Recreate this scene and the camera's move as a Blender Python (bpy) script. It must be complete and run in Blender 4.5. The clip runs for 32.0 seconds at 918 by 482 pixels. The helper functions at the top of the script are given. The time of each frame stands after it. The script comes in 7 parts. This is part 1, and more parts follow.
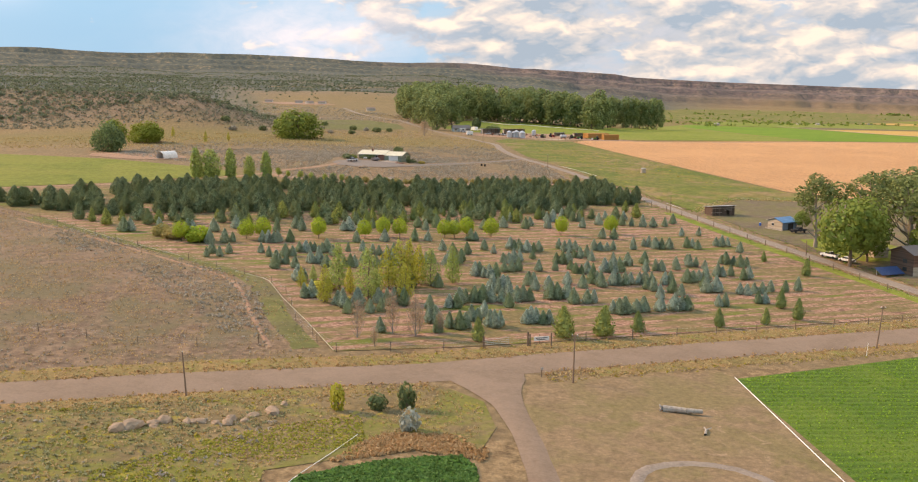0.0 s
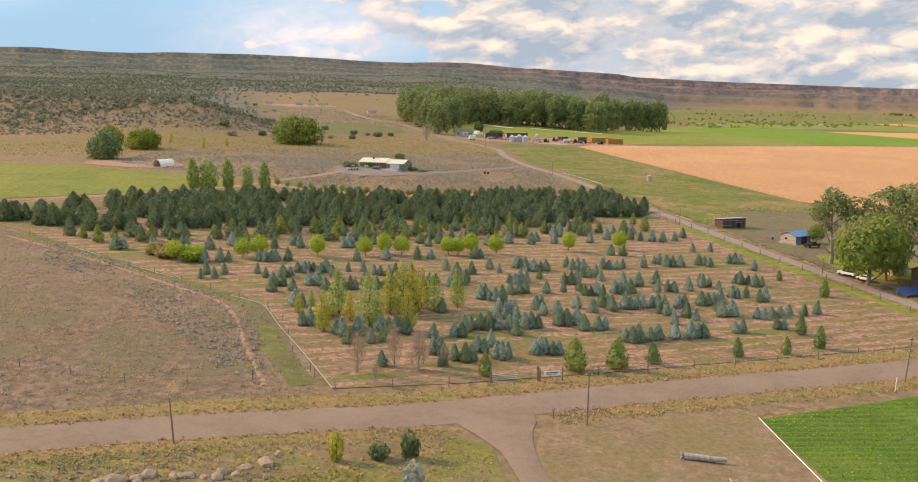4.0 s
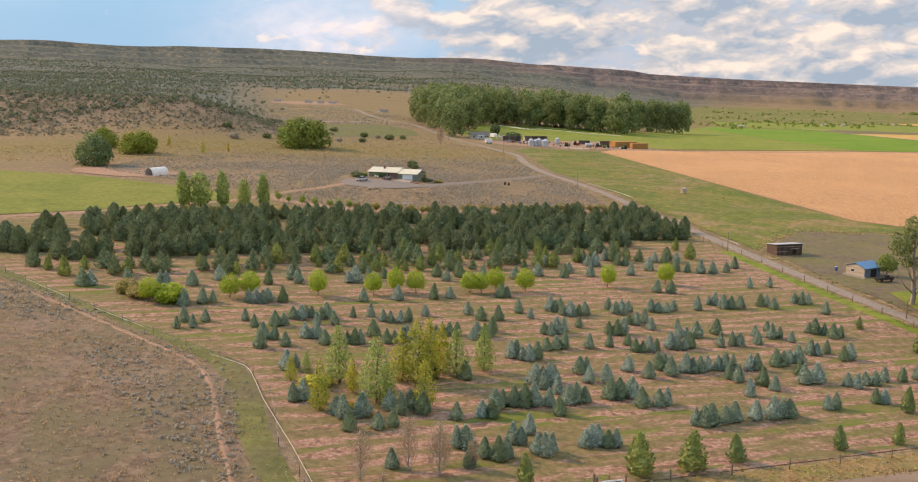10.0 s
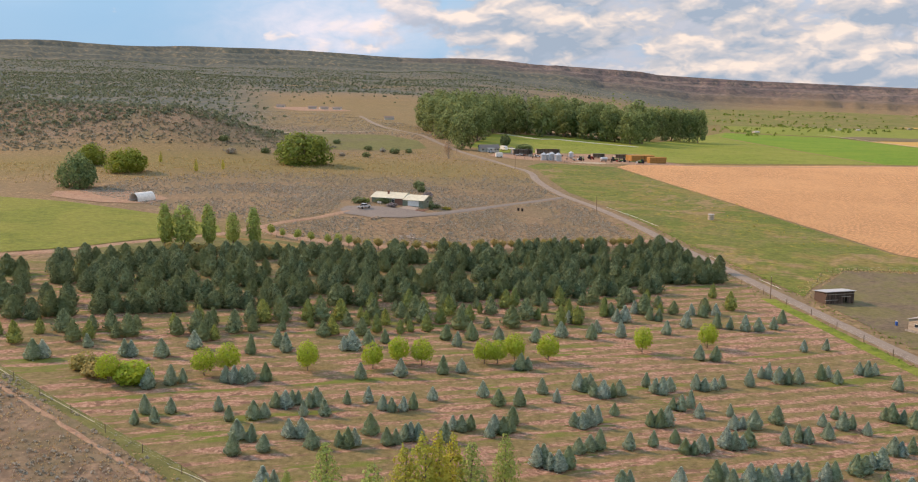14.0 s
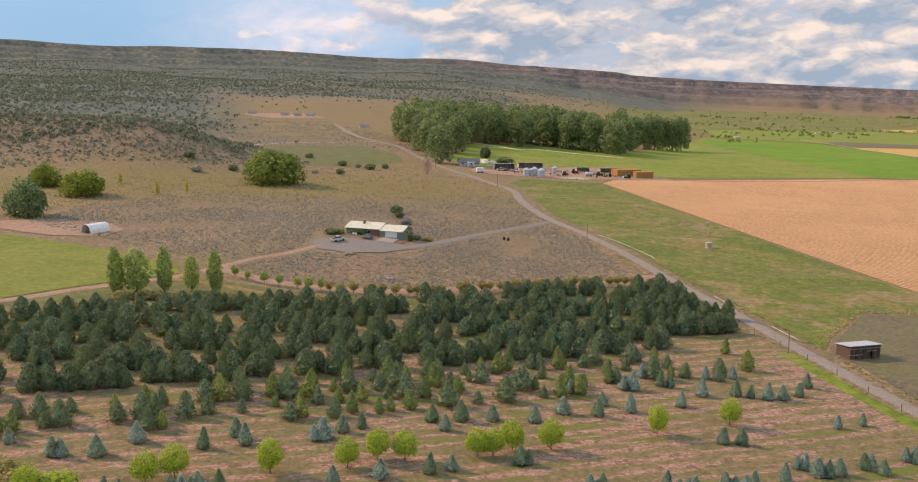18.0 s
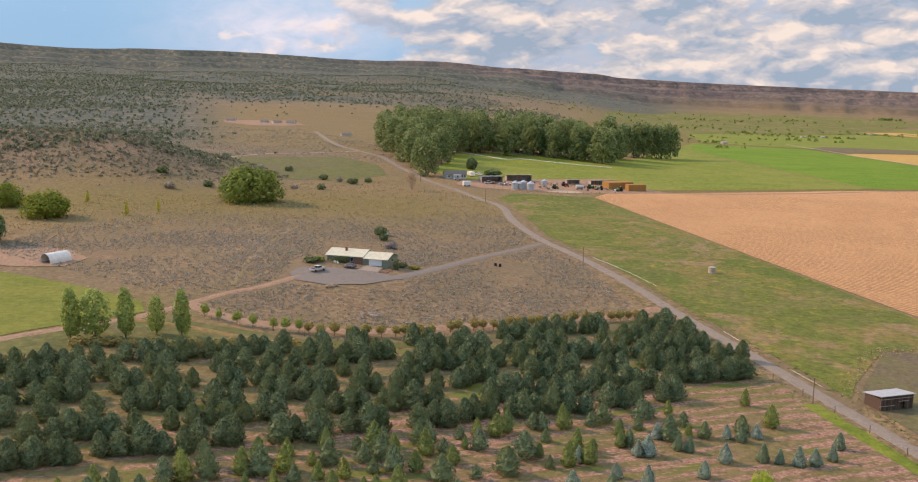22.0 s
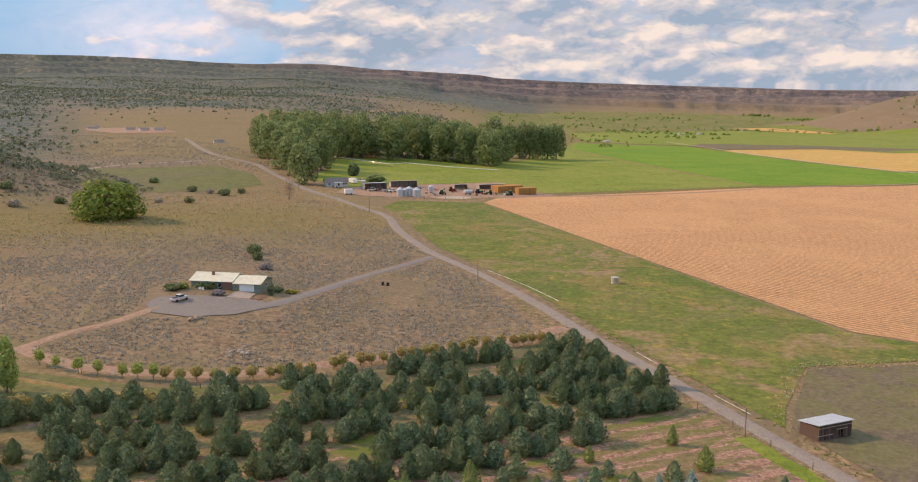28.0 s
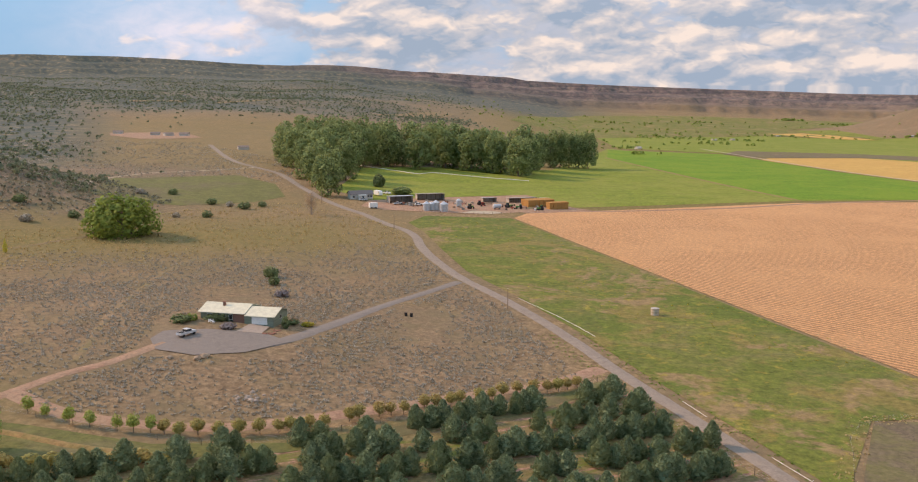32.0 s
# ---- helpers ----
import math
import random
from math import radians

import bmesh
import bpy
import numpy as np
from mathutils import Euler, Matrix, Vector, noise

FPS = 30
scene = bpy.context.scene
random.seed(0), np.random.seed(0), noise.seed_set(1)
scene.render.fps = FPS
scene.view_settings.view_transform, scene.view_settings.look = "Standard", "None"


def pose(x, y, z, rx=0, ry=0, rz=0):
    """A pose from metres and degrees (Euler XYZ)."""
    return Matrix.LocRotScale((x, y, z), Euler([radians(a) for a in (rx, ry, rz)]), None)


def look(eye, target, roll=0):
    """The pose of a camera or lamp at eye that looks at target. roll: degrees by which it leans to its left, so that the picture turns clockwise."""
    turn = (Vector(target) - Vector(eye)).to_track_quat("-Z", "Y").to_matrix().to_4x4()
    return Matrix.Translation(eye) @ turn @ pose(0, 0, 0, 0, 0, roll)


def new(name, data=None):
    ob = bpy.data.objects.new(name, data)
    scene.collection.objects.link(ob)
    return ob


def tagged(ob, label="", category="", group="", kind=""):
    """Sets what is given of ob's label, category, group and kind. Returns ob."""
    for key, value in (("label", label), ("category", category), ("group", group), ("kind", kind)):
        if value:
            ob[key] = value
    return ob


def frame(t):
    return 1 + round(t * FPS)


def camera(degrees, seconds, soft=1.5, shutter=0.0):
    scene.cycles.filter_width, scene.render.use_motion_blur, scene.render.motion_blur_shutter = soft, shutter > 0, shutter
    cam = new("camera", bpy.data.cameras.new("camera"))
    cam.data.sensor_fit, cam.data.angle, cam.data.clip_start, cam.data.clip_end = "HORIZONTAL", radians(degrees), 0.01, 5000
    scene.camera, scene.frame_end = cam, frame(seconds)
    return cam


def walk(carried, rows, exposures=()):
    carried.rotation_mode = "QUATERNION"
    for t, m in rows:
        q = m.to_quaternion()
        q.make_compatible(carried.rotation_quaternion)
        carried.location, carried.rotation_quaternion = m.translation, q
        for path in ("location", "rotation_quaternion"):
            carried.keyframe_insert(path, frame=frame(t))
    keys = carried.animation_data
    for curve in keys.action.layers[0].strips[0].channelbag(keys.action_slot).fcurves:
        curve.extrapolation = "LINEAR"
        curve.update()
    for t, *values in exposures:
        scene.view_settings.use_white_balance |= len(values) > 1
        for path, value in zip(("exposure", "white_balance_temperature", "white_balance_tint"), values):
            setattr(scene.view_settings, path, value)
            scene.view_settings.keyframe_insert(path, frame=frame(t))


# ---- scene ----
cam = camera(50.2, 32.0, 1.1)
PATH = [
    (0, (2.55, -4.06, 46.14), (1.66, 94.76, 30.84), 0.24),
    (0.5, (2.45, -3.39, 46.68), (1.63, 95.43, 31.38), 0.21),
    (1, (2.35, -2.63, 47.25), (1.57, 96.20, 31.99), 0.18),
    (1.5, (2.24, -1.71, 47.82), (1.45, 97.12, 32.56), 0.18),
    (2, (2.13, -0.57, 48.40), (1.31, 98.26, 33.13), 0.16),
    (2.5, (2.01, 0.79, 48.92), (1.16, 99.62, 33.65), 0.19),
    (3, (1.91, 2.33, 49.33), (1.00, 101.15, 34.04), 0.21),
    (3.5, (1.78, 3.99, 49.62), (0.83, 102.80, 34.27), 0.21),
    (5.5, (1.17, 12.96, 49.65), (-0.06, 111.75, 34.17), 0.31),
    (6, (0.97, 15.73, 49.52), (-0.35, 114.51, 34.03), 0.32),
    (6.5, (0.76, 18.63, 49.49), (-0.66, 117.40, 33.91), 0.33),
    (7, (0.51, 21.71, 49.62), (-0.98, 120.46, 33.98), 0.38),
    (7.5, (0.20, 24.95, 49.85), (-1.39, 123.69, 34.14), 0.41),
    (8, (-0.15, 28.41, 50.20), (-1.84, 127.14, 34.38), 0.43),
    (8.5, (-0.54, 32.08, 50.76), (-2.29, 130.80, 34.90), 0.51),
    (9, (-0.99, 35.91, 51.54), (-2.84, 134.62, 35.66), 0.54),
    (9.5, (-1.45, 39.84, 52.41), (-3.40, 138.55, 36.55), 0.55),
    (10, (-1.85, 43.87, 53.32), (-3.93, 142.57, 37.41), 0.59),
    (10.5, (-2.20, 47.98, 54.26), (-4.42, 146.68, 38.32), 0.63),
    (11, (-2.50, 52.19, 55.24), (-4.80, 150.88, 39.31), 0.64),
    (11.5, (-2.76, 56.40, 56.23), (-5.14, 155.10, 40.33), 0.63),
    (12, (-2.95, 60.60, 57.22), (-5.40, 159.30, 41.29), 0.61),
    (12.5, (-3.12, 64.76, 58.17), (-5.67, 163.45, 42.24), 0.64),
    (13, (-3.35, 68.86, 59.10), (-5.99, 167.54, 43.13), 0.65),
    (13.5, (-3.67, 72.93, 60.05), (-6.38, 171.60, 44.04), 0.68),
    (14, (-4.08, 76.98, 61.03), (-6.80, 175.64, 44.99), 0.73),
    (14.5, (-4.51, 80.97, 62.02), (-7.26, 179.64, 45.96), 0.75),
    (16.5, (-6.02, 95.84, 66.22), (-8.17, 194.50, 50.04), 0.80),
    (17, (-6.47, 99.56, 67.23), (-7.80, 198.23, 51.04), 0.79),
    (17.5, (-6.92, 103.27, 68.20), (-7.55, 201.95, 52.04), 0.76),
    (18, (-7.33, 106.90, 69.12), (-7.54, 205.59, 52.95), 0.77),
    (18.5, (-7.68, 110.44, 70.01), (-7.59, 209.13, 53.86), 0.80),
    (19, (-8.01, 113.85, 70.90), (-7.61, 212.54, 54.77), 0.79),
    (19.5, (-8.30, 117.09, 71.81), (-7.66, 215.78, 55.68), 0.80),
    (20, (-8.56, 120.14, 72.68), (-7.73, 218.83, 56.58), 0.79),
    (20.5, (-8.84, 123.04, 73.45), (-7.81, 221.73, 57.39), 0.79),
    (21, (-9.12, 125.83, 74.01), (-7.88, 224.53, 57.96), 0.76),
    (21.5, (-9.37, 128.56, 74.30), (-7.98, 227.25, 58.24), 0.74),
    (22, (-9.59, 131.29, 74.39), (-8.04, 229.98, 58.34), 0.71),
    (22.5, (-9.78, 134.03, 74.38), (-8.07, 232.72, 58.32), 0.71),
    (23, (-9.95, 136.76, 74.33), (-8.06, 235.45, 58.31), 0.71),
    (23.5, (-10.07, 139.46, 74.30), (-8.07, 238.15, 58.28), 0.72),
    (24, (-10.12, 142.15, 74.31), (-7.67, 240.83, 58.29), 0.69),
    (24.5, (-10.15, 144.87, 74.30), (-6.32, 243.51, 58.33), 0.56),
    (25, (-10.12, 147.60, 74.28), (-3.53, 246.10, 58.34), 0.40),
    (25.5, (-10.05, 150.31, 74.22), (-1.09, 248.63, 58.33), 0.21),
    (27.5, (-8.62, 161.11, 73.46), (4.24, 259.01, 57.67), -0.07),
    (28, (-8.20, 163.91, 73.72), (5.02, 261.76, 57.93), -0.06),
    (28.5, (-7.80, 166.74, 74.09), (5.61, 264.57, 58.34), -0.05),
    (29, (-7.43, 169.60, 74.55), (5.60, 267.49, 58.82), -0.01),
    (29.5, (-7.08, 172.46, 75.06), (5.09, 270.46, 59.32), 0.02),
    (30, (-6.75, 175.29, 75.64), (4.66, 273.39, 59.91), 0.09),
    (30.5, (-6.43, 178.11, 76.30), (4.51, 276.25, 60.56), 0.18),
    (31, (-6.16, 180.91, 77.00), (4.47, 279.09, 61.27), 0.19),
    (31.5, (-5.89, 183.71, 77.74), (4.58, 281.92, 62.04), 0.19),
    (32, (-5.61, 186.54, 78.53), (4.81, 284.75, 62.84), 0.22),
]
walk(cam, [(t, look(eye, target, roll)) for t, eye, target, roll in PATH], [(0, 0.63, 9300, 31), (6, 0.56, 9100, 31), (13, 0.45, 8600, 32), (25, 0.34, 8300, 33), (32, 0.36, 8350, 33)])

# ---- light ----
SUN_TURN, SUN_HIGH = radians(-72), radians(33)
world = bpy.data.worlds.new("sky")
scene.world = world
world.use_nodes = True
wn, wl = world.node_tree.nodes, world.node_tree.links
wn.clear()
sky = wn.new("ShaderNodeTexSky")
sky.sky_type, sky.sun_disc = "NISHITA", False
sky.sun_elevation, sky.sun_rotation, sky.air_density, sky.dust_density = SUN_HIGH, SUN_TURN, 1.0, 1.5


def wmath(op, a, b=None, c=None, clamp=False):
    n = wn.new("ShaderNodeMath")
    n.operation, n.use_clamp = op, clamp
    for i, v in enumerate((a, b, c)):
        if v is None:
            continue
        if isinstance(v, (int, float)):
            n.inputs[i].default_value = v
        else:
            wl.new(v, n.inputs[i])
    return n.outputs[0]


def wmix(fac, a, b):
    n = wn.new("ShaderNodeMix")
    n.data_type = "RGBA"
    for i, v in ((0, fac), (6, a), (7, b)):
        if hasattr(v, "is_linked"):
            wl.new(v, n.inputs[i])
        else:
            n.inputs[i].default_value = v if i == 0 else (*v, 1)
    return n.outputs[2]


def wramp(v, stops):
    n = wn.new("ShaderNodeValToRGB")
    wl.new(v, n.inputs[0])
    while len(n.color_ramp.elements) < len(stops):
        n.color_ramp.elements.new(0.5)
    for e, (p, c) in zip(n.color_ramp.elements, stops):
        e.position, e.color = p, (c, c, c, 1)
    return n.outputs[0]


def wnoise(vec, scale, detail, rough=0.5, bend=0.0):
    n = wn.new("ShaderNodeTexNoise")
    n.inputs["Scale"].default_value, n.inputs["Detail"].default_value = scale, detail
    n.inputs["Roughness"].default_value, n.inputs["Distortion"].default_value = rough, bend
    wl.new(vec, n.inputs["Vector"])
    return n.outputs[0]


# heaped clouds, by bearing and height, thicker to the east; their tops catch the light
place = wn.new("ShaderNodeTexCoord").outputs["Generated"]
sep = wn.new("ShaderNodeSeparateXYZ")
wl.new(place, sep.inputs[0])
bearing = wmath("ARCTAN2", sep.outputs[0], sep.outputs[1])
high = wmath("MAXIMUM", sep.outputs[2], 0.0)


def at(kx, kz, dx=0.0, dz=0.0, seed=0.0):
    c = wn.new("ShaderNodeCombineXYZ")
    wl.new(wmath("MULTIPLY_ADD", bearing, kx, dx), c.inputs[0])
    wl.new(wmath("MULTIPLY_ADD", high, kz, dz), c.inputs[1])
    c.inputs[2].default_value = seed
    return c.outputs[0]


def wpuff(vec, scale):
    n = wn.new("ShaderNodeTexVoronoi")
    n.feature = "SMOOTH_F1"
    n.inputs["Scale"].default_value, n.inputs["Detail"].default_value, n.inputs["Roughness"].default_value = scale, 3.0, 0.55
    n.inputs["Smoothness"].default_value, n.inputs["Randomness"].default_value = 0.35, 1.0
    wl.new(vec, n.inputs["Vector"])
    return n.outputs["Distance"]


def drift(kx, kz, dx=0.0, dz=0.0, seed=0.0, warp=0.0):
    """A place in the sky by bearing and height, pushed about by a slow noise."""
    c = wn.new("ShaderNodeCombineXYZ")
    sway = wnoise(at(26, 52, 0, 0, 11.0), 1.0, 3, 0.55)
    wl.new(wmath("ADD", wmath("MULTIPLY_ADD", bearing, kx, dx), wmath("MULTIPLY", sway, warp)), c.inputs[0])
    wl.new(wmath("ADD", wmath("MULTIPLY_ADD", high, kz, dz), wmath("MULTIPLY", sway, warp * 0.8)), c.inputs[1])
    c.inputs[2].default_value = seed
    return c.outputs[0]


def heaped(dx=0.0, dz=0.0):
    """How thick the cloud is: slow banks, round heads and a fine fray."""
    bank = wnoise(drift(9, 24, dx * 9, dz * 24, 1.0, 0.3), 1.0, 4, 0.5)
    head = wmath("SUBTRACT", 0.9, wpuff(drift(19, 40, dx * 19, dz * 40, 2.0, 0.9), 1.0))
    fray = wnoise(drift(52, 92, dx * 52, dz * 92, 6.0, 0.6), 1.0, 6, 0.55)
    return wmath("ADD", wmath("ADD", wmath("MULTIPLY", bank, 1.05), wmath("MULTIPLY", head, 0.32)), wmath("MULTIPLY", fray, 0.2))


dens, dens_up = heaped(), heaped(-0.006, 0.010)
wisp = wnoise(drift(32, 60, 0, 0, 6.0, 0.4), 1.0, 8, 0.6, 0.4)
east = wmath("MINIMUM", wmath("MAXIMUM", wmath("MULTIPLY", wmath("ADD", bearing, 0.10), 1.1), -0.34), 0.16)
body = wmath("ADD", dens, east)
cover = wramp(body, ((0.53, 0), (0.66, 1)))
core = wramp(body, ((0.62, 0), (0.95, 1)))
rise = wmath("MULTIPLY", wmath("SUBTRACT", dens, dens_up), 2.6)
lit = wmath("ADD", wmath("ADD", rise, wmath("MULTIPLY", wmath("SUBTRACT", wisp, 0.5), 0.45)), wmath("MULTIPLY", core, -0.16))
lit = wramp(wmath("ADD", lit, 0.44), ((0.10, 0), (0.47, 0.40), (0.86, 1)))
grey_white = wmix(lit, (1.65, 2.8, 3.95), (4.7, 5.15, 5.1))
veil = wramp(wnoise(at(3.2, 9, 0, 0, 8.0), 1.0, 5, 0.55), ((0.36, 0), (0.68, 1)))
clear = wmix(0.9, sky.outputs[0], (0.85, 3.15, 5.6))
clear = wmix(wmath("MULTIPLY", veil, 0.55), clear, (1.75, 3.75, 5.5))
# a thin grey deck lies behind the heaps to the east
deck = wramp(wmath("ADD", bearing, wmath("MULTIPLY", wisp, 0.12)), ((0.0, 0), (0.16, 1)))
clear = wmix(wmath("MULTIPLY", deck, wramp(wnoise(at(8, 26, 0, 0, 14.0), 1.0, 5, 0.6), ((0.34, 0.35), (0.52, 0.95)))), clear, (2.6, 3.6, 4.6))
air = wmix(cover, clear, grey_white)
# the hidden sun brightens the cloud edge high to the north-west
gx, gz = wmath("MULTIPLY", wmath("ADD", bearing, 0.445), 28.0), wmath("MULTIPLY", wmath("SUBTRACT", high, 0.11), 40.0)
glow = wmath("POWER", 2.718, wmath("MULTIPLY", wmath("ADD", wmath("MULTIPLY", gx, gx), wmath("MULTIPLY", gz, gz)), -1.0))
hx, hz = wmath("MULTIPLY", wmath("ADD", bearing, 0.16), 10.0), wmath("MULTIPLY", wmath("SUBTRACT", high, 0.05), 26.0)
haze = wmath("POWER", 2.718, wmath("MULTIPLY", wmath("ADD", wmath("MULTIPLY", hx, hx), wmath("MULTIPLY", hz, hz)), -1.0))
air = wmix(wmath("MULTIPLY", glow, 0.7), air, (5.6, 6.8, 8.4))
air = wmix(wmath("MULTIPLY", haze, wmath("MULTIPLY", wisp, 1.3)), air, (4.4, 5.3, 6.4))
# the sky overhead, out of view, is brightened to add fill light
thin = wmath("MULTIPLY_ADD", wmath("SMOOTH_MIN", high, 0.7, 0.2), 0.9, 0.95)
lift = wn.new("ShaderNodeVectorMath")
lift.operation = "SCALE"
wl.new(air, lift.inputs[0])
wl.new(wmath("MAXIMUM", thin, 1.0), lift.inputs["Scale"])
back = wn.new("ShaderNodeBackground")
back.inputs["Strength"].default_value = 0.128
wl.new(lift.outputs[0], back.inputs["Color"])
wl.new(back.outputs[0], wn.new("ShaderNodeOutputWorld").inputs["Surface"])

sun = bpy.data.lights.new("sun", "SUN")
sun.energy, sun.angle, sun.color = 2.9, radians(5), (1.0, 0.82, 0.58)
to_sun = Vector((math.sin(SUN_TURN) * math.cos(SUN_HIGH), math.cos(SUN_TURN) * math.cos(SUN_HIGH), math.sin(SUN_HIGH)))
new("sun", sun).matrix_world = look(to_sun * 300, (0, 0, 0))

# ---- materials ----
def nodes_of(name, rough=0.8, metal=0.0):
    m = bpy.data.materials.new(name)
    m.use_nodes = True
    bsdf = m.node_tree.nodes["Principled BSDF"]
    bsdf.inputs["Roughness"].default_value, bsdf.inputs["Metallic"].default_value = rough, metal
    bsdf.inputs["Specular IOR Level"].default_value = 0.25
    return m, m.node_tree.nodes, m.node_tree.links, bsdf


def tex_noise(nt, links, vec, scale, detail=6, rough=0.6, bend=0.0):
    n = nt.new("ShaderNodeTexNoise")
    n.inputs["Scale"].default_value, n.inputs["Detail"].default_value = scale, detail
    n.inputs["Roughness"].default_value, n.inputs["Distortion"].default_value = rough, bend
    if vec is not None:
        links.new(vec, n.inputs["Vector"])
    return n.outputs[0]


def ramp(nt, links, fac, stops):
    n = nt.new("ShaderNodeValToRGB")
    links.new(fac, n.inputs[0])
    while len(n.color_ramp.elements) < len(stops):
        n.color_ramp.elements.new(0.5)
    for e, (p, c) in zip(n.color_ramp.elements, stops):
        e.position, e.color = p, (*c, 1)
    return n.outputs[0]


def mix(nt, links, fac, a, b, blend="MIX"):
    n = nt.new("ShaderNodeMix")
    n.data_type, n.blend_type = "RGBA", blend
    for i, v in ((0, fac), (6, a), (7, b)):
        if hasattr(v, "is_linked"):
            links.new(v, n.inputs[i])
        else:
            n.inputs[i].default_value = v if i == 0 else (*v, 1)
    return n.outputs[2]


def calc(nt, links, op, a, b=0.0, c=0.0):
    n = nt.new("ShaderNodeMath")
    n.operation = op
    for i, v in enumerate((a, b, c)):
        if hasattr(v, "is_linked"):
            links.new(v, n.inputs[i])
        else:
            n.inputs[i].default_value = v
    return n.outputs[0]


def relief(nt, links, bsdf, height, strength, distance):
    b = nt.new("ShaderNodeBump")
    b.inputs["Strength"].default_value, b.inputs["Distance"].default_value = strength, distance
    links.new(height, b.inputs["Height"])
    links.new(b.outputs[0], bsdf.inputs["Normal"])


def land(name, dark, pale, other, fine=1.2, coarse=0.05, rough=0.95, bump=0.6, split=0.5, more=(), grit=0.75):
    """Earth or grass: two colours by grain and mottle, a third in patches, and more (colour, scale, from, to, share)."""
    m, nt, links, bsdf = nodes_of(name, rough)
    pos = nt.new("ShaderNodeNewGeometry").outputs["Position"]
    a = tex_noise(nt, links, pos, fine, 8, 0.75)
    b = tex_noise(nt, links, pos, coarse, 6, 0.65, 0.6)
    c = tex_noise(nt, links, pos, fine * 0.22, 6, 0.7, 0.4)
    both = calc(nt, links, "ADD", calc(nt, links, "MULTIPLY", a, 0.5), calc(nt, links, "MULTIPLY", c, 0.5))
    col = ramp(nt, links, both, ((0.41, dark), (0.59, pale)))
    col = mix(nt, links, ramp(nt, links, b, ((split - 0.06, (0, 0, 0)), (split + 0.08, (0.85, 0.85, 0.85)))), col, other)
    for shade, scale, lo, hi, share in more:
        n = tex_noise(nt, links, pos, scale, 7, 0.72, 0.5)
        col = mix(nt, links, ramp(nt, links, n, ((lo, (0, 0, 0)), (hi, (share, share, share)))), col, shade)
    tone = ramp(nt, links, tex_noise(nt, links, pos, fine * 0.8, 7, 0.8), ((0.36, (0.62, 0.62, 0.6)), (0.64, (1.3, 1.28, 1.24))))
    col = mix(nt, links, grit, col, tone, "MULTIPLY")
    links.new(col, bsdf.inputs["Base Color"])
    relief(nt, links, bsdf, a, bump, 0.3)
    return m


def leaf(name, dark, pale, swing=None, rough=0.7):
    """Foliage: each clump its own tone, and each tree its own tint towards swing."""
    m, nt, links, bsdf = nodes_of(name, rough)
    isle = nt.new("ShaderNodeNewGeometry").outputs["Random Per Island"]
    col = ramp(nt, links, isle, ((0.0, dark), (1.0, pale)))
    if swing:
        col = mix(nt, links, calc(nt, links, "MULTIPLY", nt.new("ShaderNodeObjectInfo").outputs["Random"], 0.85), col, swing)
    links.new(col, bsdf.inputs["Base Color"])
    bsdf.inputs["Specular IOR Level"].default_value = 0.12
    thin, both = nt.new("ShaderNodeBsdfTranslucent"), nt.new("ShaderNodeMixShader")
    links.new(col, thin.inputs["Color"])
    both.inputs[0].default_value = 0.42
    links.new(bsdf.outputs[0], both.inputs[1])
    links.new(thin.outputs[0], both.inputs[2])
    links.new(both.outputs[0], nt["Material Output"].inputs["Surface"])
    return m


def plain(name, colour, rough=0.6, metal=0.0, wear=0.25, scale=3.0, bump=0.15):
    m, nt, links, bsdf = nodes_of(name, rough, metal)
    obj = nt.new("ShaderNodeTexCoord").outputs["Object"]
    a = tex_noise(nt, links, obj, scale, 6, 0.65)
    b = tex_noise(nt, links, obj, scale * 9, 4, 0.6)
    dim = tuple(c * (1 - wear) for c in colour)
    col = ramp(nt, links, a, ((0.35, dim), (0.62, colour)))
    col = mix(nt, links, 0.25, col, ramp(nt, links, b, ((0.3, dim), (0.7, colour))))
    links.new(col, bsdf.inputs["Base Color"])
    relief(nt, links, bsdf, b, bump, 0.02)
    return m


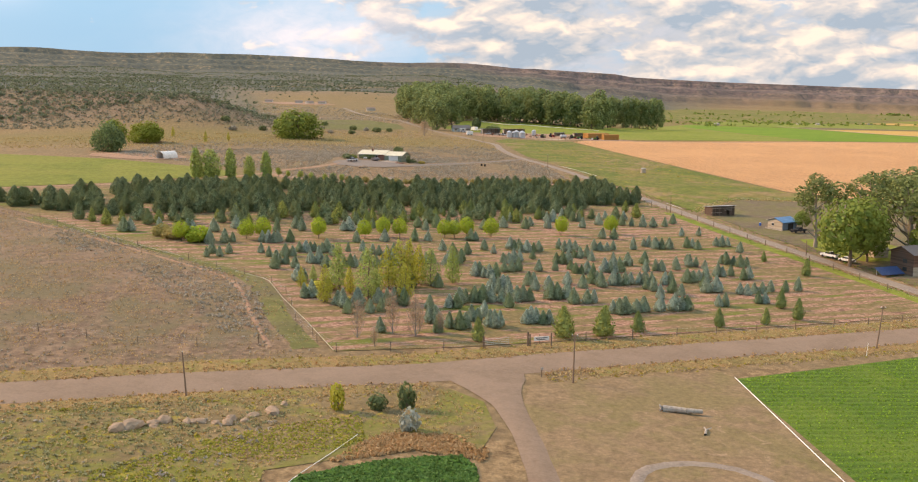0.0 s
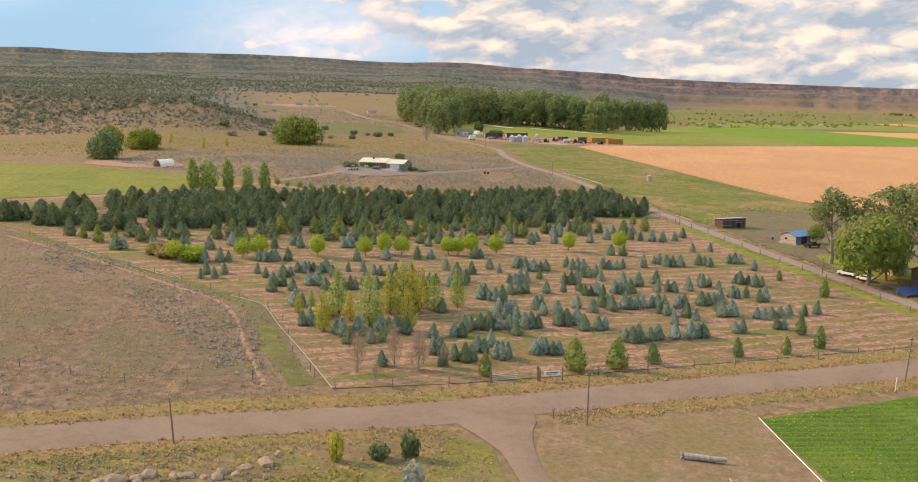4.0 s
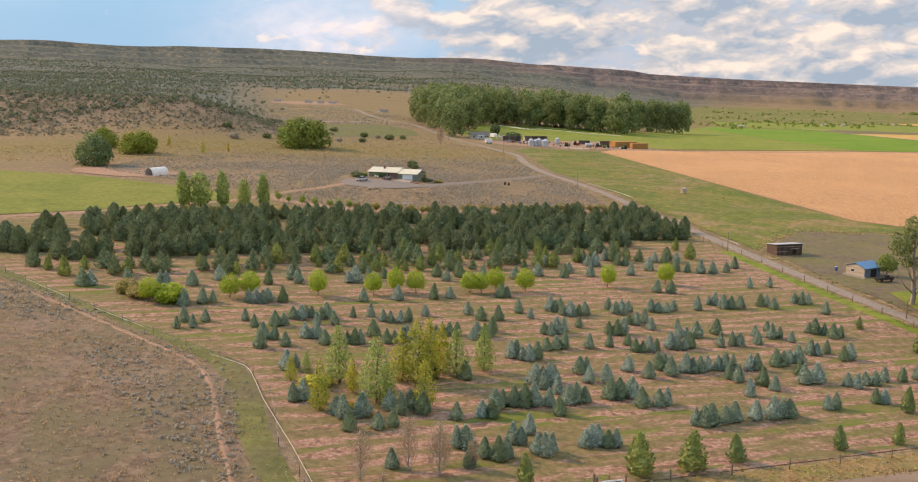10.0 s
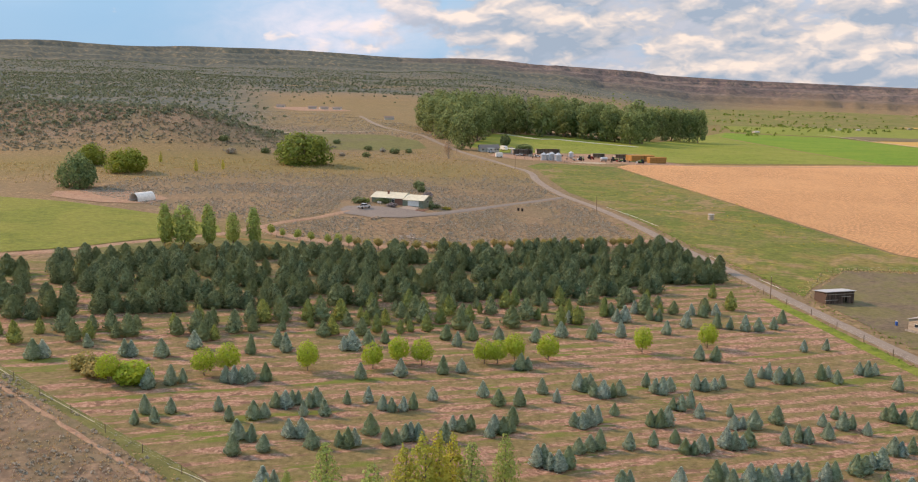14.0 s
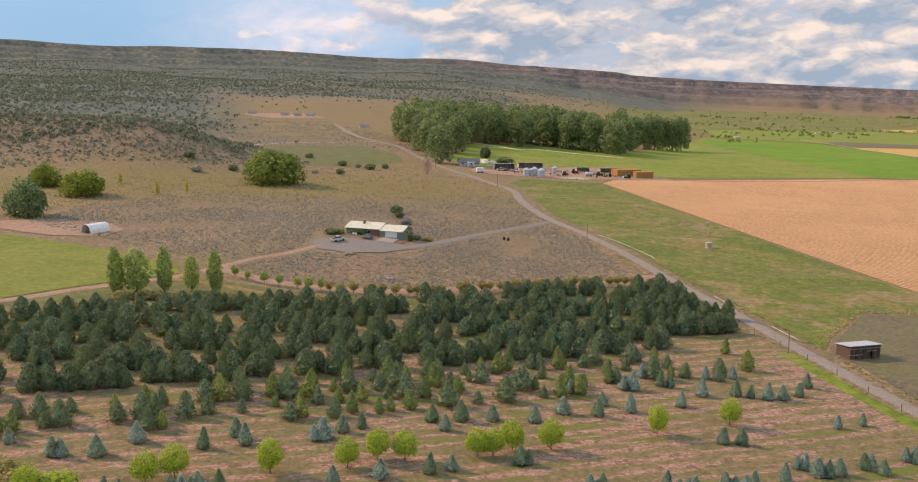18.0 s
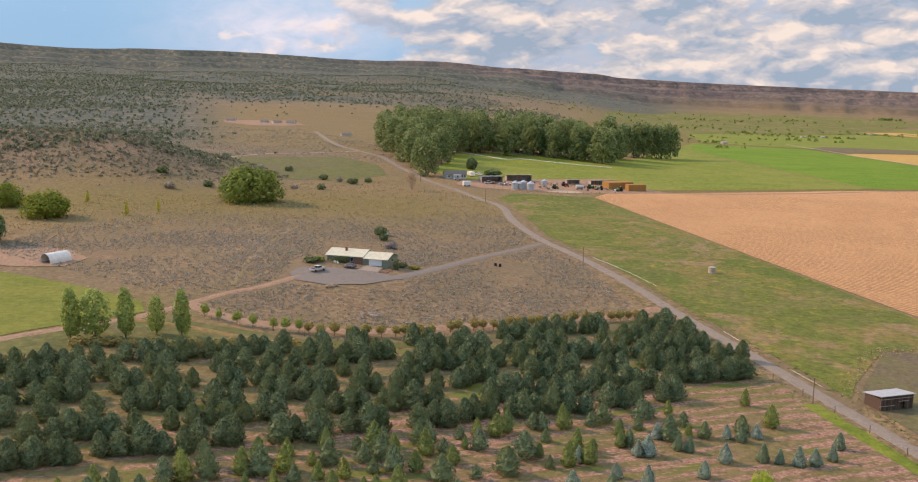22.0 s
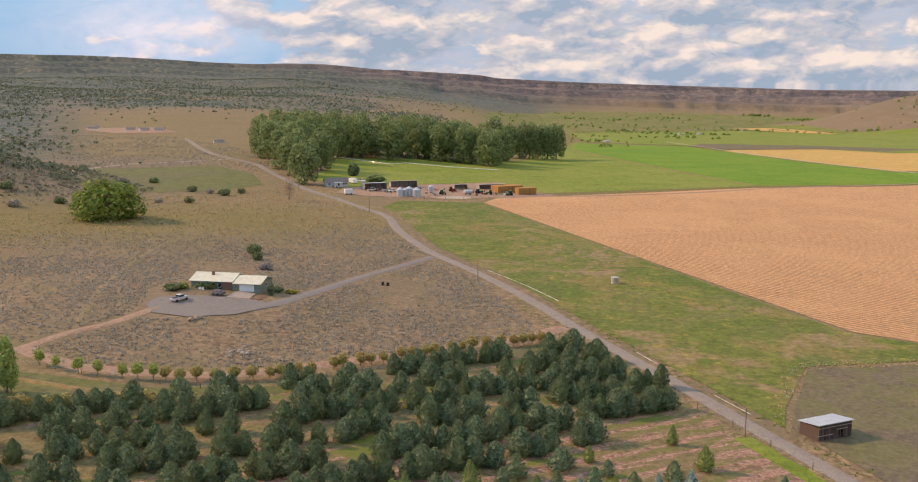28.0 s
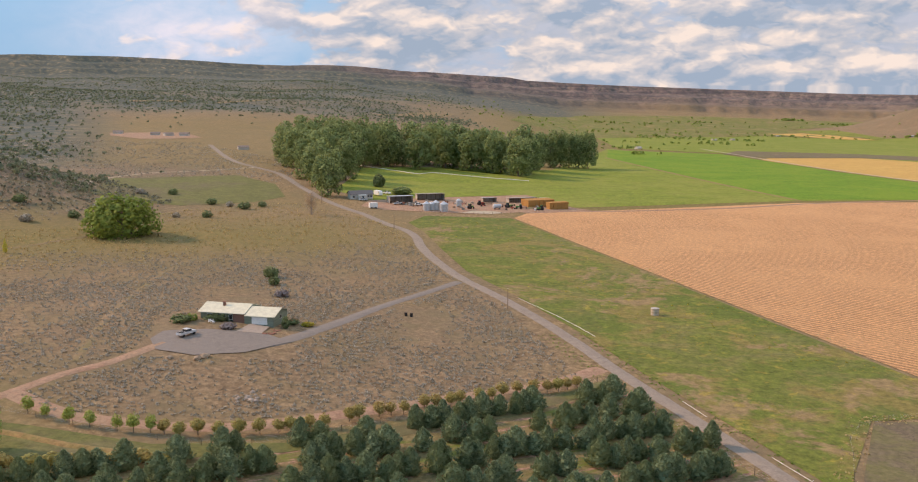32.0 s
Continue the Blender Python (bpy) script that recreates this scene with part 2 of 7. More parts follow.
def striped(name, turn, gap, line, between, third, wobble=0.8, share=0.5, bump=0.8, patch=0.08, spread=0.3, clod=5.0):
    """Soil worked in parallel rows that run at turn degrees from the x axis, gap metres apart."""
    m, nt, links, bsdf = nodes_of(name, 0.95)
    pos = nt.new("ShaderNodeNewGeometry").outputs["Position"]
    s = nt.new("ShaderNodeSeparateXYZ")
    links.new(pos, s.inputs[0])
    across = calc(nt, links, "ADD", calc(nt, links, "MULTIPLY", s.outputs[0], -math.sin(radians(turn)) / gap), calc(nt, links, "MULTIPLY", s.outputs[1], math.cos(radians(turn)) / gap))
    blur = tex_noise(nt, links, pos, 0.35, 5, 0.65)
    across = calc(nt, links, "ADD", across, calc(nt, links, "MULTIPLY", calc(nt, links, "SUBTRACT", blur, 0.5), wobble))
    saw = calc(nt, links, "PINGPONG", across, 0.5)
    wave = calc(nt, links, "MULTIPLY", saw, 2.0)
    grain = tex_noise(nt, links, pos, 1.6, 8, 0.72)
    fac = calc(nt, links, "ADD", wave, calc(nt, links, "MULTIPLY", calc(nt, links, "SUBTRACT", grain, 0.5), 1.9))
    col = ramp(nt, links, fac, ((share - spread, line), (share + spread, between)))
    big = tex_noise(nt, links, pos, patch, 5, 0.65, 0.5)
    col = mix(nt, links, ramp(nt, links, big, ((0.46, (0, 0, 0)), (0.66, (1, 1, 1)))), col, third)
    shade = ramp(nt, links, tex_noise(nt, links, pos, clod, 6, 0.75), ((0.34, (0.6, 0.6, 0.6)), (0.66, (1.45, 1.45, 1.45))))
    col = mix(nt, links, 0.7, col, shade, "MULTIPLY")
    links.new(col, bsdf.inputs["Base Color"])
    relief(nt, links, bsdf, fac, bump, 0.35)
    return m


# the wild land: dry soil, woodland on the slopes and bare rock on the mesa
M_LAND, nt, links, bsdf = nodes_of("dry_land", 0.95)
pos = nt.new("ShaderNodeNewGeometry").outputs["Position"]


def weight(name):
    n = nt.new("ShaderNodeAttribute")
    n.attribute_name = name
    return n.outputs["Fac"]


g1 = tex_noise(nt, links, pos, 0.55, 10, 0.78)
g2 = tex_noise(nt, links, pos, 0.035, 6, 0.62, 0.8)
col = ramp(nt, links, g1, ((0.38, (0.115, 0.072, 0.038)), (0.5, (0.235, 0.153, 0.08)), (0.62, (0.39, 0.262, 0.142))))
col = mix(nt, links, ramp(nt, links, g2, ((0.42, (0, 0, 0)), (0.62, (0.75, 0.75, 0.75)))), col, (0.185, 0.135, 0.075))
# brown soil of hill and knoll; also darkens the near pasture for cloud shade
umber = ramp(nt, links, g1, ((0.38, (0.095, 0.062, 0.042)), (0.5, (0.185, 0.122, 0.08)), (0.63, (0.31, 0.21, 0.138))))
umber = mix(nt, links, ramp(nt, links, tex_noise(nt, links, pos, 0.07, 6, 0.7, 0.5), ((0.44, (0, 0, 0)), (0.60, (0.85, 0.85, 0.85)))), umber, (0.15, 0.125, 0.068))
umber = mix(nt, links, ramp(nt, links, tex_noise(nt, links, pos, 0.03, 6, 0.7, 0.8), ((0.52, (0, 0, 0)), (0.64, (0.6, 0.6, 0.6)))), umber, (0.26, 0.18, 0.125))
col = mix(nt, links, weight("umber"), col, umber)
green = ramp(nt, links, tex_noise(nt, links, pos, 0.5, 7, 0.7), ((0.37, (0.115, 0.095, 0.028)), (0.52, (0.18, 0.142, 0.042)), (0.64, (0.275, 0.18, 0.075))))
col = mix(nt, links, calc(nt, links, "MULTIPLY", weight("grass"), ramp(nt, links, tex_noise(nt, links, pos, 0.12, 6, 0.7), ((0.3, (0.6, 0.6, 0.6)), (0.55, (1, 1, 1))))), col, green)
# woodland tone, darkened for cloud shade and blued for haze over the slopes
shaded_wood = ramp(nt, links, tex_noise(nt, links, pos, 0.055, 7, 0.75), ((0.36, (0.048, 0.067, 0.064)), (0.49, (0.078, 0.091, 0.076)), (0.57, (0.125, 0.119, 0.083)), (0.66, (0.26, 0.20, 0.138))))
col = mix(nt, links, weight("shaded_wood"), col, shaded_wood)
# ledges of cliff rock over scree, with dark shrubs
strat = nt.new("ShaderNodeMapping")
strat.inputs["Scale"].default_value = (0.0022, 0.0022, 0.055)
links.new(pos, strat.inputs[0])
ledge = tex_noise(nt, links, strat.outputs[0], 1.5, 7, 0.65)
fall = nt.new("ShaderNodeMapping")
fall.inputs["Scale"].default_value = (0.03, 0.03, 0.007)
links.new(pos, fall.inputs[0])
scree = tex_noise(nt, links, fall.outputs[0], 1.0, 8, 0.72)
both = calc(nt, links, "ADD", calc(nt, links, "MULTIPLY", ledge, 0.45), calc(nt, links, "MULTIPLY", scree, 0.55))
rock = ramp(nt, links, both, ((0.40, (0.078, 0.062, 0.066)), (0.5, (0.15, 0.108, 0.10)), (0.60, (0.25, 0.175, 0.14))))
col = mix(nt, links, weight("rock"), col, rock)
speck = tex_noise(nt, links, pos, 0.06, 7, 0.8)
col = mix(nt, links, calc(nt, links, "MULTIPLY", weight("rock"), ramp(nt, links, speck, ((0.50, (0, 0, 0)), (0.58, (0.75, 0.75, 0.75))))), col, (0.055, 0.062, 0.052))
links.new(col, bsdf.inputs["Base Color"])
relief(nt, links, bsdf, g1, 0.7, 0.4)

M_GRAVEL = land("gravel_road", (0.20, 0.140, 0.100), (0.245, 0.175, 0.128), (0.255, 0.182, 0.135), 2.5, 0.12, bump=0.2, grit=0.28)
M_LANE = land("grey_gravel", (0.20, 0.16, 0.13), (0.30, 0.245, 0.205), (0.27, 0.22, 0.18), 2.5, 0.15, bump=0.3, grit=0.4)
M_ASPHALT = land("asphalt", (0.17, 0.145, 0.13), (0.24, 0.205, 0.18), (0.21, 0.18, 0.16), 3.0, 0.2, bump=0.2, grit=0.3)
M_DIRT = land("red_dirt", (0.28, 0.155, 0.105), (0.40, 0.25, 0.175), (0.33, 0.215, 0.145), 1.5, 0.1)
M_YARD = land("bare_yard", (0.20, 0.135, 0.078), (0.285, 0.195, 0.117), (0.205, 0.158, 0.075), 1.4, 0.09, more=(((0.37, 0.25, 0.165), 0.3, 0.58, 0.66, 0.6), ((0.15, 0.14, 0.045), 0.07, 0.56, 0.66, 0.6)))
M_PADDOCK = land("dry_paddock_grass", (0.12, 0.09, 0.062), (0.19, 0.143, 0.096), (0.155, 0.138, 0.06), 1.0, 0.06, more=(((0.26, 0.155, 0.105), 0.03, 0.58, 0.68, 0.8), ((0.14, 0.135, 0.045), 0.08, 0.52, 0.62, 0.7)))
M_CROP = striped("crop_rows", 8, 1.9, (0.06, 0.12, 0.015), (0.085, 0.175, 0.02), (0.12, 0.19, 0.026), 0.9, 0.35, 0.7, 0.06, 0.5)
M_ALFALFA = land("alfalfa", (0.115, 0.145, 0.02), (0.175, 0.20, 0.033), (0.185, 0.195, 0.036), 0.6, 0.03, bump=0.5, more=(((0.24, 0.23, 0.05), 0.012, 0.5, 0.7, 0.6),))
M_PASTURE = land("pasture_grass", (0.09, 0.118, 0.02), (0.165, 0.182, 0.036), (0.17, 0.155, 0.055), 0.6, 0.04, bump=0.7, split=0.54,
                 more=(((0.08, 0.125, 0.018), 0.017, 0.46, 0.58, 0.7), ((0.22, 0.165, 0.055), 0.045, 0.50, 0.58, 0.8), ((0.27, 0.18, 0.095), 0.022, 0.54, 0.59, 0.85), ((0.33, 0.25, 0.05), 0.16, 0.57, 0.64, 0.6)), grit=1.0)
M_OLIVE = land("olive_meadow", (0.095, 0.105, 0.033), (0.165, 0.158, 0.053), (0.15, 0.12, 0.07), 0.5, 0.02, bump=0.5, split=0.55)
M_LAWN = land("bright_grass", (0.115, 0.165, 0.018), (0.20, 0.24, 0.03), (0.205, 0.225, 0.04), 0.5, 0.02, bump=0.5, more=(((0.28, 0.24, 0.06), 0.03, 0.58, 0.7, 0.5),))
M_VIVID = land("lush_field", (0.082, 0.185, 0.008), (0.12, 0.235, 0.012), (0.145, 0.235, 0.016), 0.5, 0.02, bump=0.4)
M_STUBBLE = land("ripe_field", (0.45, 0.27, 0.075), (0.56, 0.345, 0.105), (0.49, 0.29, 0.085), 0.3, 0.02, bump=0.4, grit=0.5)
M_PLOW = striped("ploughed_soil", -48, 2.5, (0.34, 0.17, 0.082), (0.72, 0.385, 0.185), (0.62, 0.33, 0.16), 0.06, 0.38, 1.2, 0.02, 0.45, 0.8)
M_VERGE = land("verge_grass", (0.17, 0.13, 0.05), (0.28, 0.21, 0.082), (0.29, 0.175, 0.08), 0.9, 0.12, split=0.5, more=(((0.17, 0.19, 0.03), 0.15, 0.55, 0.65, 0.7),))
M_WEED = land("green_weeds", (0.15, 0.11, 0.055), (0.25, 0.18, 0.088), (0.21, 0.15, 0.08), 0.8, 0.1, split=0.53, more=(((0.15, 0.165, 0.03), 0.06, 0.49, 0.58, 0.75), ((0.34, 0.27, 0.035), 0.35, 0.57, 0.65, 0.7)))
M_CONCRETE_DUST = land("pale_dust", (0.36, 0.30, 0.22), (0.47, 0.40, 0.31), (0.40, 0.33, 0.25), 1.5, 0.1)
M_LUSH = land("leafy_crop", (0.02, 0.085, 0.012), (0.055, 0.17, 0.025), (0.05, 0.14, 0.02), 1.4, 0.3, bump=1.0)


def nursery_soil(turn=22.6, gap=4.75):
    """Worked strips of reddish soil, broken and pitted, between strips of trodden grass."""
    m, nt, links, bsdf = nodes_of("nursery_soil", 0.95)
    pos = nt.new("ShaderNodeNewGeometry").outputs["Position"]
    turned = nt.new("ShaderNodeMapping")
    turned.inputs["Rotation"].default_value = (0, 0, radians(-turn))
    links.new(pos, turned.inputs[0])
    flat = nt.new("ShaderNodeMapping")
    flat.inputs["Scale"].default_value = (0.16, 1.0, 1.0)
    links.new(turned.outputs[0], flat.inputs[0])
    s = nt.new("ShaderNodeSeparateXYZ")
    links.new(turned.outputs[0], s.inputs[0])
    drift = tex_noise(nt, links, pos, 0.06, 4, 0.6)
    across = calc(nt, links, "ADD", calc(nt, links, "MULTIPLY", s.outputs[1], 1 / gap), calc(nt, links, "MULTIPLY", drift, 0.5))
    wave = calc(nt, links, "MULTIPLY", calc(nt, links, "PINGPONG", across, 0.5), 2.0)
    streak = tex_noise(nt, links, flat.outputs[0], 0.8, 7, 0.7)
    patch = tex_noise(nt, links, pos, 0.045, 6, 0.7, 0.6)
    fac = calc(nt, links, "ADD", calc(nt, links, "MULTIPLY_ADD", wave, 0.62, 0.19), calc(nt, links, "MULTIPLY", calc(nt, links, "SUBTRACT", streak, 0.5), 3.2))
    fac = calc(nt, links, "ADD", fac, calc(nt, links, "MULTIPLY", calc(nt, links, "SUBTRACT", patch, 0.5), 2.0))
    block = calc(nt, links, "MULTIPLY", calc(nt, links, "SUBTRACT", s.outputs[1], 300.0), 0.012)
    fac = calc(nt, links, "ADD", fac, calc(nt, links, "MINIMUM", calc(nt, links, "MAXIMUM", block, 0.0), 0.32))
    grain = tex_noise(nt, links, pos, 1.3, 8, 0.75)
    soil = ramp(nt, links, grain, ((0.38, (0.21, 0.105, 0.07)), (0.5, (0.35, 0.19, 0.132)), (0.62, (0.50, 0.30, 0.22))))
    # planting holes: the shade inside them is mixed into the soil colour
    shaded_pit = tex_noise(nt, links, turned.outputs[0], 0.55, 3, 0.5)
    soil = mix(nt, links, ramp(nt, links, shaded_pit, ((0.57, (0, 0, 0)), (0.62, (0.8, 0.8, 0.8)))), soil, (0.15, 0.08, 0.055))
    grass = ramp(nt, links, tex_noise(nt, links, pos, 0.8, 8, 0.75), ((0.36, (0.12, 0.092, 0.04)), (0.5, (0.19, 0.145, 0.062)), (0.66, (0.27, 0.195, 0.095))))
    fresh = tex_noise(nt, links, flat.outputs[0], 0.22, 6, 0.7)
    grass = mix(nt, links, ramp(nt, links, fresh, ((0.53, (0, 0, 0)), (0.62, (0.9, 0.9, 0.9)))), grass, (0.125, 0.16, 0.025))
    col = mix(nt, links, ramp(nt, links, fac, ((0.26, (0, 0, 0)), (0.58, (1, 1, 1)))), soil, grass)
    links.new(col, bsdf.inputs["Base Color"])
    relief(nt, links, bsdf, calc(nt, links, "ADD", grain, calc(nt, links, "MULTIPLY", shaded_pit, -0.6)), 0.8, 0.35)
    return m


M_ORCHARD = nursery_soil()
M_SPRUCE = leaf("spruce_needles", (0.27, 0.36, 0.315), (0.62, 0.725, 0.65), (0.27, 0.36, 0.19))
M_PINE = leaf("pine_needles", (0.115, 0.17, 0.10), (0.32, 0.40, 0.235), (0.20, 0.255, 0.125))
M_YOUNG = leaf("young_pine_needles", (0.20, 0.245, 0.085), (0.46, 0.50, 0.16), (0.20, 0.28, 0.12))
M_LIME = leaf("lime_leaves", (0.23, 0.33, 0.035), (0.47, 0.57, 0.085), (0.36, 0.46, 0.06))
M_GOLD = leaf("yellowing_leaves", (0.34, 0.325, 0.055), (0.68, 0.59, 0.10), (0.32, 0.365, 0.08))
M_COTTON = leaf("cottonwood_leaves", (0.115, 0.165, 0.075), (0.37, 0.44, 0.18), (0.21, 0.27, 0.11))
M_ROUND = leaf("willow_leaves", (0.11, 0.16, 0.04), (0.30, 0.37, 0.085), (0.24, 0.29, 0.05))
M_BLUE_WILLOW = leaf("dark_willow_leaves", (0.10, 0.165, 0.075), (0.25, 0.34, 0.15))
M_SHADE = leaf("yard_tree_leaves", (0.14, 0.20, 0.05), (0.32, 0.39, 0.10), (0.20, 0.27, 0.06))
M_GAUNT = leaf("thin_cottonwood_leaves", (0.12, 0.16, 0.06), (0.30, 0.35, 0.135))
M_POPLAR = leaf("poplar_leaves", (0.22, 0.30, 0.095), (0.46, 0.54, 0.175), (0.30, 0.38, 0.11))
M_RUST = leaf("autumn_shrub_leaves", (0.30, 0.225, 0.09), (0.52, 0.40, 0.16), (0.34, 0.33, 0.11))
M_ORCHARD_LEAF = leaf("orchard_leaves", (0.22, 0.29, 0.075), (0.43, 0.50, 0.15), (0.30, 0.36, 0.09))
M_PLOT_LEAF = leaf("leafy_plot_leaves", (0.075, 0.17, 0.05), (0.17, 0.33, 0.10))
M_CROP_LEAF = leaf("crop_leaves", (0.16, 0.30, 0.04), (0.30, 0.48, 0.07))
M_SAGE = leaf("sagebrush_leaves", (0.24, 0.22, 0.175), (0.50, 0.455, 0.385))
M_BANK_SAGE = leaf("bank_sage_leaves", (0.22, 0.22, 0.115), (0.42, 0.40, 0.225))
# juniper green, greyed and lightened to carry the haze of the far slopes
M_HAZED_JUNIPER = leaf("hazed_juniper_leaves", (0.105, 0.135, 0.088), (0.23, 0.265, 0.165))
M_RABBIT = leaf("rabbitbrush_bloom", (0.24, 0.22, 0.05), (0.50, 0.40, 0.05))
M_TUFT = leaf("dry_grass_tufts", (0.40, 0.31, 0.155), (0.66, 0.51, 0.27))
M_RUSSET_GRASS = leaf("russet_grass", (0.40, 0.25, 0.13), (0.62, 0.42, 0.23))
M_SHORT = leaf("short_dry_grass", (0.36, 0.255, 0.14), (0.59, 0.435, 0.25))
M_HILLSHRUB = leaf("grey_hill_shrub", (0.14, 0.145, 0.105), (0.29, 0.285, 0.21))
M_HERB = leaf("green_tufts", (0.10, 0.19, 0.03), (0.24, 0.36, 0.07))
M_BRIGHT_HERB = leaf("fresh_grass", (0.27, 0.28, 0.055), (0.50, 0.48, 0.10))
M_BARK = plain("bark", (0.20, 0.155, 0.12), 0.9, scale=6, bump=0.6)
M_TWIG = plain("bare_twigs", (0.33, 0.29, 0.26), 0.9, scale=6)

# ---- land ----
def step(a, b, x):
    t = min(1.0, max(0.0, (x - a) / (b - a)))
    return t * t * (3 - 2 * t)


def ground(x, y):
    """Height of the land: a gently tilted valley floor, a low hill, and a mesa along the far side."""
    z = 2 - 7.5 * math.tanh(x / 150) + 0.02 * (min(max(y, 60), 760) - 140)
    z += 3 * math.exp(-((x + 45) / 45) ** 2 - ((y - 452) / 42) ** 2)
    r, turn = math.hypot(x, y - 100), math.degrees(math.atan2(x, y - 100))
    # the hill with the sagebrush
    z += 22 * math.exp(-(max(abs(x + 340) - 130, 0) / 55) ** 2 - ((y - 745 + 0.25 * (x + 330)) / 74) ** 2)
    if r > 650:
        rim = float(np.interp(turn, (-60, -28, 0, 27, 60), (3600, 3600, 3900, 4500, 4550)))
        rim += 60 * noise.noise((turn * 0.3, 3.1, 0)) + 14 * noise.noise((turn * 1.3, 7.7, 0))
        top = float(np.interp(turn, (-60, -28, -14, 0, 4.5, 8.6, 9.6, 14, 27, 60), (190, 184, 168, 145, 130, 111, 98, 82, 47, 26)))
        foot = float(np.interp(turn, (-60, -28, 0, 4, 8, 12, 27, 60), (125, 118, 88, 60, 10, -58, -95, -92)))
        foot += 44 * step(5, 13, turn)
        wide = float(np.interp(turn, (-28, 0, 14, 27), (330, 330, 420, 460)))
        u = min(1.0, (r - 650) / (rim - wide - 650))
        z += (foot - 44 * step(5, 13, turn) * (1 - step(2000, rim - wide, r)) - z) * u ** 1.25
        z += (7 * step(900, 1500, r) * noise.noise((x * 0.0035, y * 0.0035, 5)) + 14 * step(1800, 2800, r) * noise.noise((x * 0.0028, y * 0.0028, 2))) * (1 - step(2, 10, turn))
        s = (r - rim + wide) / wide + 0.09 * noise.noise((turn * 0.9, r * 0.002, 9)) + 0.07 * noise.noise((turn * 2.6, r * 0.004, 4)) + 0.03 * noise.noise((turn * 9, r * 0.01, 2))
        if s > 0:
            z += (top - foot) * (0.42 * min(1, max(0, s / 0.8)) + 0.16 * step(0.28, 0.36, s) + 0.14 * step(0.55, 0.62, s) + 0.28 * step(0.82, 0.92, s))
    if x > 700:
        z += 88 * math.exp(-((x - 1440) / 190) ** 2 - ((y - 2390) / 300) ** 2)
    return z


def mesh_of(name, verts, faces, materials=()):
    me = bpy.data.meshes.new(name)
    me.from_pydata(verts, [], faces)
    for m in materials:
        me.materials.append(m)
    me.update()
    return me


def grassy(x, y):
    """How grassy the hollow below the hill is, 0 to 1."""
    line = 606 + (0.35 * (x + 100) if x < -100 else 0.12 * (x + 100))
    band = math.exp(-((y - max(line, 528)) / 56) ** 2) * (1 - step(-30, 30, x)) * step(-420, -260, x)
    near = 0.8 * math.exp(-((x + 95) / 22) ** 2 - ((y - 385) / 30) ** 2)
    side = 0.6 * math.exp(-((x - 5) / 26) ** 2 - ((y - 620) / 70) ** 2)
    return max(band, near, side)


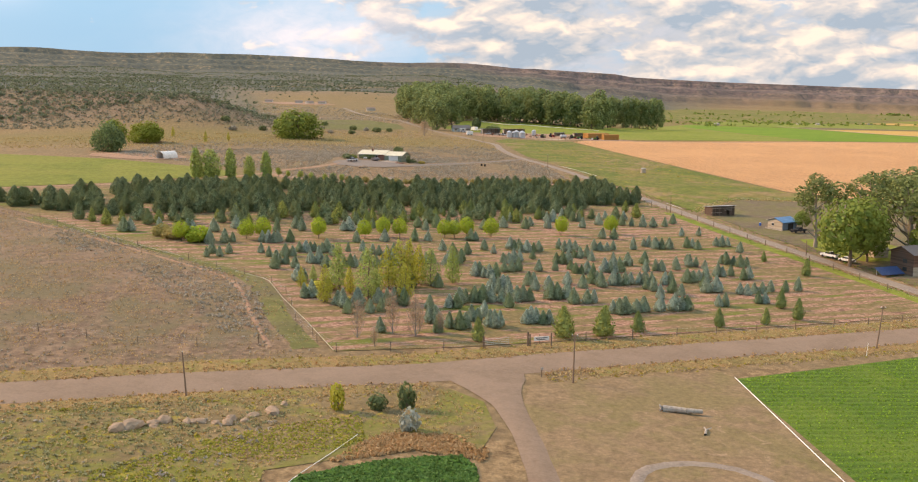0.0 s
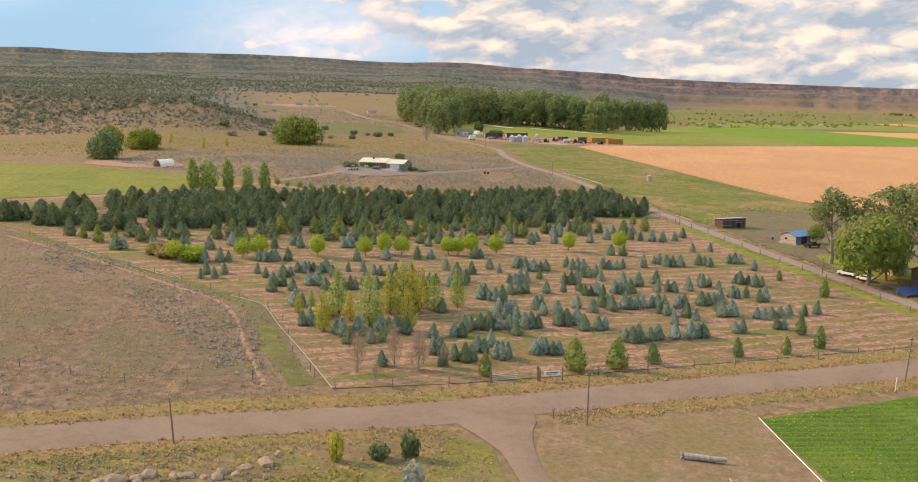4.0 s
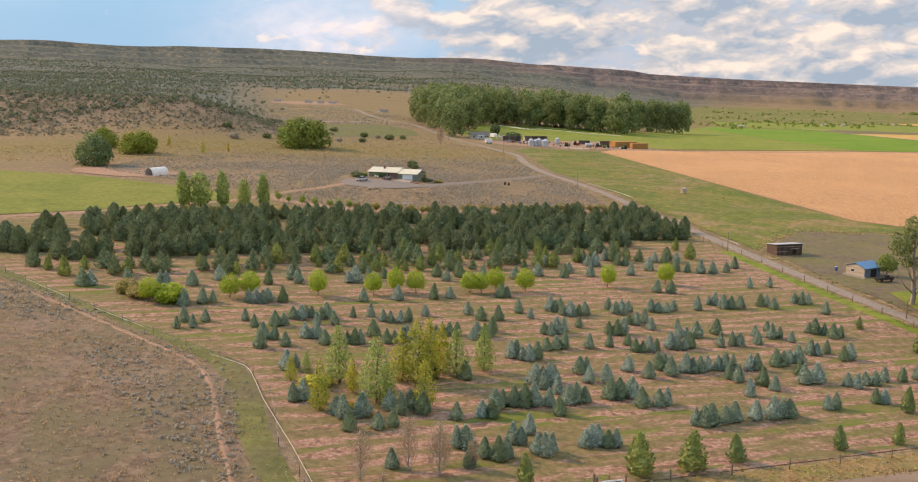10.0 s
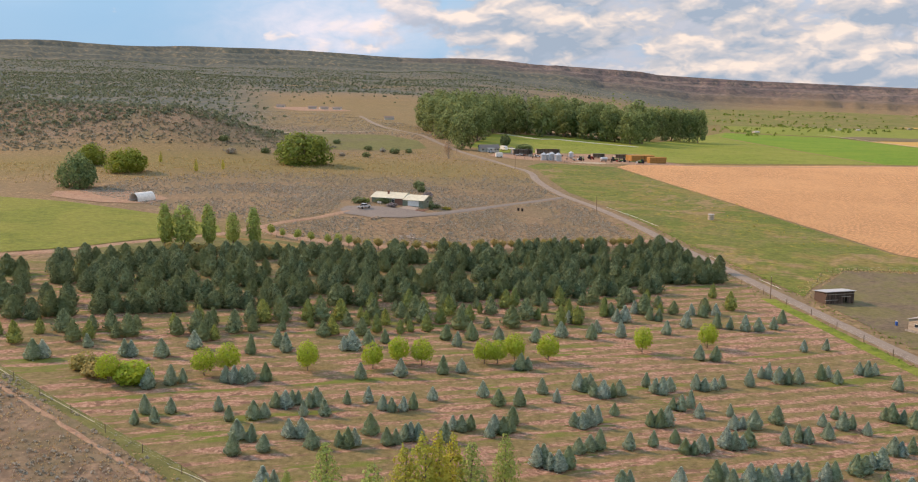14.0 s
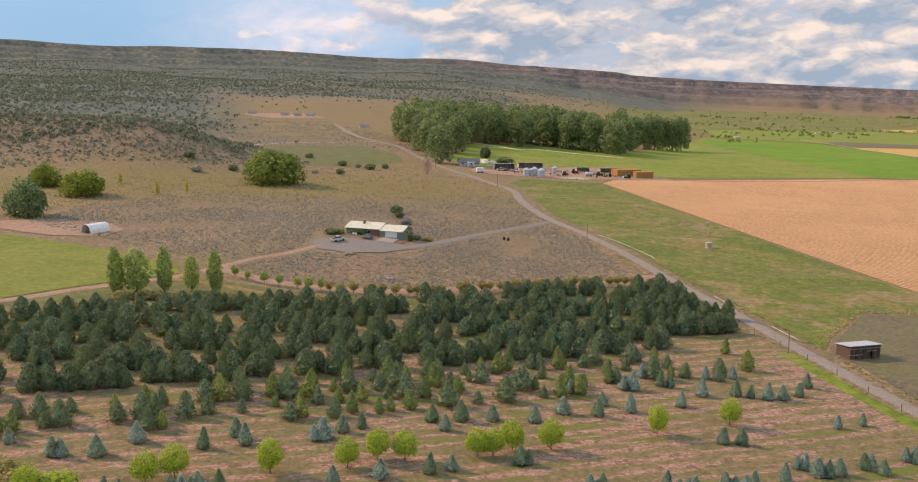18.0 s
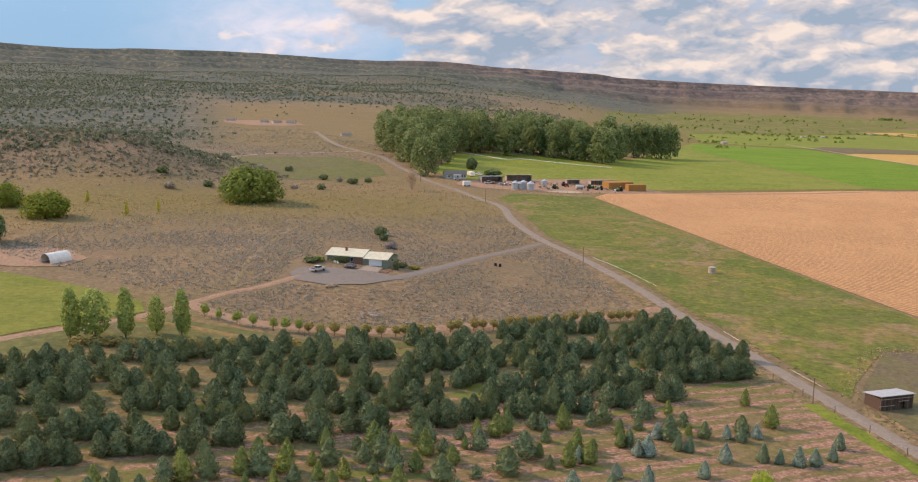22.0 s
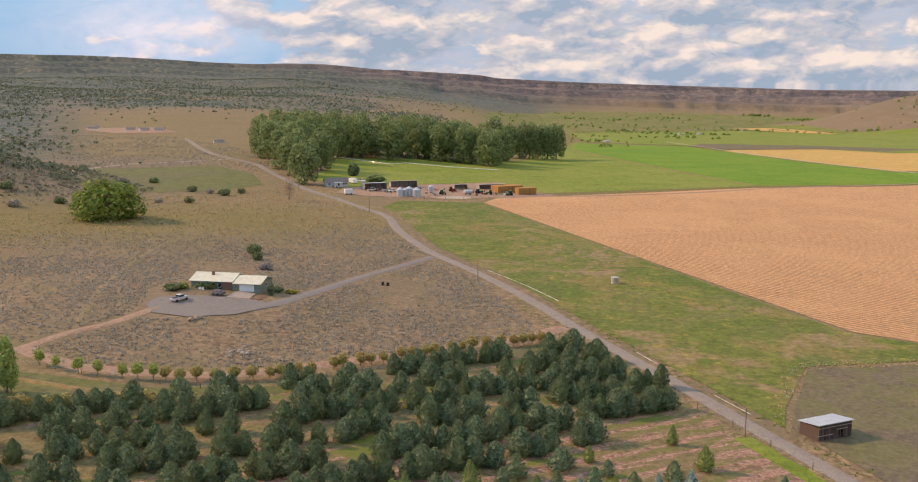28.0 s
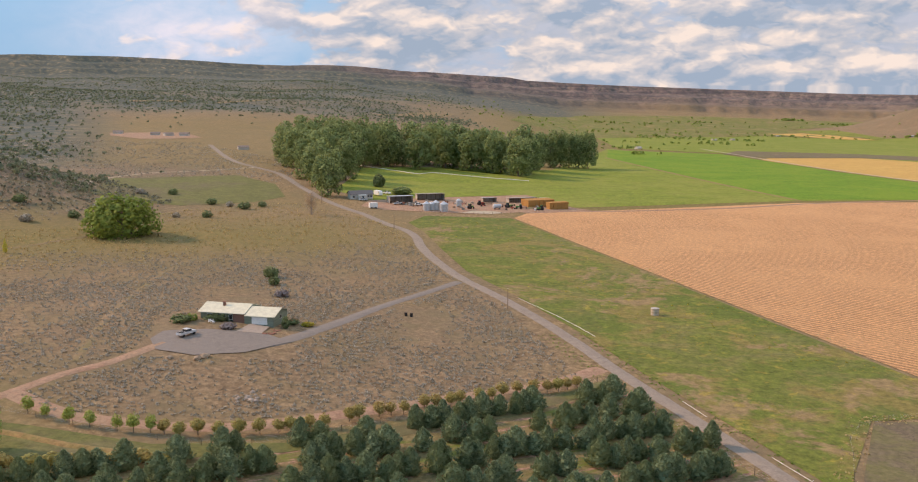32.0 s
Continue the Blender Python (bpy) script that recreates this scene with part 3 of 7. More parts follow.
def build_land():
    turns = list(np.concatenate([np.arange(-180, -46, 6.7), np.arange(-46, 46, 0.28), np.arange(46, 180, 6.7)]))
    rings, r = [], 4.0
    while r < 4900:
        rings.append(r)
        r += min(0.0175 * r, 22) if r > 2900 else 0.0175 * r
    verts, faces, n = [], [], len(turns)
    shaded_wood, grass, rock, umber = [], [], [], []
    for r in rings:
        for a in turns:
            x, y = r * math.sin(radians(a)), 60 + r * math.cos(radians(a))
            z = ground(x, y)
            verts.append((x, y, z))
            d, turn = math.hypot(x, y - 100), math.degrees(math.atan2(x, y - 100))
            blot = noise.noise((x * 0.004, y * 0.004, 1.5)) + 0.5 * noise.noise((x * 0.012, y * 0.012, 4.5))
            # weight of that tone: tree cover, and the slopes kept dark as under cloud
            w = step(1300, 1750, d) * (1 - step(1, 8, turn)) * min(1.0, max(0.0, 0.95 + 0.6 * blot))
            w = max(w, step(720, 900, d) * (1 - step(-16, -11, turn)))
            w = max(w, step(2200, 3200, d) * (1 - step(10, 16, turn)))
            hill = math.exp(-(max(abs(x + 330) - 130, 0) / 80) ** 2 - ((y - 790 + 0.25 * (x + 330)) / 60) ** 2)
            shaded_wood.append(min(1.0, max(w, 0.3 * hill)))
            knob = math.exp(-((x - 1440) / 230) ** 2 - ((y - 2390) / 350) ** 2) if x > 700 else 0.0
            # near pasture: full umber weight, brown soil plus cloud shade put into its colour
            shaded_fore = (1 - step(-34, -18, x)) * (1 - step(300, 330, y)) * step(118, 135, y)
            knoll = 0.45 * (1 - step(40, 60, x)) * step(-190, -150, x) * step(385, 400, y) * (1 - step(560, 640, y))
            face = step(610, 660, y) * (1 - step(880, 960, y)) * (1 - step(-120, -70, x)) if turn > -36 else 0
            umber.append(min(1.0, max(1.0 * shaded_fore, knoll, 0.95 * face, knob)))
            g = step(4, 11, turn) * step(300, 700, d) * (1 - step(3000, 4200, d)) * (1 - step(0.06, 0.2, knob))
            strip = math.exp(-((y - 745 + 0.3 * (x + 90)) / 55) ** 2) * math.exp(-((x + 95) / 75) ** 2)
            plain_of = 0.45 * step(840, 920, y) * (1 - step(1250, 1500, d)) * step(-24, -18, turn) * (1 - step(-2, 3, turn))
            grass.append(min(1.0, max(g, 0.95 * grassy(x, y), 0.7 * strip, plain_of)))
            rim = float(np.interp(turn, (-60, -28, 0, 27, 60), (3600, 3600, 3900, 4500, 4550)))
            # the west rim shows little rock, so the cloud-shade tone covers it
            rock.append((0.08 + 0.92 * step(-9, 5, turn)) * step(rim - 90 - 330 * step(-4, 10, turn), rim - 40 - 60 * step(-4, 10, turn), d))
    for i in range(len(rings) - 1):
        for j in range(n):
            a, b = i * n + j, i * n + (j + 1) % n
            faces.append((a, b, b + n, a + n))
    faces.append(tuple(range(n - 1, -1, -1)))
    me = mesh_of("ground", verts, faces, [M_LAND])
    for key, values in (("shaded_wood", shaded_wood), ("grass", grass), ("rock", rock), ("umber", umber)):
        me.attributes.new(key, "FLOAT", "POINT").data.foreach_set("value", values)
    me.polygons.foreach_set("use_smooth", [True] * len(me.polygons))
    return tagged(new("ground", me), "dry tan shrubland rising to a long flat-topped mesa", "ground", kind="structure")


build_land()


def inside(x, y, poly):
    odd, j = False, len(poly) - 1
    for i in range(len(poly)):
        (xa, ya), (xb, yb) = poly[i], poly[j]
        if (ya > y) != (yb > y) and x < (xb - xa) * (y - ya) / (yb - ya) + xa:
            odd = not odd
        j = i
    return odd


def field(name, poly, material, label, category, lift=0.12, cell=4.0):
    """A sheet over the land inside a polygon, cut into cells that follow the slopes."""
    bm = bmesh.new()
    verts = [bm.verts.new((x, y, 0)) for x, y in poly]
    bm.faces.new(verts)
    xs, ys = [p[0] for p in poly], [p[1] for p in poly]
    for axis, lo, hi in ((0, min(xs), max(xs)), (1, min(ys), max(ys))):
        k = math.ceil(lo / cell) * cell
        while k < hi:
            co = (k, 0, 0) if axis == 0 else (0, k, 0)
            no = (1, 0, 0) if axis == 0 else (0, 1, 0)
            bmesh.ops.bisect_plane(bm, geom=bm.verts[:] + bm.edges[:] + bm.faces[:], plane_co=co, plane_no=no, dist=1e-4)
            k += cell
    for v in bm.verts:
        v.co.z = ground(v.co.x, v.co.y) + lift
    bmesh.ops.recalc_face_normals(bm, faces=bm.faces)
    me = bpy.data.meshes.new(name)
    bm.to_mesh(me)
    bm.free()
    if sum(p.normal.z for p in me.polygons) < 0:
        me.flip_normals()
    me.materials.append(material)
    return tagged(new(name, me), label, category, kind="structure")


def smooth_line(points, gap=3.0):
    """Points along a curve that runs smoothly through the given ones."""
    out, p = [], [Vector((*q, 0)) for q in points]
    p = [2 * p[0] - p[1]] + p + [2 * p[-1] - p[-2]]
    for a, b, c, d in zip(p, p[1:], p[2:], p[3:]):
        k = max(2, int((c - b).length / gap))
        for i in range(k):
            t = i / k
            out.append(0.5 * ((2 * b) + (c - a) * t + (2 * a - 5 * b + 4 * c - d) * t * t + (3 * b - a - 3 * c + d) * t ** 3))
    return out + [p[-2]]


def ribbon(name, points, wide, material, label, category, lift=0.16, crown=0.06, ragged=0.25):
    line = smooth_line(points)
    verts, faces, cuts = [], [], (-1, -0.6, -0.2, 0.2, 0.6, 1)
    for i, q in enumerate(line):
        way = (line[min(i + 1, len(line) - 1)] - line[max(i - 1, 0)]).normalized()
        left = Vector((-way.y, way.x, 0))
        w = wide(q) if callable(wide) else float(np.interp(i / (len(line) - 1), [k / (len(wide) - 1) for k in range(len(wide))], wide)) if isinstance(wide, tuple) else wide
        for c in cuts:
            out = c * w / 2 * (1 + (ragged / max(w, 1) * 2 * noise.noise((q.x * 0.2, q.y * 0.2, c)) if abs(c) == 1 else 0))
            v = q + left * out
            rut = -0.05 if abs(c) == 0.6 else 0
            verts.append((v.x, v.y, ground(v.x, v.y) + lift + crown * (1 - c * c) + rut - (0.12 if abs(c) == 1 else 0)))
    n = len(cuts)
    for i in range(len(line) - 1):
        for j in range(n - 1):
            a = i * n + j
            faces.append((a + 1, a, a + n, a + n + 1))
    me = mesh_of(name, verts, faces, [material])
    me.polygons.foreach_set("use_smooth", [True] * len(me.polygons))
    return tagged(new(name, me), label, category, kind="structure")


FARM_ROAD = ((122, 160), (116, 195), (110, 222), (101, 258), (90.5, 300), (81, 342), (72, 384), (62.5, 425), (55, 463), (44.7, 503), (33.2, 537), (27.5, 562), (23.6, 586), (21.8, 606), (21.2, 624), (17.4, 642),
             (8.2, 661), (-1.6, 687), (-13.3, 711), (-26, 745), (-41, 800), (-59, 867), (-98, 945), (-134, 1080))
MAIN_ROAD = ((-260, 60), (-160, 95), (-100, 113), (-62, 125), (-41.8, 132.4), (-21.5, 138.8), (-2, 145), (17, 154), (41, 164), (66, 174), (91, 184), (140, 204), (260, 252))
field("nursery_ground", ((-19.5, 153), (-41, 205), (-75, 233), (-119, 272), (-165, 310), (-118, 348), (-90, 366), (-33, 377), (10, 392), (46, 413), (58, 422), (66, 388), (75, 345),
      (84, 303), (94, 260), (103, 222), (107, 203), (60, 184), (20, 167), (0, 159)), M_ORCHARD, "reddish bare soil and grass strips of a tree nursery", "nursery ground", 0.10)
field("hay_field", ((-330, 470), (-240, 462), (-163, 443), (-123, 423), (-95, 404), (-91, 393), (-112, 373.5), (-126, 357), (-165, 331), (-240, 292), (-330, 250)), M_ALFALFA, "green alfalfa hay field beyond the nursery", "field")
field("crop_field", ((46, 149.5), (52, 90), (55, 60), (200, 60), (200, 214), (84, 168)), M_CROP, "dark green crop field in fine rows", "field", 0.10)
field("bare_lot", ((12, 140), (20, 145), (45, 153), (46.2, 149), (52, 90), (56, 60), (16, 60), (13.6, 105), (12, 120), (10.8, 132)), M_YARD, "bare dry lot beside the gravel drive", "bare ground", 0.08)
field("ploughed_field", ((77, 692), (143, 424), (176, 396), (420, 390), (620, 560), (600, 850), (370, 777), (270, 770), (132, 727), (90, 716)), M_PLOW, "tan ploughed field in long straight furrows", "field")
field("pasture", ((26, 640), (30, 600), (36, 552), (50, 508), (60, 468), (68, 428), (77, 390), (86, 350), (92, 362), (112, 392), (170, 398), (141, 424), (75, 692),
      (30, 690), (20, 665)), M_PASTURE, "patchy green pasture beside the gravel lane", "pasture", 0.09)
field("dry_paddock", ((88, 348), (95, 305), (104, 266), (112, 232), (240, 240), (260, 380), (178, 394), (112, 391), (93, 360)), M_PADDOCK, "dry brown paddock round the old shed", "paddock", 0.08)
field("grove_meadow", ((2, 742), (50, 770), (102, 798), (120, 738), (270, 782), (370, 790), (440, 900), (440, 1050), (330, 1470), (250, 1250), (160, 1010), (40, 960), (0, 930), (-18, 780)), M_LAWN,
      "green meadow in front of the cottonwood grove", "meadow", 0.10, 8.0)
field("lush_field", ((271, 1060), (276, 790), (372, 790), (700, 800), (800, 980), (450, 905), (440, 1050), (445, 1245), (449, 1370), (432, 1384), (320, 1430), (271, 1248)), M_VIVID, "vivid green irrigated field", "field", 0.16, 8.0)
field("ripe_field", ((448, 1248), (446, 1050), (455, 912), (800, 985), (820, 1250), (655, 1246), (608, 1322), (474, 1284)), M_STUBBLE, "ripe golden grain field", "field", 0.2, 8.0)
field("fallow_patch", ((449, 1366), (507, 1466), (665, 1434), (760, 1330), (655, 1262), (610, 1326), (474, 1290)), M_PADDOCK, "bare brown patch beside the ripe field", "field", 0.34, 12.0)
field("golden_strip", ((967, 2444), (1078, 2488), (1100, 2300), (1080, 2135), (1019, 2205)), M_STUBBLE, "far golden strip of ripe grain", "field", 0.7, 30.0)
field("dark_green_strip", ((1090, 2490), (1135, 2660), (1180, 2540), (1130, 2200), (1086, 2130), (1108, 2300)), M_ALFALFA, "far dark green irrigated strip", "field", 0.7, 30.0)
ribbon("field_margin", ((277, 782), (271, 900), (269.5, 1066), (270, 1248)), 4.0, M_VERGE, "rough tan margin between meadow and lush field", "verge", 0.24)
field("far_meadow", ((350, 1490), (460, 1390), (480, 1300), (600, 1360), (640, 1220), (1100, 1320), (1500, 2000), (900, 2300), (420, 1900)), M_LAWN, "far green irrigated meadow", "field", 0.3, 16.0)
field("farmyard_ground", ((-3, 716), (9, 706), (34, 704), (60, 704), (90, 716), (128, 728), (118, 738), (102, 797), (50, 768), (2, 741)), M_DIRT, "reddish bare earth of the farmyard", "farmyard", 0.14)
field("valley_meadow", ((430, 1910), (900, 2310), (1120, 2230), (1120, 2700), (1700, 3000), (2300, 3500), (1300, 3700), (700, 3300), (420, 2700), (330, 2300)), M_PASTURE, "wide far meadows at the foot of the mesa", "field", 0.5, 60.0)
ribbon("main_road", MAIN_ROAD, 9.2, M_GRAVEL, "wide brown gravel county road", "road")
ribbon("side_drive", ((5.2, 145), (6.6, 139), (8.3, 132), (10.3, 120), (11.8, 105), (13, 85), (14, 50)), lambda q: float(np.interp(q.y, (104, 120, 129, 134, 139, 143), (3.9, 3.6, 4.2, 5.6, 9.0, 13.0))), M_GRAVEL, "brown gravel drive joining the road", "drive", 0.2)
ribbon("farm_lane", FARM_ROAD, 4.3, M_LANE, "grey gravel lane running to the farm", "lane")
ribbon("house_drive", ((31, 532), (17, 512), (2, 490), (-12.5, 462), (-24, 443), (-34, 434)), (3.6, 3.4, 4.2, 4.6), M_ASPHALT, "grey asphalt drive to the house", "drive")
field("parking_apron", ((-56, 431.5), (-59, 440), (-57, 447), (-46, 449), (-38, 448), (-30, 446.4), (-23, 441), (-34, 430.5), (-46, 427.5)), M_ASPHALT, "grey asphalt parking apron before the house", "paving", 0.19)
ribbon("dirt_track", ((-55, 437), (-64.5, 423.5), (-74, 415), (-82, 403), (-93, 386), (-112, 368), (-127, 352), (-170, 325), (-240, 285)), (3.6, 3.4, 5.5, 3.2, 3, 3), M_DIRT, "narrow reddish dirt track", "track")
ribbon("fence_margin", ((-24, 154), (-32, 172), (-38, 190), (-45, 205), (-62, 222), (-86, 242), (-122, 272)), 6.5, M_OLIVE, "dry grassy margin along the nursery fence", "verge", 0.06, 0.02, 1.6)
ribbon("fence_path", ((-30, 153), (-37, 172), (-43, 190), (-50, 204), (-66, 219), (-90, 240), (-124, 268)), 0.9, M_DIRT, "thin worn path beside the nursery fence", "path", 0.13, 0.0, 0.5)
ribbon("row_track", ((-82, 404), (-70, 393), (-58, 387), (-33, 384), (-6, 394), (18, 406), (40, 416), (58, 430)), (5, 4.5, 5, 4, 5), M_DIRT, "bare soil strip along the young tree row", "track", 0.13)
ribbon("hill_track", ((-175, 545), (-137, 573), (-124, 590), (-112, 606), (-96, 638), (-83, 663), (-62, 705)), 2.4, M_YARD, "narrow tan track at the foot of the hill", "track", 0.14)
ribbon("knoll_path", ((-73.5, 424), (-74.5, 445), (-75.8, 475), (-75, 505), (-72, 537), (-66, 560)), 2.6, M_YARD, "worn tan path across the sagebrush knoll", "path", 0.12)
ribbon("pale_track", ((-146, 715), (-152, 745), (-154, 800), (-140, 840), (-110, 864), (-78, 898)), 2.2, M_CONCRETE_DUST, "pale dusty track curving round a meadow", "track", 0.14)
field("hollow_meadow", ((-140, 702), (-152, 800), (-84, 845), (-55, 800), (-45, 742), (-60, 716), (-94, 694)), M_OLIVE, "olive green meadow behind the hill", "meadow", 0.12, 6.0)
field("far_farm_ground", ((-250, 1205), (-182, 1228), (-153, 1160), (-175, 1140), (-204, 1128), (-240, 1165)), M_DIRT, "reddish bare ground of a far farmstead", "farmyard", 0.25, 10.0)
field("far_clearing", ((-385, 1915), (-340, 1945), (-300, 1955), (-296, 1985), (-345, 1975), (-392, 1945)), M_YARD, "pale tan clearing among far junipers", "clearing", 0.5, 10.0)
field("far_clearing", ((-240, 1935), (-200, 2010), (-165, 2085), (-150, 2150), (-190, 2080), (-250, 1970)), M_YARD, "pale tan clearing among far junipers", "clearing", 0.5, 10.0)
field("far_stubble", ((40, 1770), (150, 1960), (215, 2180), (120, 2050), (20, 1830)), M_YARD, "far strip of tan field behind the grove", "field", 0.4, 16.0)
# ---- plants ----
def part(name, data, parent, label="", m=None):
    ob = new(name, data)
    ob.parent = parent
    if m is not None:
        ob.matrix_local = m
    return tagged(ob, label) if label else ob


def flake(verts, faces, p, out, size, rng, long=1.0):
    """One bent leaf spray at p, facing out."""
    out = (out + Vector((rng.uniform(-0.7, 0.7), rng.uniform(-0.7, 0.7), rng.uniform(-0.5, 0.7)))).normalized()
    a = out.orthogonal().normalized()
    a = Matrix.Rotation(rng.uniform(0, 6.28), 3, out) @ a
    b = out.cross(a)
    s = size * rng.uniform(0.65, 1.3)
    k = len(verts)
    verts += [p - a * s - b * s * 0.3, p - b * s * long + out * s * 0.2, p + a * s + b * s * 0.2, p + b * s * long - out * s * 0.3]
    faces.append((k, k + 1, k + 2, k + 3))


def lobed_crown(seed, count, lobes, size, material, name="crown", fill=0.55):
    """Leaf sprays over and inside a set of egg-shaped lobes (centre, radii)."""
    rng = random.Random(seed)
    verts, faces = [], []
    areas = [r[0] * r[2] for _, r in lobes]
    for _ in range(count):
        c, r = rng.choices(lobes, areas)[0]
        d = Vector((rng.gauss(0, 1), rng.gauss(0, 1), rng.gauss(0, 1))).normalized()
        k = rng.uniform(fill, 1.0) ** 0.5 * (1 + 0.30 * noise.noise(d * 2.3 + Vector((seed, 0, 0))) + 0.16 * noise.noise(d * 5.0 + Vector((0, seed, 0))))
        p = Vector(c) + Vector((d.x * r[0], d.y * r[1], d.z * r[2])) * k
        flake(verts, faces, p, d, size, rng)
    return mesh_of(name, [tuple(v) for v in verts], faces, [material])


def stem(verts, faces, a, b, ra, rb, sides=6):
    a, b = Vector(a), Vector(b)
    way = (b - a).normalized()
    u = way.orthogonal().normalized()
    w = way.cross(u)
    k = len(verts)
    for p, r in ((a, ra), (b, rb)):
        for i in range(sides):
            t = 2 * math.pi * i / sides
            verts.append(tuple(p + (u * math.cos(t) + w * math.sin(t)) * r))
    for i in range(sides):
        j = (i + 1) % sides
        faces.append((k + i, k + j, k + sides + j, k + sides + i))
    faces.append(tuple(k + sides + i for i in range(sides)))


def limbs(seed, height, thick, split, count, reach, rise, material=None, name="trunk", bend=0.06, apart=False):
    """A tapered trunk with limbs that leave it between split and the top."""
    rng = random.Random(seed)
    verts, faces, p, steps = [], [], Vector((0, 0, -0.25)), 6
    line = [p]
    for i in range(steps):
        p = p + Vector((rng.uniform(-bend, bend) * height / steps * 2, rng.uniform(-bend, bend) * height / steps * 2, (height + 0.25) / steps))
        line.append(p)
    for i in range(steps):
        stem(verts, faces, line[i], line[i + 1], thick * (1 - 0.85 * i / steps) * (1.25 if i == 0 else 1), thick * (1 - 0.85 * (i + 1) / steps), 7)
    pieces = []
    for i in range(count):
        if apart:
            pieces.append((verts, faces))
            verts, faces = [], []
        t = split + (0.92 - split) * i / max(1, count - 1)
        k = min(steps - 1, int(t * steps))
        q = line[k].lerp(line[k + 1], t * steps - k)
        turn = i * 2.4 + rng.uniform(-0.4, 0.4)
        far = reach * rng.uniform(0.7, 1.1) * (1 - 0.5 * t)
        mid = q + Vector((math.cos(turn) * far * 0.55, math.sin(turn) * far * 0.55, far * rise * 0.45))
        end = q + Vector((math.cos(turn) * far, math.sin(turn) * far, far * rise * 1.2))
        stem(verts, faces, q, mid, thick * 0.38 * (1 - 0.6 * t), thick * 0.24 * (1 - 0.6 * t), 5)
        stem(verts, faces, mid, end, thick * 0.24 * (1 - 0.6 * t), thick * 0.06, 4)
    if apart:
        pieces.append((verts, faces))
        return [mesh_of("limb" if i else name, v, f, [material or M_BARK]) for i, (v, f) in enumerate(pieces)]
    return mesh_of(name, verts, faces, [material or M_BARK])


def needled(seed, count, reach, material, rise, size, ragged, low=0.03):
    """A dense conifer crown one metre high: an inner body of small facets and needle sprays all over it. reach(t) is its radius."""
    rng = random.Random(seed)
    verts, faces = [], []
    lean = Vector((rng.uniform(-0.05, 0.05), rng.uniform(-0.05, 0.05), 0))

    def skin(t, a, share):
        z = low + (0.95 - low) * t
        lump = 1 + ragged * noise.noise((math.cos(a) * 1.8 + seed * 3.1, math.sin(a) * 1.8, z * 4.5)) + 0.5 * ragged * noise.noise((math.cos(a) * 4 + seed, math.sin(a) * 4, z * 9))
        r = reach(t) * lump * share
        return Vector((math.cos(a) * r, math.sin(a) * r, z)) + lean * z

    rows, turns = 9, 11
    for k in range(rows):
        for i in range(turns):
            b = len(verts)
            a0, a1 = 2 * math.pi * i / turns + k * 0.29, 2 * math.pi * (i + 1) / turns + k * 0.29
            verts += [tuple(skin(t, a, rng.uniform(0.66, 0.86))) for t, a in ((k / rows, a0), (k / rows, a1), ((k + 1) / rows, a1), ((k + 1) / rows, a0))]
            faces.append((b, b + 1, b + 2, b + 3))
    for i in range(count):
        t = ((i + rng.random()) / count) ** 1.12
        a = i * 2.39996 + rng.uniform(-0.5, 0.5)
        tip = skin(t, a, rng.uniform(0.88, 1.08))
        way = Vector((math.cos(a), math.sin(a), rise + 0.9 * t)).normalized()
        side = way.cross(Vector((0, 0, 1))).normalized()
        up = side.cross(way)
        for j in range(2):
            out = (way + side * rng.uniform(-0.7, 0.7) + up * rng.uniform(-0.4, 0.6)).normalized()
            flat = out.cross(up + side * rng.uniform(-0.9, 0.9)).normalized()
            s = size * rng.uniform(0.75, 1.25) * (1 - 0.3 * t)
            b = len(verts)
            verts += [tuple(tip - out * s * 0.8), tuple(tip + flat * s * 0.5), tuple(tip + out * s * 0.9), tuple(tip - flat * s * 0.5)]
            faces.append((b, b + 1, b + 2, b + 3))
    return mesh_of("crown", verts, faces, [material])


def spruce_crown(seed, spread, count, material):
    """A full stiff cone, widest a little above the ground."""
    return needled(seed, count, lambda t: spread * (1 - t ** 1.25) ** 0.9 * min(1.0, 0.72 + 2.0 * t) + 0.012, material, 0.2, 0.085, 0.26)


def pine_crown(seed, spread, count, material, low=0.03, shape=1.0):
    """A soft blunt cone with upturned brushes."""
    return needled(seed, count, lambda t: spread * max(0.0, 1 - t ** (1.55 * shape)) ** 0.75 * min(1.0, 0.72 + 1.4 * t) + 0.015, material, 0.7, 0.07, 0.40, low)


def plant(name, kit, x, y, tall, label, category, group="", wide=1.0, turn=None, rng=random):
    """A tree of one of the kits (trunk, crown), which are one metre high."""
    base = new(name)
    base.empty_display_size = 0.3
    base.location = (x, y, ground(x, y) + 0.05)
    base.rotation_euler = (0, 0, rng.uniform(0, 6.28) if turn is None else turn)
    base.scale = (tall * wide, tall * wide, tall)
    trunk, crown = kit
    for i, piece in enumerate(trunk if isinstance(trunk, list) else [trunk]):
        part("limb" if i else "trunk", piece, base)
    part("crown", crown, base)
    return tagged(base, label, category, group)


def unit_trunk(seed, thick, split=0.2, count=6, reach=0.2, rise=0.5, height=0.9):
    return limbs(seed, height, thick, split, count, reach, rise)


M_DRYLEAF = leaf("dry_brown_leaves", (0.34, 0.24, 0.16), (0.52, 0.38, 0.26))
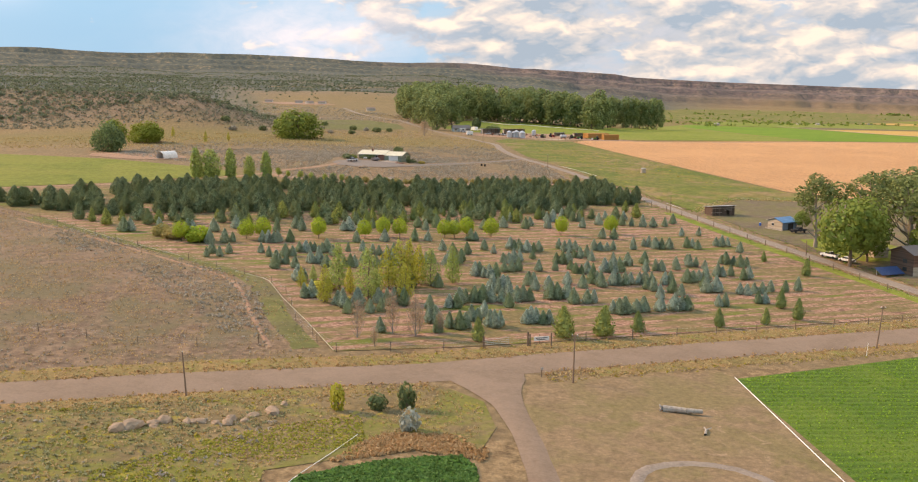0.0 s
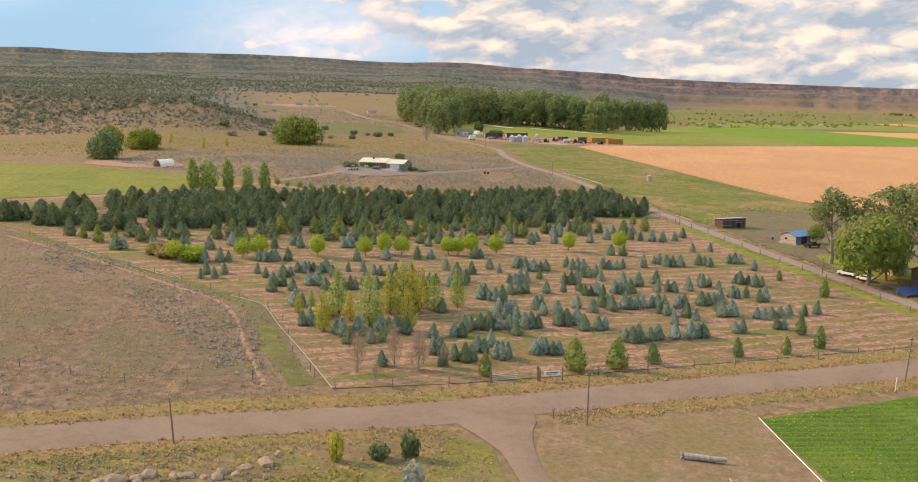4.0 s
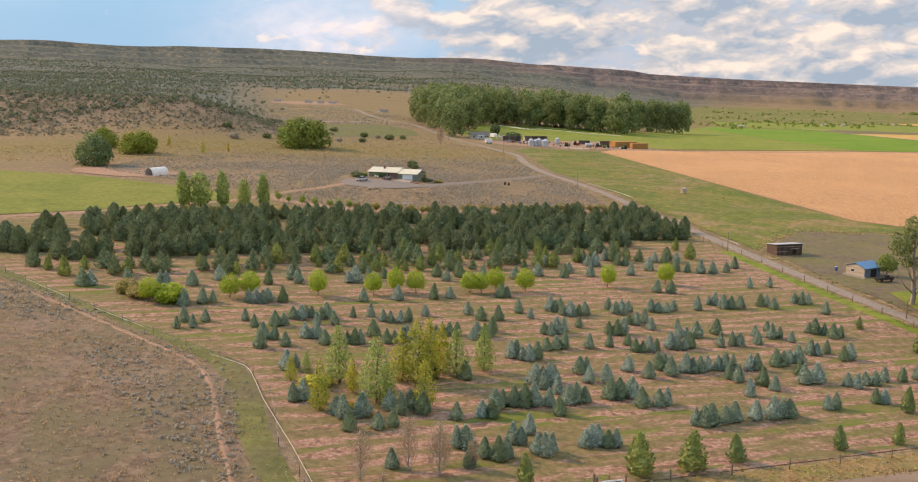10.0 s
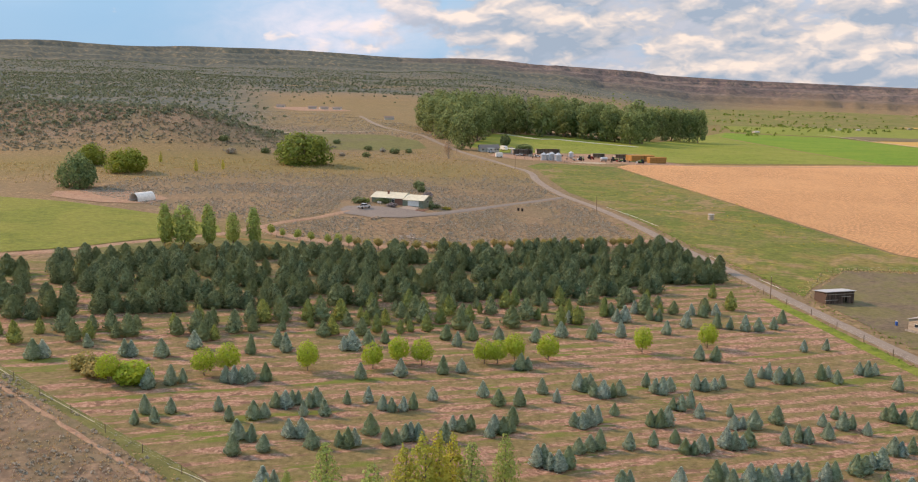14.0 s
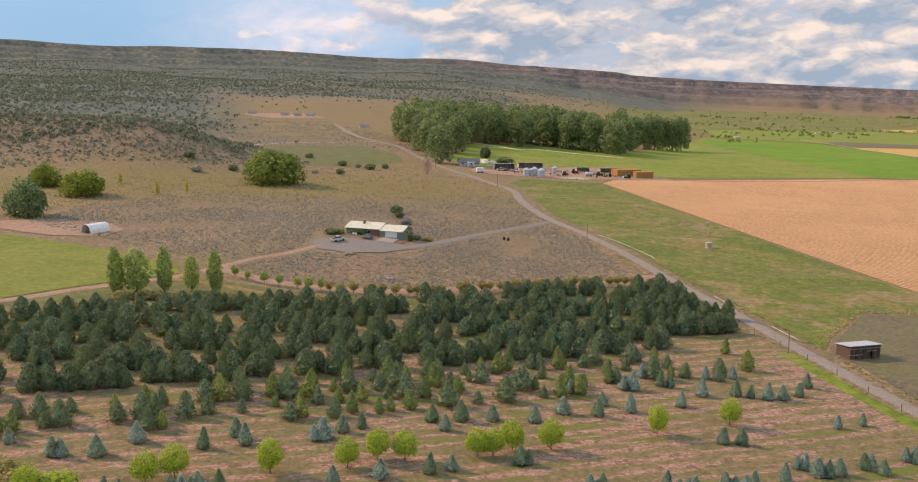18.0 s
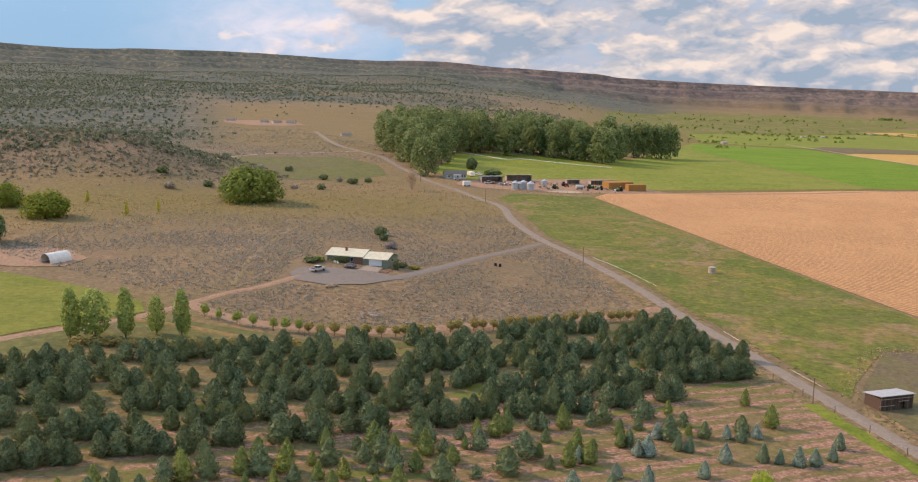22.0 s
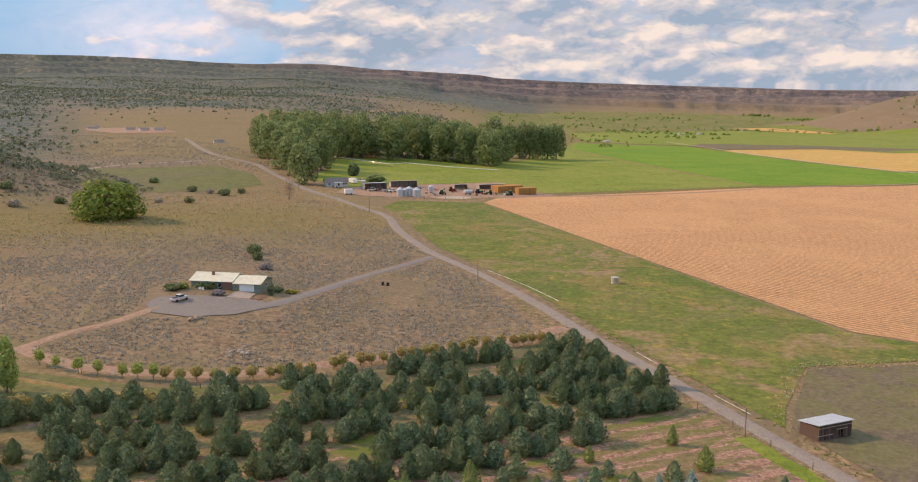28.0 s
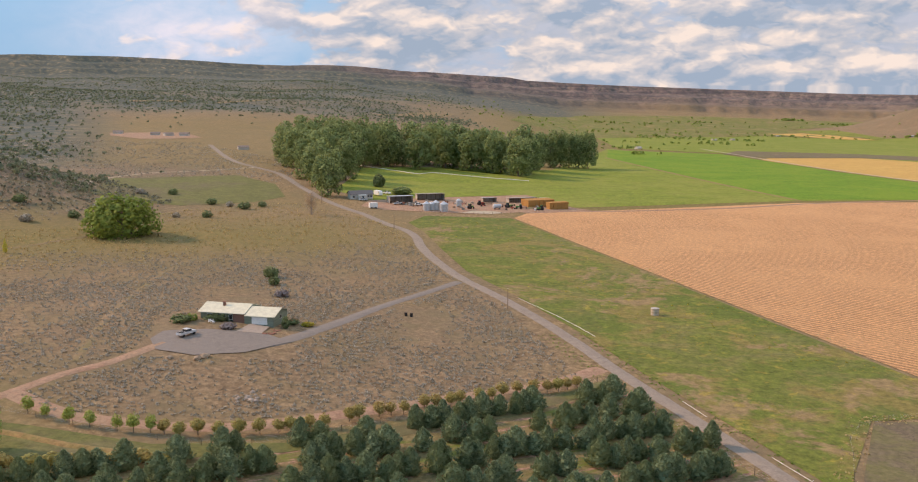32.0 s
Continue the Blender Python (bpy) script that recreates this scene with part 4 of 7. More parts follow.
SPRUCES = [(unit_trunk(i, 0.022, 0.1, 3, 0.1, -0.1), spruce_crown(i, s, 330, M_SPRUCE)) for i, s in enumerate((0.32, 0.35, 0.38, 0.41, 0.34, 0.42))]
PINES = [(unit_trunk(20 + i, 0.028, 0.15, 8, 0.3, 0.5), pine_crown(20 + i, s, 400, M_PINE, 0.03, k)) for i, (s, k) in enumerate(((0.37, 1.2), (0.41, 1.4), (0.35, 1.05), (0.43, 1.5), (0.39, 1.1)))]
YOUNGS = [(unit_trunk(40 + i, 0.025, 0.15, 6, 0.2, 0.5), pine_crown(40 + i, s, 150, m, 0.05, 0.85)) for i, (s, m) in enumerate(((0.30, M_YOUNG), (0.36, M_PINE), (0.26, M_YOUNG), (0.38, M_PINE), (0.33, M_PINE)))]
LIMES = [(unit_trunk(60 + i, 0.03, 0.28, 6, 0.35, 1.0, 0.75), lobed_crown(60 + i, 1800, [((0, 0, 0.57), (0.44, 0.44, 0.40)), ((0.16, 0.05, 0.48), (0.36, 0.36, 0.30)), ((-0.2, -0.05, 0.46), (0.28, 0.3, 0.28))], 0.028, M_LIME)) for i in range(3)]
POPLARS = [(unit_trunk(70 + i, 0.022, 0.12, 10, 0.16, 2.2, 0.92), lobed_crown(70 + i, 1300, [((0, 0, 0.38), (w, w, 0.34)), ((0, 0, 0.62), (w * 0.66, w * 0.66, 0.3)), ((0, 0, 0.84), (w * 0.34, w * 0.34, 0.16)), ((0.03, 0, 0.22), (w * 0.95, w, 0.2))], 0.018, m)) for i, (w, m) in enumerate(((0.20, M_GOLD), (0.25, M_GOLD), (0.28, M_POPLAR), (0.23, M_POPLAR)))]
GREEN_POPLARS = [(unit_trunk(80 + i, 0.022, 0.12, 10, 0.16, 2.2, 0.92), lobed_crown(80 + i, 1600, [((0, 0, 0.5), (w, w, 0.42)), ((0, 0.02, 0.72), (w * 0.66, w * 0.66, 0.27)), ((0.05, 0, 0.3), (w * 0.95, w * 0.9, 0.22))], 0.022, M_POPLAR)) for i, w in enumerate((0.19, 0.25))]
BARES = [(limbs(90 + i, 0.95, 0.016, 0.15, 34, 0.26, 1.9, M_TWIG), lobed_crown(90 + i, 900, [((0, 0, 0.55), (0.19, 0.19, 0.42))], 0.012, M_DRYLEAF, fill=0.1)) for i in range(2)]
ORCHARD = [(LIMES[i][0], lobed_crown(160 + i, 520, [((0, 0, 0.62), (0.36, 0.36, 0.36)), ((0.14, 0.05, 0.5), (0.3, 0.3, 0.24))], 0.045, M_ORCHARD_LEAF, fill=0.25)) for i in range(3)]
RUSTY = [lobed_crown(65 + i, 620, [((0, 0, 0.62), (0.36, 0.36, 0.34)), ((0.12, 0.05, 0.5), (0.3, 0.3, 0.28))], 0.045, M_RUST, fill=0.25) for i in range(2)]
rng = random.Random(11)

SPRUCE_BACK = ((-89.2, 253.8), (-87.7, 254.9), (-73.5, 258.6), (-72.1, 258.5), (-66.5, 259.6), (-62.1, 266.3), (-50.5, 264.9), (-46.3, 271.3), (-44, 267.7), (-32.8, 271.3),
    (-31.2, 272.1), (-28.3, 276.1), (-25, 278.4), (-12.5, 284), (-9.8, 279.7), (-6.8, 285.4), (-0.8, 286.4), (7.2, 286.9), (15.9, 305), (18.1, 305.6), (13.3, 292.6),
    (20.1, 292.3), (22, 298.6), (27.9, 309.4), (29.9, 309.9), (27.2, 295.6), (36.6, 313.4), (38.7, 312.8), (38.4, 300.6), (44.5, 308.3), (50.8, 319.6), (52.1, 309.6),
    (54.8, 321.8), (55.3, 309.2), (58.8, 308.3), (62.2, 309.1), (66.5, 311.8), (70.2, 318), (33.7, 318.9), (48.4, 320.9),)
SPRUCE_MID = ((68, 293.2), (73.7, 295.4), (45.6, 281.6), (42.1, 281.7), (3.3, 266.2), (4.8, 266.5), (-12, 260.2), (-8.4, 262.2), (-19.8, 257.2), (-27.2, 254), (-43.9, 249.2),
    (-50.8, 247.4), (-49.3, 247), (-47.8, 247.3), (-47.1, 248.9), (-58.2, 245.5), (-59.9, 244.1), (-63.1, 241.6), (-82.4, 262.9),)
SPRUCE_ROW_A = ((79, 268.7), (74.6, 277.8), (76.1, 277.2), (78.3, 278.5), (65.2, 273), (67.1, 274.6), (67.7, 271), (55.4, 269), (57.1, 268.5), (59.5, 269.8), (52.5, 271.6),
    (53.9, 271.5), (48.6, 265.6), (37.2, 261.2), (38.8, 260.8), (40.8, 262), (42.6, 263.5), (28.6, 257.5), (29.9, 257), (31.8, 259.3), (27.4, 261.1), (16.6, 253.1),
    (18.2, 252.7), (20, 253.5), (21.7, 254.9), (14, 256.2), (15.1, 255.7), (16.5, 258.7),)
SPRUCE_ROW_B = ((9.3, 248.7), (6.9, 252.8), (2.5, 245.5), (-1.3, 244.7), (-4.1, 248.7), (-13.1, 245), (-21.4, 238.5), (-19.6, 237.9), (-17.8, 238.6), (-16.2, 239.9), (-24.2, 241.6),
    (-27.7, 240.2), (-30.5, 233.8), (-33.7, 237.3), (-32.7, 238.2), (-34, 233.1), (-37, 238.3), (-35.8, 238.5), (-39.3, 236.2), (-37.7, 236.5), (-40.1, 231.3),
    (-41.8, 230.4), (-45.4, 228.8), (-48.2, 232.8), (-55.5, 230.5), (-56.6, 225.8), (-59.3, 229.5), (-59.4, 224.7),)
SPRUCE_ROW_C = ((73.3, 247.1), (75.3, 248.4), (72.1, 249.4), (69.2, 250.6), (70.4, 249.8), (62.9, 242.1), (59.3, 244), (61.2, 244.9), (60, 249.6), (56.2, 245.3), (55, 238.9),
    (49.4, 236.8), (50.8, 236.7), (46.7, 235.4), (48, 245.1), (43.3, 241.7), (35.9, 232), (37.2, 231.4), (38.6, 231.7), (40.2, 233.4), (39.6, 241), (41.1, 241.3),
    (40.4, 247.2), (28.6, 228.2), (29.9, 227.9), (31.5, 229), (33.1, 230.4), (34.5, 245.4), (30.4, 248.9), (31.8, 248.5), (33.8, 250.3), (27.7, 232.5), (25, 239.7),
    (26.4, 239.4), (27.9, 240.6), (23.8, 230.3), (19.6, 228.4), (19.2, 243.7),)
SPRUCE_ROW_D = ((13.2, 226.7), (14.7, 227.5), (11.6, 237), (12.9, 236.4), (14.2, 237.6), (15.5, 239.4), (11.2, 225.2), (6.2, 218.1), (7.5, 217.9), (9, 219.1), (4.3, 219), (5.5, 219.5),
    (0.9, 235.8), (-2, 231.4), (-0.5, 231.1), (0.7, 232.5), (-2.9, 229.4), (-9, 231.4), (-7.6, 231.1), (-6.1, 232), (-10.1, 226.1), (-15.5, 225.9), (-14.2, 225.8),
    (-16.4, 225.4), (-18.9, 223), (-17.6, 223.8), (-22, 227.1), (-26.3, 221.3), (-24.9, 221.1), (-23.8, 222.1), (-30.2, 220.1), (-32.5, 224), (-34.4, 223.6), (-37.2, 217.5),
    (-39.9, 221), (-41.4, 215.4), (-42.2, 221.6),)
SPRUCE_ROW_E = ((69.6, 230.4), (71.1, 231.5), (63.9, 233.5), (65.2, 233.2), (67.6, 234.7), (58, 227.2), (59.6, 227.5), (54.5, 224.1), (56.1, 225.1), (48.5, 220.6), (49.9, 221.1),
    (42.5, 219.6), (43.7, 219.4), (45.4, 220.6), (36.1, 217.1), (37.3, 216.9), (38.8, 217.6), (40.3, 219.3), (32.9, 214.3), (31.1, 217.5), (32.3, 218.4), (28.5, 212.2),
    (25.2, 215.3), (20.5, 208.7), (17.3, 207.3), (16.3, 212.4), (17.6, 213), (8, 204.5), (9.1, 204.5), (10.3, 204.9), (11.3, 206.3), (-3.8, 204.6), (-9.5, 204),
    (-33, 205.4), (-34.3, 204.1),)
SPRUCE_FRONT_A = ((-30.2, 188.9), (-28.9, 189.8), (-21.6, 183), (-22.9, 184.4), (-20.2, 178.4), (-18.9, 184.4), (-16.2, 179.7), (-14.1, 181.1), (-15.3, 187.9), (-13.3, 186.3),
    (-12.1, 188.6), (-10.1, 186.9), (-12.9, 166.3), (-3.9, 205.8), (-1, 187.2), (0.5, 187.2), (1, 190.8), (2.2, 192.9), (-4.9, 185.4), (4, 193.2), (5.6, 193), (7.3, 193.9),
    (9.6, 194.4), (11, 190.4), (12.9, 195.6), (14.3, 196.5), (15.7, 196.8), (11.5, 200.5), (9.2, 202.4), (8.1, 203.8),)
SPRUCE_FRONT_B = ((-4.6, 174.7), (-3.4, 174.9), (-2.7, 168), (-0.7, 171.8), (1.3, 171), (2.3, 172.1), (3.3, 177.6), (4.4, 177.5), (5.7, 181.6), (6.7, 174.3), (7.7, 173.7), (8.6, 175.1),
    (13.7, 178), (14.7, 178.6), (15.9, 180.4), (17, 178.5), (18.2, 178.8), (20, 199.6), (21.5, 199.9), (23.7, 201), (24.8, 196.7), (27.7, 197.6), (29.1, 198.5),
    (31.9, 189.8), (33.2, 189.4), (34.7, 190.3), (37.1, 191.8), (38.7, 192.7), (42.2, 193.9), (45.5, 195.1), (47.2, 196), (48.4, 196.2), (56.1, 200.7), (57.7, 201.6),
    (64.3, 214.3), (65.7, 213.5), (68.1, 215.7), (69.9, 216), (72.4, 218.4), (66, 205.6), (67.5, 205.9), (76, 219), (79.5, 220.7), (56.7, 214.3), (59.3, 215.6),
    (57.1, 219.3), (49.9, 209.5), (48.5, 212), (44.6, 205.4), (44.4, 213.1), (43.1, 214.6),)
LIME_ROW = ((-70.6, 242.7), (-55.4, 249.8), (-51.8, 252.5), (-37.6, 256.4), (-25.6, 260.3), (-20.9, 264.3), (-16.3, 264.5), (-4, 268.3), (-1.3, 268.9), (2.2, 272), (9.3, 273.6),
    (30.4, 284.2), (46.1, 291.4),)
FRONT_PINES = ((20.2, 169.7), (27.5, 172), (34.8, 176), (4.6, 163.7), (51.8, 183.2), (61.9, 186.7), (69.6, 201.8), (70.1, 192.1), (87.6, 238.8), (82.1, 256),)
YELLOW_POPLARS = ((-25.6, 185.9), (-24.6, 198.7), (-17.5, 190.5), (-21.8, 194.3), (-14.6, 201.8), (-12, 201.3), (-10, 202.8), (-8.1, 207.5), (-5.5, 206.2), (-0.7, 209.8), (-9.9, 189),
    (-32.4, 198.1), (-30.6, 202.6), (-16.2, 192.3),)
BARE_TREES = ((-16.5, 161.9), (-10.8, 166), (-6.7, 165.2), (-13.1, 156.5), (-6, 167.9), (-2.3, 167.4),)
BACK_POPLARS = ((-100.1, 364.3), (-95, 366.5), (-87.8, 367.8), (-81.6, 372.1), (-75.1, 371.5),)
YOUNG_ROW = ((-74, 390.4), (-69.6, 387.4), (-64, 384.5), (-59.7, 383.1), (-53.9, 381), (-50.5, 380.4), (-47.1, 380.4), (-44.4, 379.8), (-41.2, 378.5), (-37.7, 379.3), (-33.6, 378.7),
    (-29.6, 379.5), (-25.6, 380.4), (-22, 381.3), (-19.5, 382.1), (-15.8, 383.4), (-12.7, 384.7), (-7.6, 388.4), (-5.6, 389.6), (-1.2, 391.5), (1.5, 392.5), (4.3, 393.5),
    (9.1, 397.1), (11.7, 398.1), (15.3, 399.2), (17.5, 400.7), (22.1, 403.2), (25.4, 404.4), (28, 406.4), (31.9, 408.5), (36.2, 409.7), (39.6, 409.9), (42.5, 411),
    (45, 412.2), (47.9, 414.3),)

pick = lambda kits: kits[rng.randrange(len(kits))]
for row, small, big in ((SPRUCE_BACK, 3.3, 4.6), (SPRUCE_MID, 3.0, 4.2), (SPRUCE_ROW_A, 2.7, 4.0), (SPRUCE_ROW_B, 2.6, 4.0), (SPRUCE_ROW_C, 2.6, 4.0), (SPRUCE_ROW_D, 2.8, 4.2), (SPRUCE_ROW_E, 2.8, 4.2),
                        (SPRUCE_FRONT_A, 3.0, 4.4), (SPRUCE_FRONT_B, 2.8, 4.2)):
    for x, y in row:
        plant("spruce_tree", pick(SPRUCES), x, y, 0.93 * rng.uniform(small, big), "cone-shaped blue-green spruce in the nursery rows", "spruce", "nursery spruces", rng.uniform(0.84, 1.06), rng=rng)
for x, y in LIME_ROW:
    plant("lime_green_tree", pick(LIMES), x, y, rng.uniform(5.2, 6.2), "small round lime-green broadleaf tree", "tree", "row of round nursery trees", 0.82, rng=rng)
for i, (x, y) in enumerate(FRONT_PINES):
    plant("pine_tree", pick(YOUNGS[0:3:2]), x, y, (6.0, 6.0, 4.2, 4.6, 4.0, 3.6, 4.6, 4.8, 4.8, 3.0)[i], "ragged green pine at the nursery edge", "pine", "edge pines", 0.95 if i > 2 else 1.25, rng=rng)
for i, (x, y) in enumerate(YELLOW_POPLARS):
    plant("yellowing_poplar", pick(POPLARS), x, y, (8, 10, 11, 6, 9, 11, 11, 9, 8.5, 8.5, 8, 4.5, 4, 6)[i], "tall narrow poplar turning yellow", "poplar", "yellowing poplars", 1.0, rng=rng)
for i, (x, y) in enumerate(BARE_TREES):
    plant("bare_tree", pick(BARES), x, y, (7.5, 8, 8, 4, 5, 4.5)[i], "thin grey leafless young tree", "tree", "bare young trees", 1.0, rng=rng)
for i, (x, y) in enumerate(BACK_POPLARS):
    plant("poplar_tree", GREEN_POPLARS[i % 2], x, y, (13.5, 13, 13.5, 10.5, 12.5)[i], "upright green poplar at the hay field corner", "poplar", "hay field poplars", 1.25 if i == 1 else 0.9, rng=rng)

# the block of mature pines: rows run with the road, with gaps
ALONG, ACROSS = Vector((math.cos(radians(22.6)), math.sin(radians(22.6)))), Vector((-math.sin(radians(22.6)), math.cos(radians(22.6))))
PINE_BLOCK = ((-150, 297), (-118, 281), (-96, 277), (-60, 293), (-28, 309), (4, 323), (36, 338), (63, 354), (69, 372), (60, 416), (44, 408), (10, 388), (-34, 370), (-70, 357), (-118, 340))
YOUNG_BLOCK = ((-112, 270), (-95, 258), (-60, 272), (-20, 287), (22, 304), (45, 318), (60, 326), (62, 350), (36, 335), (4, 320), (-28, 306), (-60, 290), (-90, 276))
spots = []
for k in range(-3, 8):
    v = 299.5 + k * 11.0
    for i in range(-60, 60):
        if rng.random() < 0.15:
            continue
        q = ALONG * (i * 3.5 + rng.uniform(-1.1, 1.1)) + ACROSS * (v + rng.uniform(-1.6, 1.6))
        if inside(q.x, q.y, PINE_BLOCK):
            spots.append(q)
rng.shuffle(spots)
spots.sort(key=lambda q: q.dot(ACROSS))
for q in spots[:300]:
    plant("pine_tree", pick(PINES), q.x, q.y, rng.uniform(4.5, 6.3), "dense dark green pine in the mature block", "pine", "mature pines", rng.uniform(0.92, 1.15), rng=rng)
spots_young = []
for k in range(-20, 40):
    v = 238 + k * 6.0
    for i in range(-60, 60):
        q = ALONG * (i * 4.2 + rng.uniform(-1.5, 1.5)) + ACROSS * (v + rng.uniform(-1, 1))
        if rng.random() < (0.08 if q.x < -20 else 0.38):
            continue
        if inside(q.x, q.y, YOUNG_BLOCK):
            spots_young.append(q)
for q in spots_young:
    plant("young_pine", pick(YOUNGS), q.x, q.y, rng.uniform(2.8, 5.6), "light green young pine in the nursery", "pine", "young pines", rng.uniform(1.0, 1.35), rng=rng)


def scatter(name, mesh_kits, spots, label, category, material):
    """Many copies of small shapes, joined into one mesh."""
    verts, faces = [], []
    for kit, x, y, s, a in spots:
        v, f = mesh_kits[kit]
        k, c, n, z = len(verts), math.cos(a) * s, math.sin(a) * s, ground(x, y)
        verts += [(x + p[0] * c - p[1] * n, y + p[0] * n + p[1] * c, z + p[2] * s) for p in v]
        faces += [tuple(i + k for i in q) for q in f]
    return tagged(new(name, mesh_of(name, verts, faces, [material])), label, category, kind="stuff")


def clump(seed, count, radii, size, up=0.4):
    r = random.Random(seed)
    verts, faces = [], []
    for _ in range(count):
        d = Vector((r.gauss(0, 1), r.gauss(0, 1), abs(r.gauss(0, 1)) * 0.9)).normalized()
        p = Vector((d.x * radii[0], d.y * radii[1], d.z * radii[2] + up * 0.2)) * r.uniform(0.75, 1.05)
        flake(verts, faces, p, d, size, r)
    return [tuple(v) for v in verts], faces


if len(spots) > 300:
    far_kit = []
    for i in range(3):
        me = PINES[i][1]
        far_kit.append(([tuple(v.co) for v in me.vertices], [tuple(p.vertices) for p in me.polygons]))
    scatter("far_pines", far_kit, [(rng.randrange(3), q.x, q.y, rng.uniform(3.6, 5.0), rng.uniform(0, 6.28)) for q in spots[300:]], "dark green pines at the back of the block", "pines", M_PINE)

# sagebrush, in drifts
HOLLOW = ((-140, 702), (-152, 800), (-84, 845), (-55, 800), (-45, 742), (-60, 716), (-94, 694))
sage_kit = [clump(100 + i, 9, (0.5, 0.46, 0.40), 0.22) for i in range(6)]
sage = []
for poly, count, lo, hi in ((((-21, 152), (-42, 205), (-76, 233), (-150, 300), (-190, 240), (-100, 118), (-60, 132)), 9000, 0.25, 0.6),
                            (((-30, 155), (-44, 206), (-76, 233), (-112, 262), (-104, 240), (-70, 205), (-50, 178), (-38, 158)), 6500, 0.4, 0.95),
                            (((-20, 120), (-60, 116), (-90, 100), (-60, 84), (-30, 96)), 600, 0.4, 1.0),
                            (((-88, 412), (-70, 392), (-30, 388), (10, 402), (50, 424), (42, 500), (20, 600), (-20, 640), (-90, 600), (-160, 560), (-170, 470), (-100, 420)), 52000, 0.35, 1.0),
                            (((-480, 640), (-200, 600), (-110, 640), (-100, 700), (-200, 800), (-480, 860)), 9000, 0.7, 1.5),
                            (((-150, 800), (-60, 800), (-20, 900), (-150, 1100), (-420, 1100)), 12000, 0.6, 1.5)):
    xs, ys = [p[0] for p in poly], [p[1] for p in poly]
    n = 0
    while n < count:
        x, y = rng.uniform(min(xs), max(xs)), rng.uniform(min(ys), max(ys))
        n += 1
        if not inside(x, y, poly) or 1.5 * noise.noise((x * 0.035, y * 0.035, 2)) + 0.55 * rng.uniform(-1, 1) < -0.2 or rng.random() < 1.3 * grassy(x, y) or (y > 690 and inside(x, y, HOLLOW)):
            continue
        sage.append((rng.randrange(6), x, y, rng.uniform(lo, hi), rng.uniform(0, 6.28)))
ROADS = [(smooth_line(FARM_ROAD, 6), 4), (smooth_line(((31, 532), (17, 512), (2, 490), (-12.5, 462), (-24, 443), (-34, 434)), 4), 4),
         (smooth_line(((-55, 437), (-64.5, 423.5), (-74, 415), (-82, 403), (-100, 381)), 4), 3.5), ([Vector((-45 + i * 4, 440 + j * 5, 0)) for i in range(-3, 6) for j in range(-2, 5)], 4)]
clear_of = [(q.x, q.y, w) for line, w in ROADS for q in line]
sage = [s for s in sage if all((s[1] - x) ** 2 + (s[2] - y) ** 2 > w * w for x, y, w in clear_of)]
scatter("sagebrush", sage_kit, sage, "low grey-green sagebrush scattered over dry soil", "sagebrush", M_SAGE)

juniper_kit = [clump(120 + i, 8, (0.44, 0.44, 0.48), 0.30, 1.0) for i in range(5)]
trees = []
for _ in range(60000):
    a, d = radians(rng.uniform(-36, 8)), 620 + 2700 * rng.random() ** 1.15
    x, y = d * math.sin(a), 100 + d * math.cos(a)
    hill = math.exp(-(max(abs(x + 330) - 170, 0) / 60) ** 2 - ((y - 735 + 0.25 * (x + 330)) / 95) ** 2)
    keep = max(step(1130, 1420, d) * (0.8 + 0.9 * noise.noise((x * 0.004, y * 0.004, 1.5))), 0.62 * hill, 0.9 * step(800, 900, d) * (1 - step(-16, -12, math.degrees(a))))
    turn = math.degrees(a) + 3.5 * noise.noise((x * 0.006, y * 0.006, 6.5))
    if d < 1750 and hill < 0.2:
        keep *= 1 - 0.75 * step(-20, -10, turn) * (1 - step(1350, 1750, d))
    keep *= (1 - step(2, 8, turn)) * (0.25 + 0.75 * step(-0.3, 0.2, noise.noise((x * 0.0022, y * 0.0022, 8)) + 0.4 * noise.noise((x * 0.009, y * 0.009, 3))))
    if rng.random() < keep and not (d < 900 and (inside(x, y, HOLLOW) or grassy(x, y) > 0.4)):
        trees.append((rng.randrange(5), x, y, rng.uniform(1.4, 3.6) if d < 850 else rng.uniform(2.0, 4.2), rng.uniform(0, 6.28)))
# the hill's grey shrubs, set thicker to darken it in place of cloud shade
hill_shrubs = []
while len(hill_shrubs) < 9000:
    x, y = rng.uniform(-480, -90), rng.uniform(610, 860)
    if inside(x, y, ((-480, 620), (-260, 610), (-160, 640), (-105, 672), (-100, 705), (-160, 800), (-260, 850), (-480, 860))) and rng.random() > 1.2 * grassy(x, y):
        hill_shrubs.append((rng.randrange(6), x, y, rng.uniform(0.9, 2.4), rng.uniform(0, 6.28)))
scatter("hill_shrubs", sage_kit, hill_shrubs, "grey-brown shrubs covering the purple-brown hill", "shrubs", M_HILLSHRUB)
scatter("juniper_woodland", juniper_kit, trees, "dark green juniper and pinyon dotting the far slopes", "woodland", M_HAZED_JUNIPER)

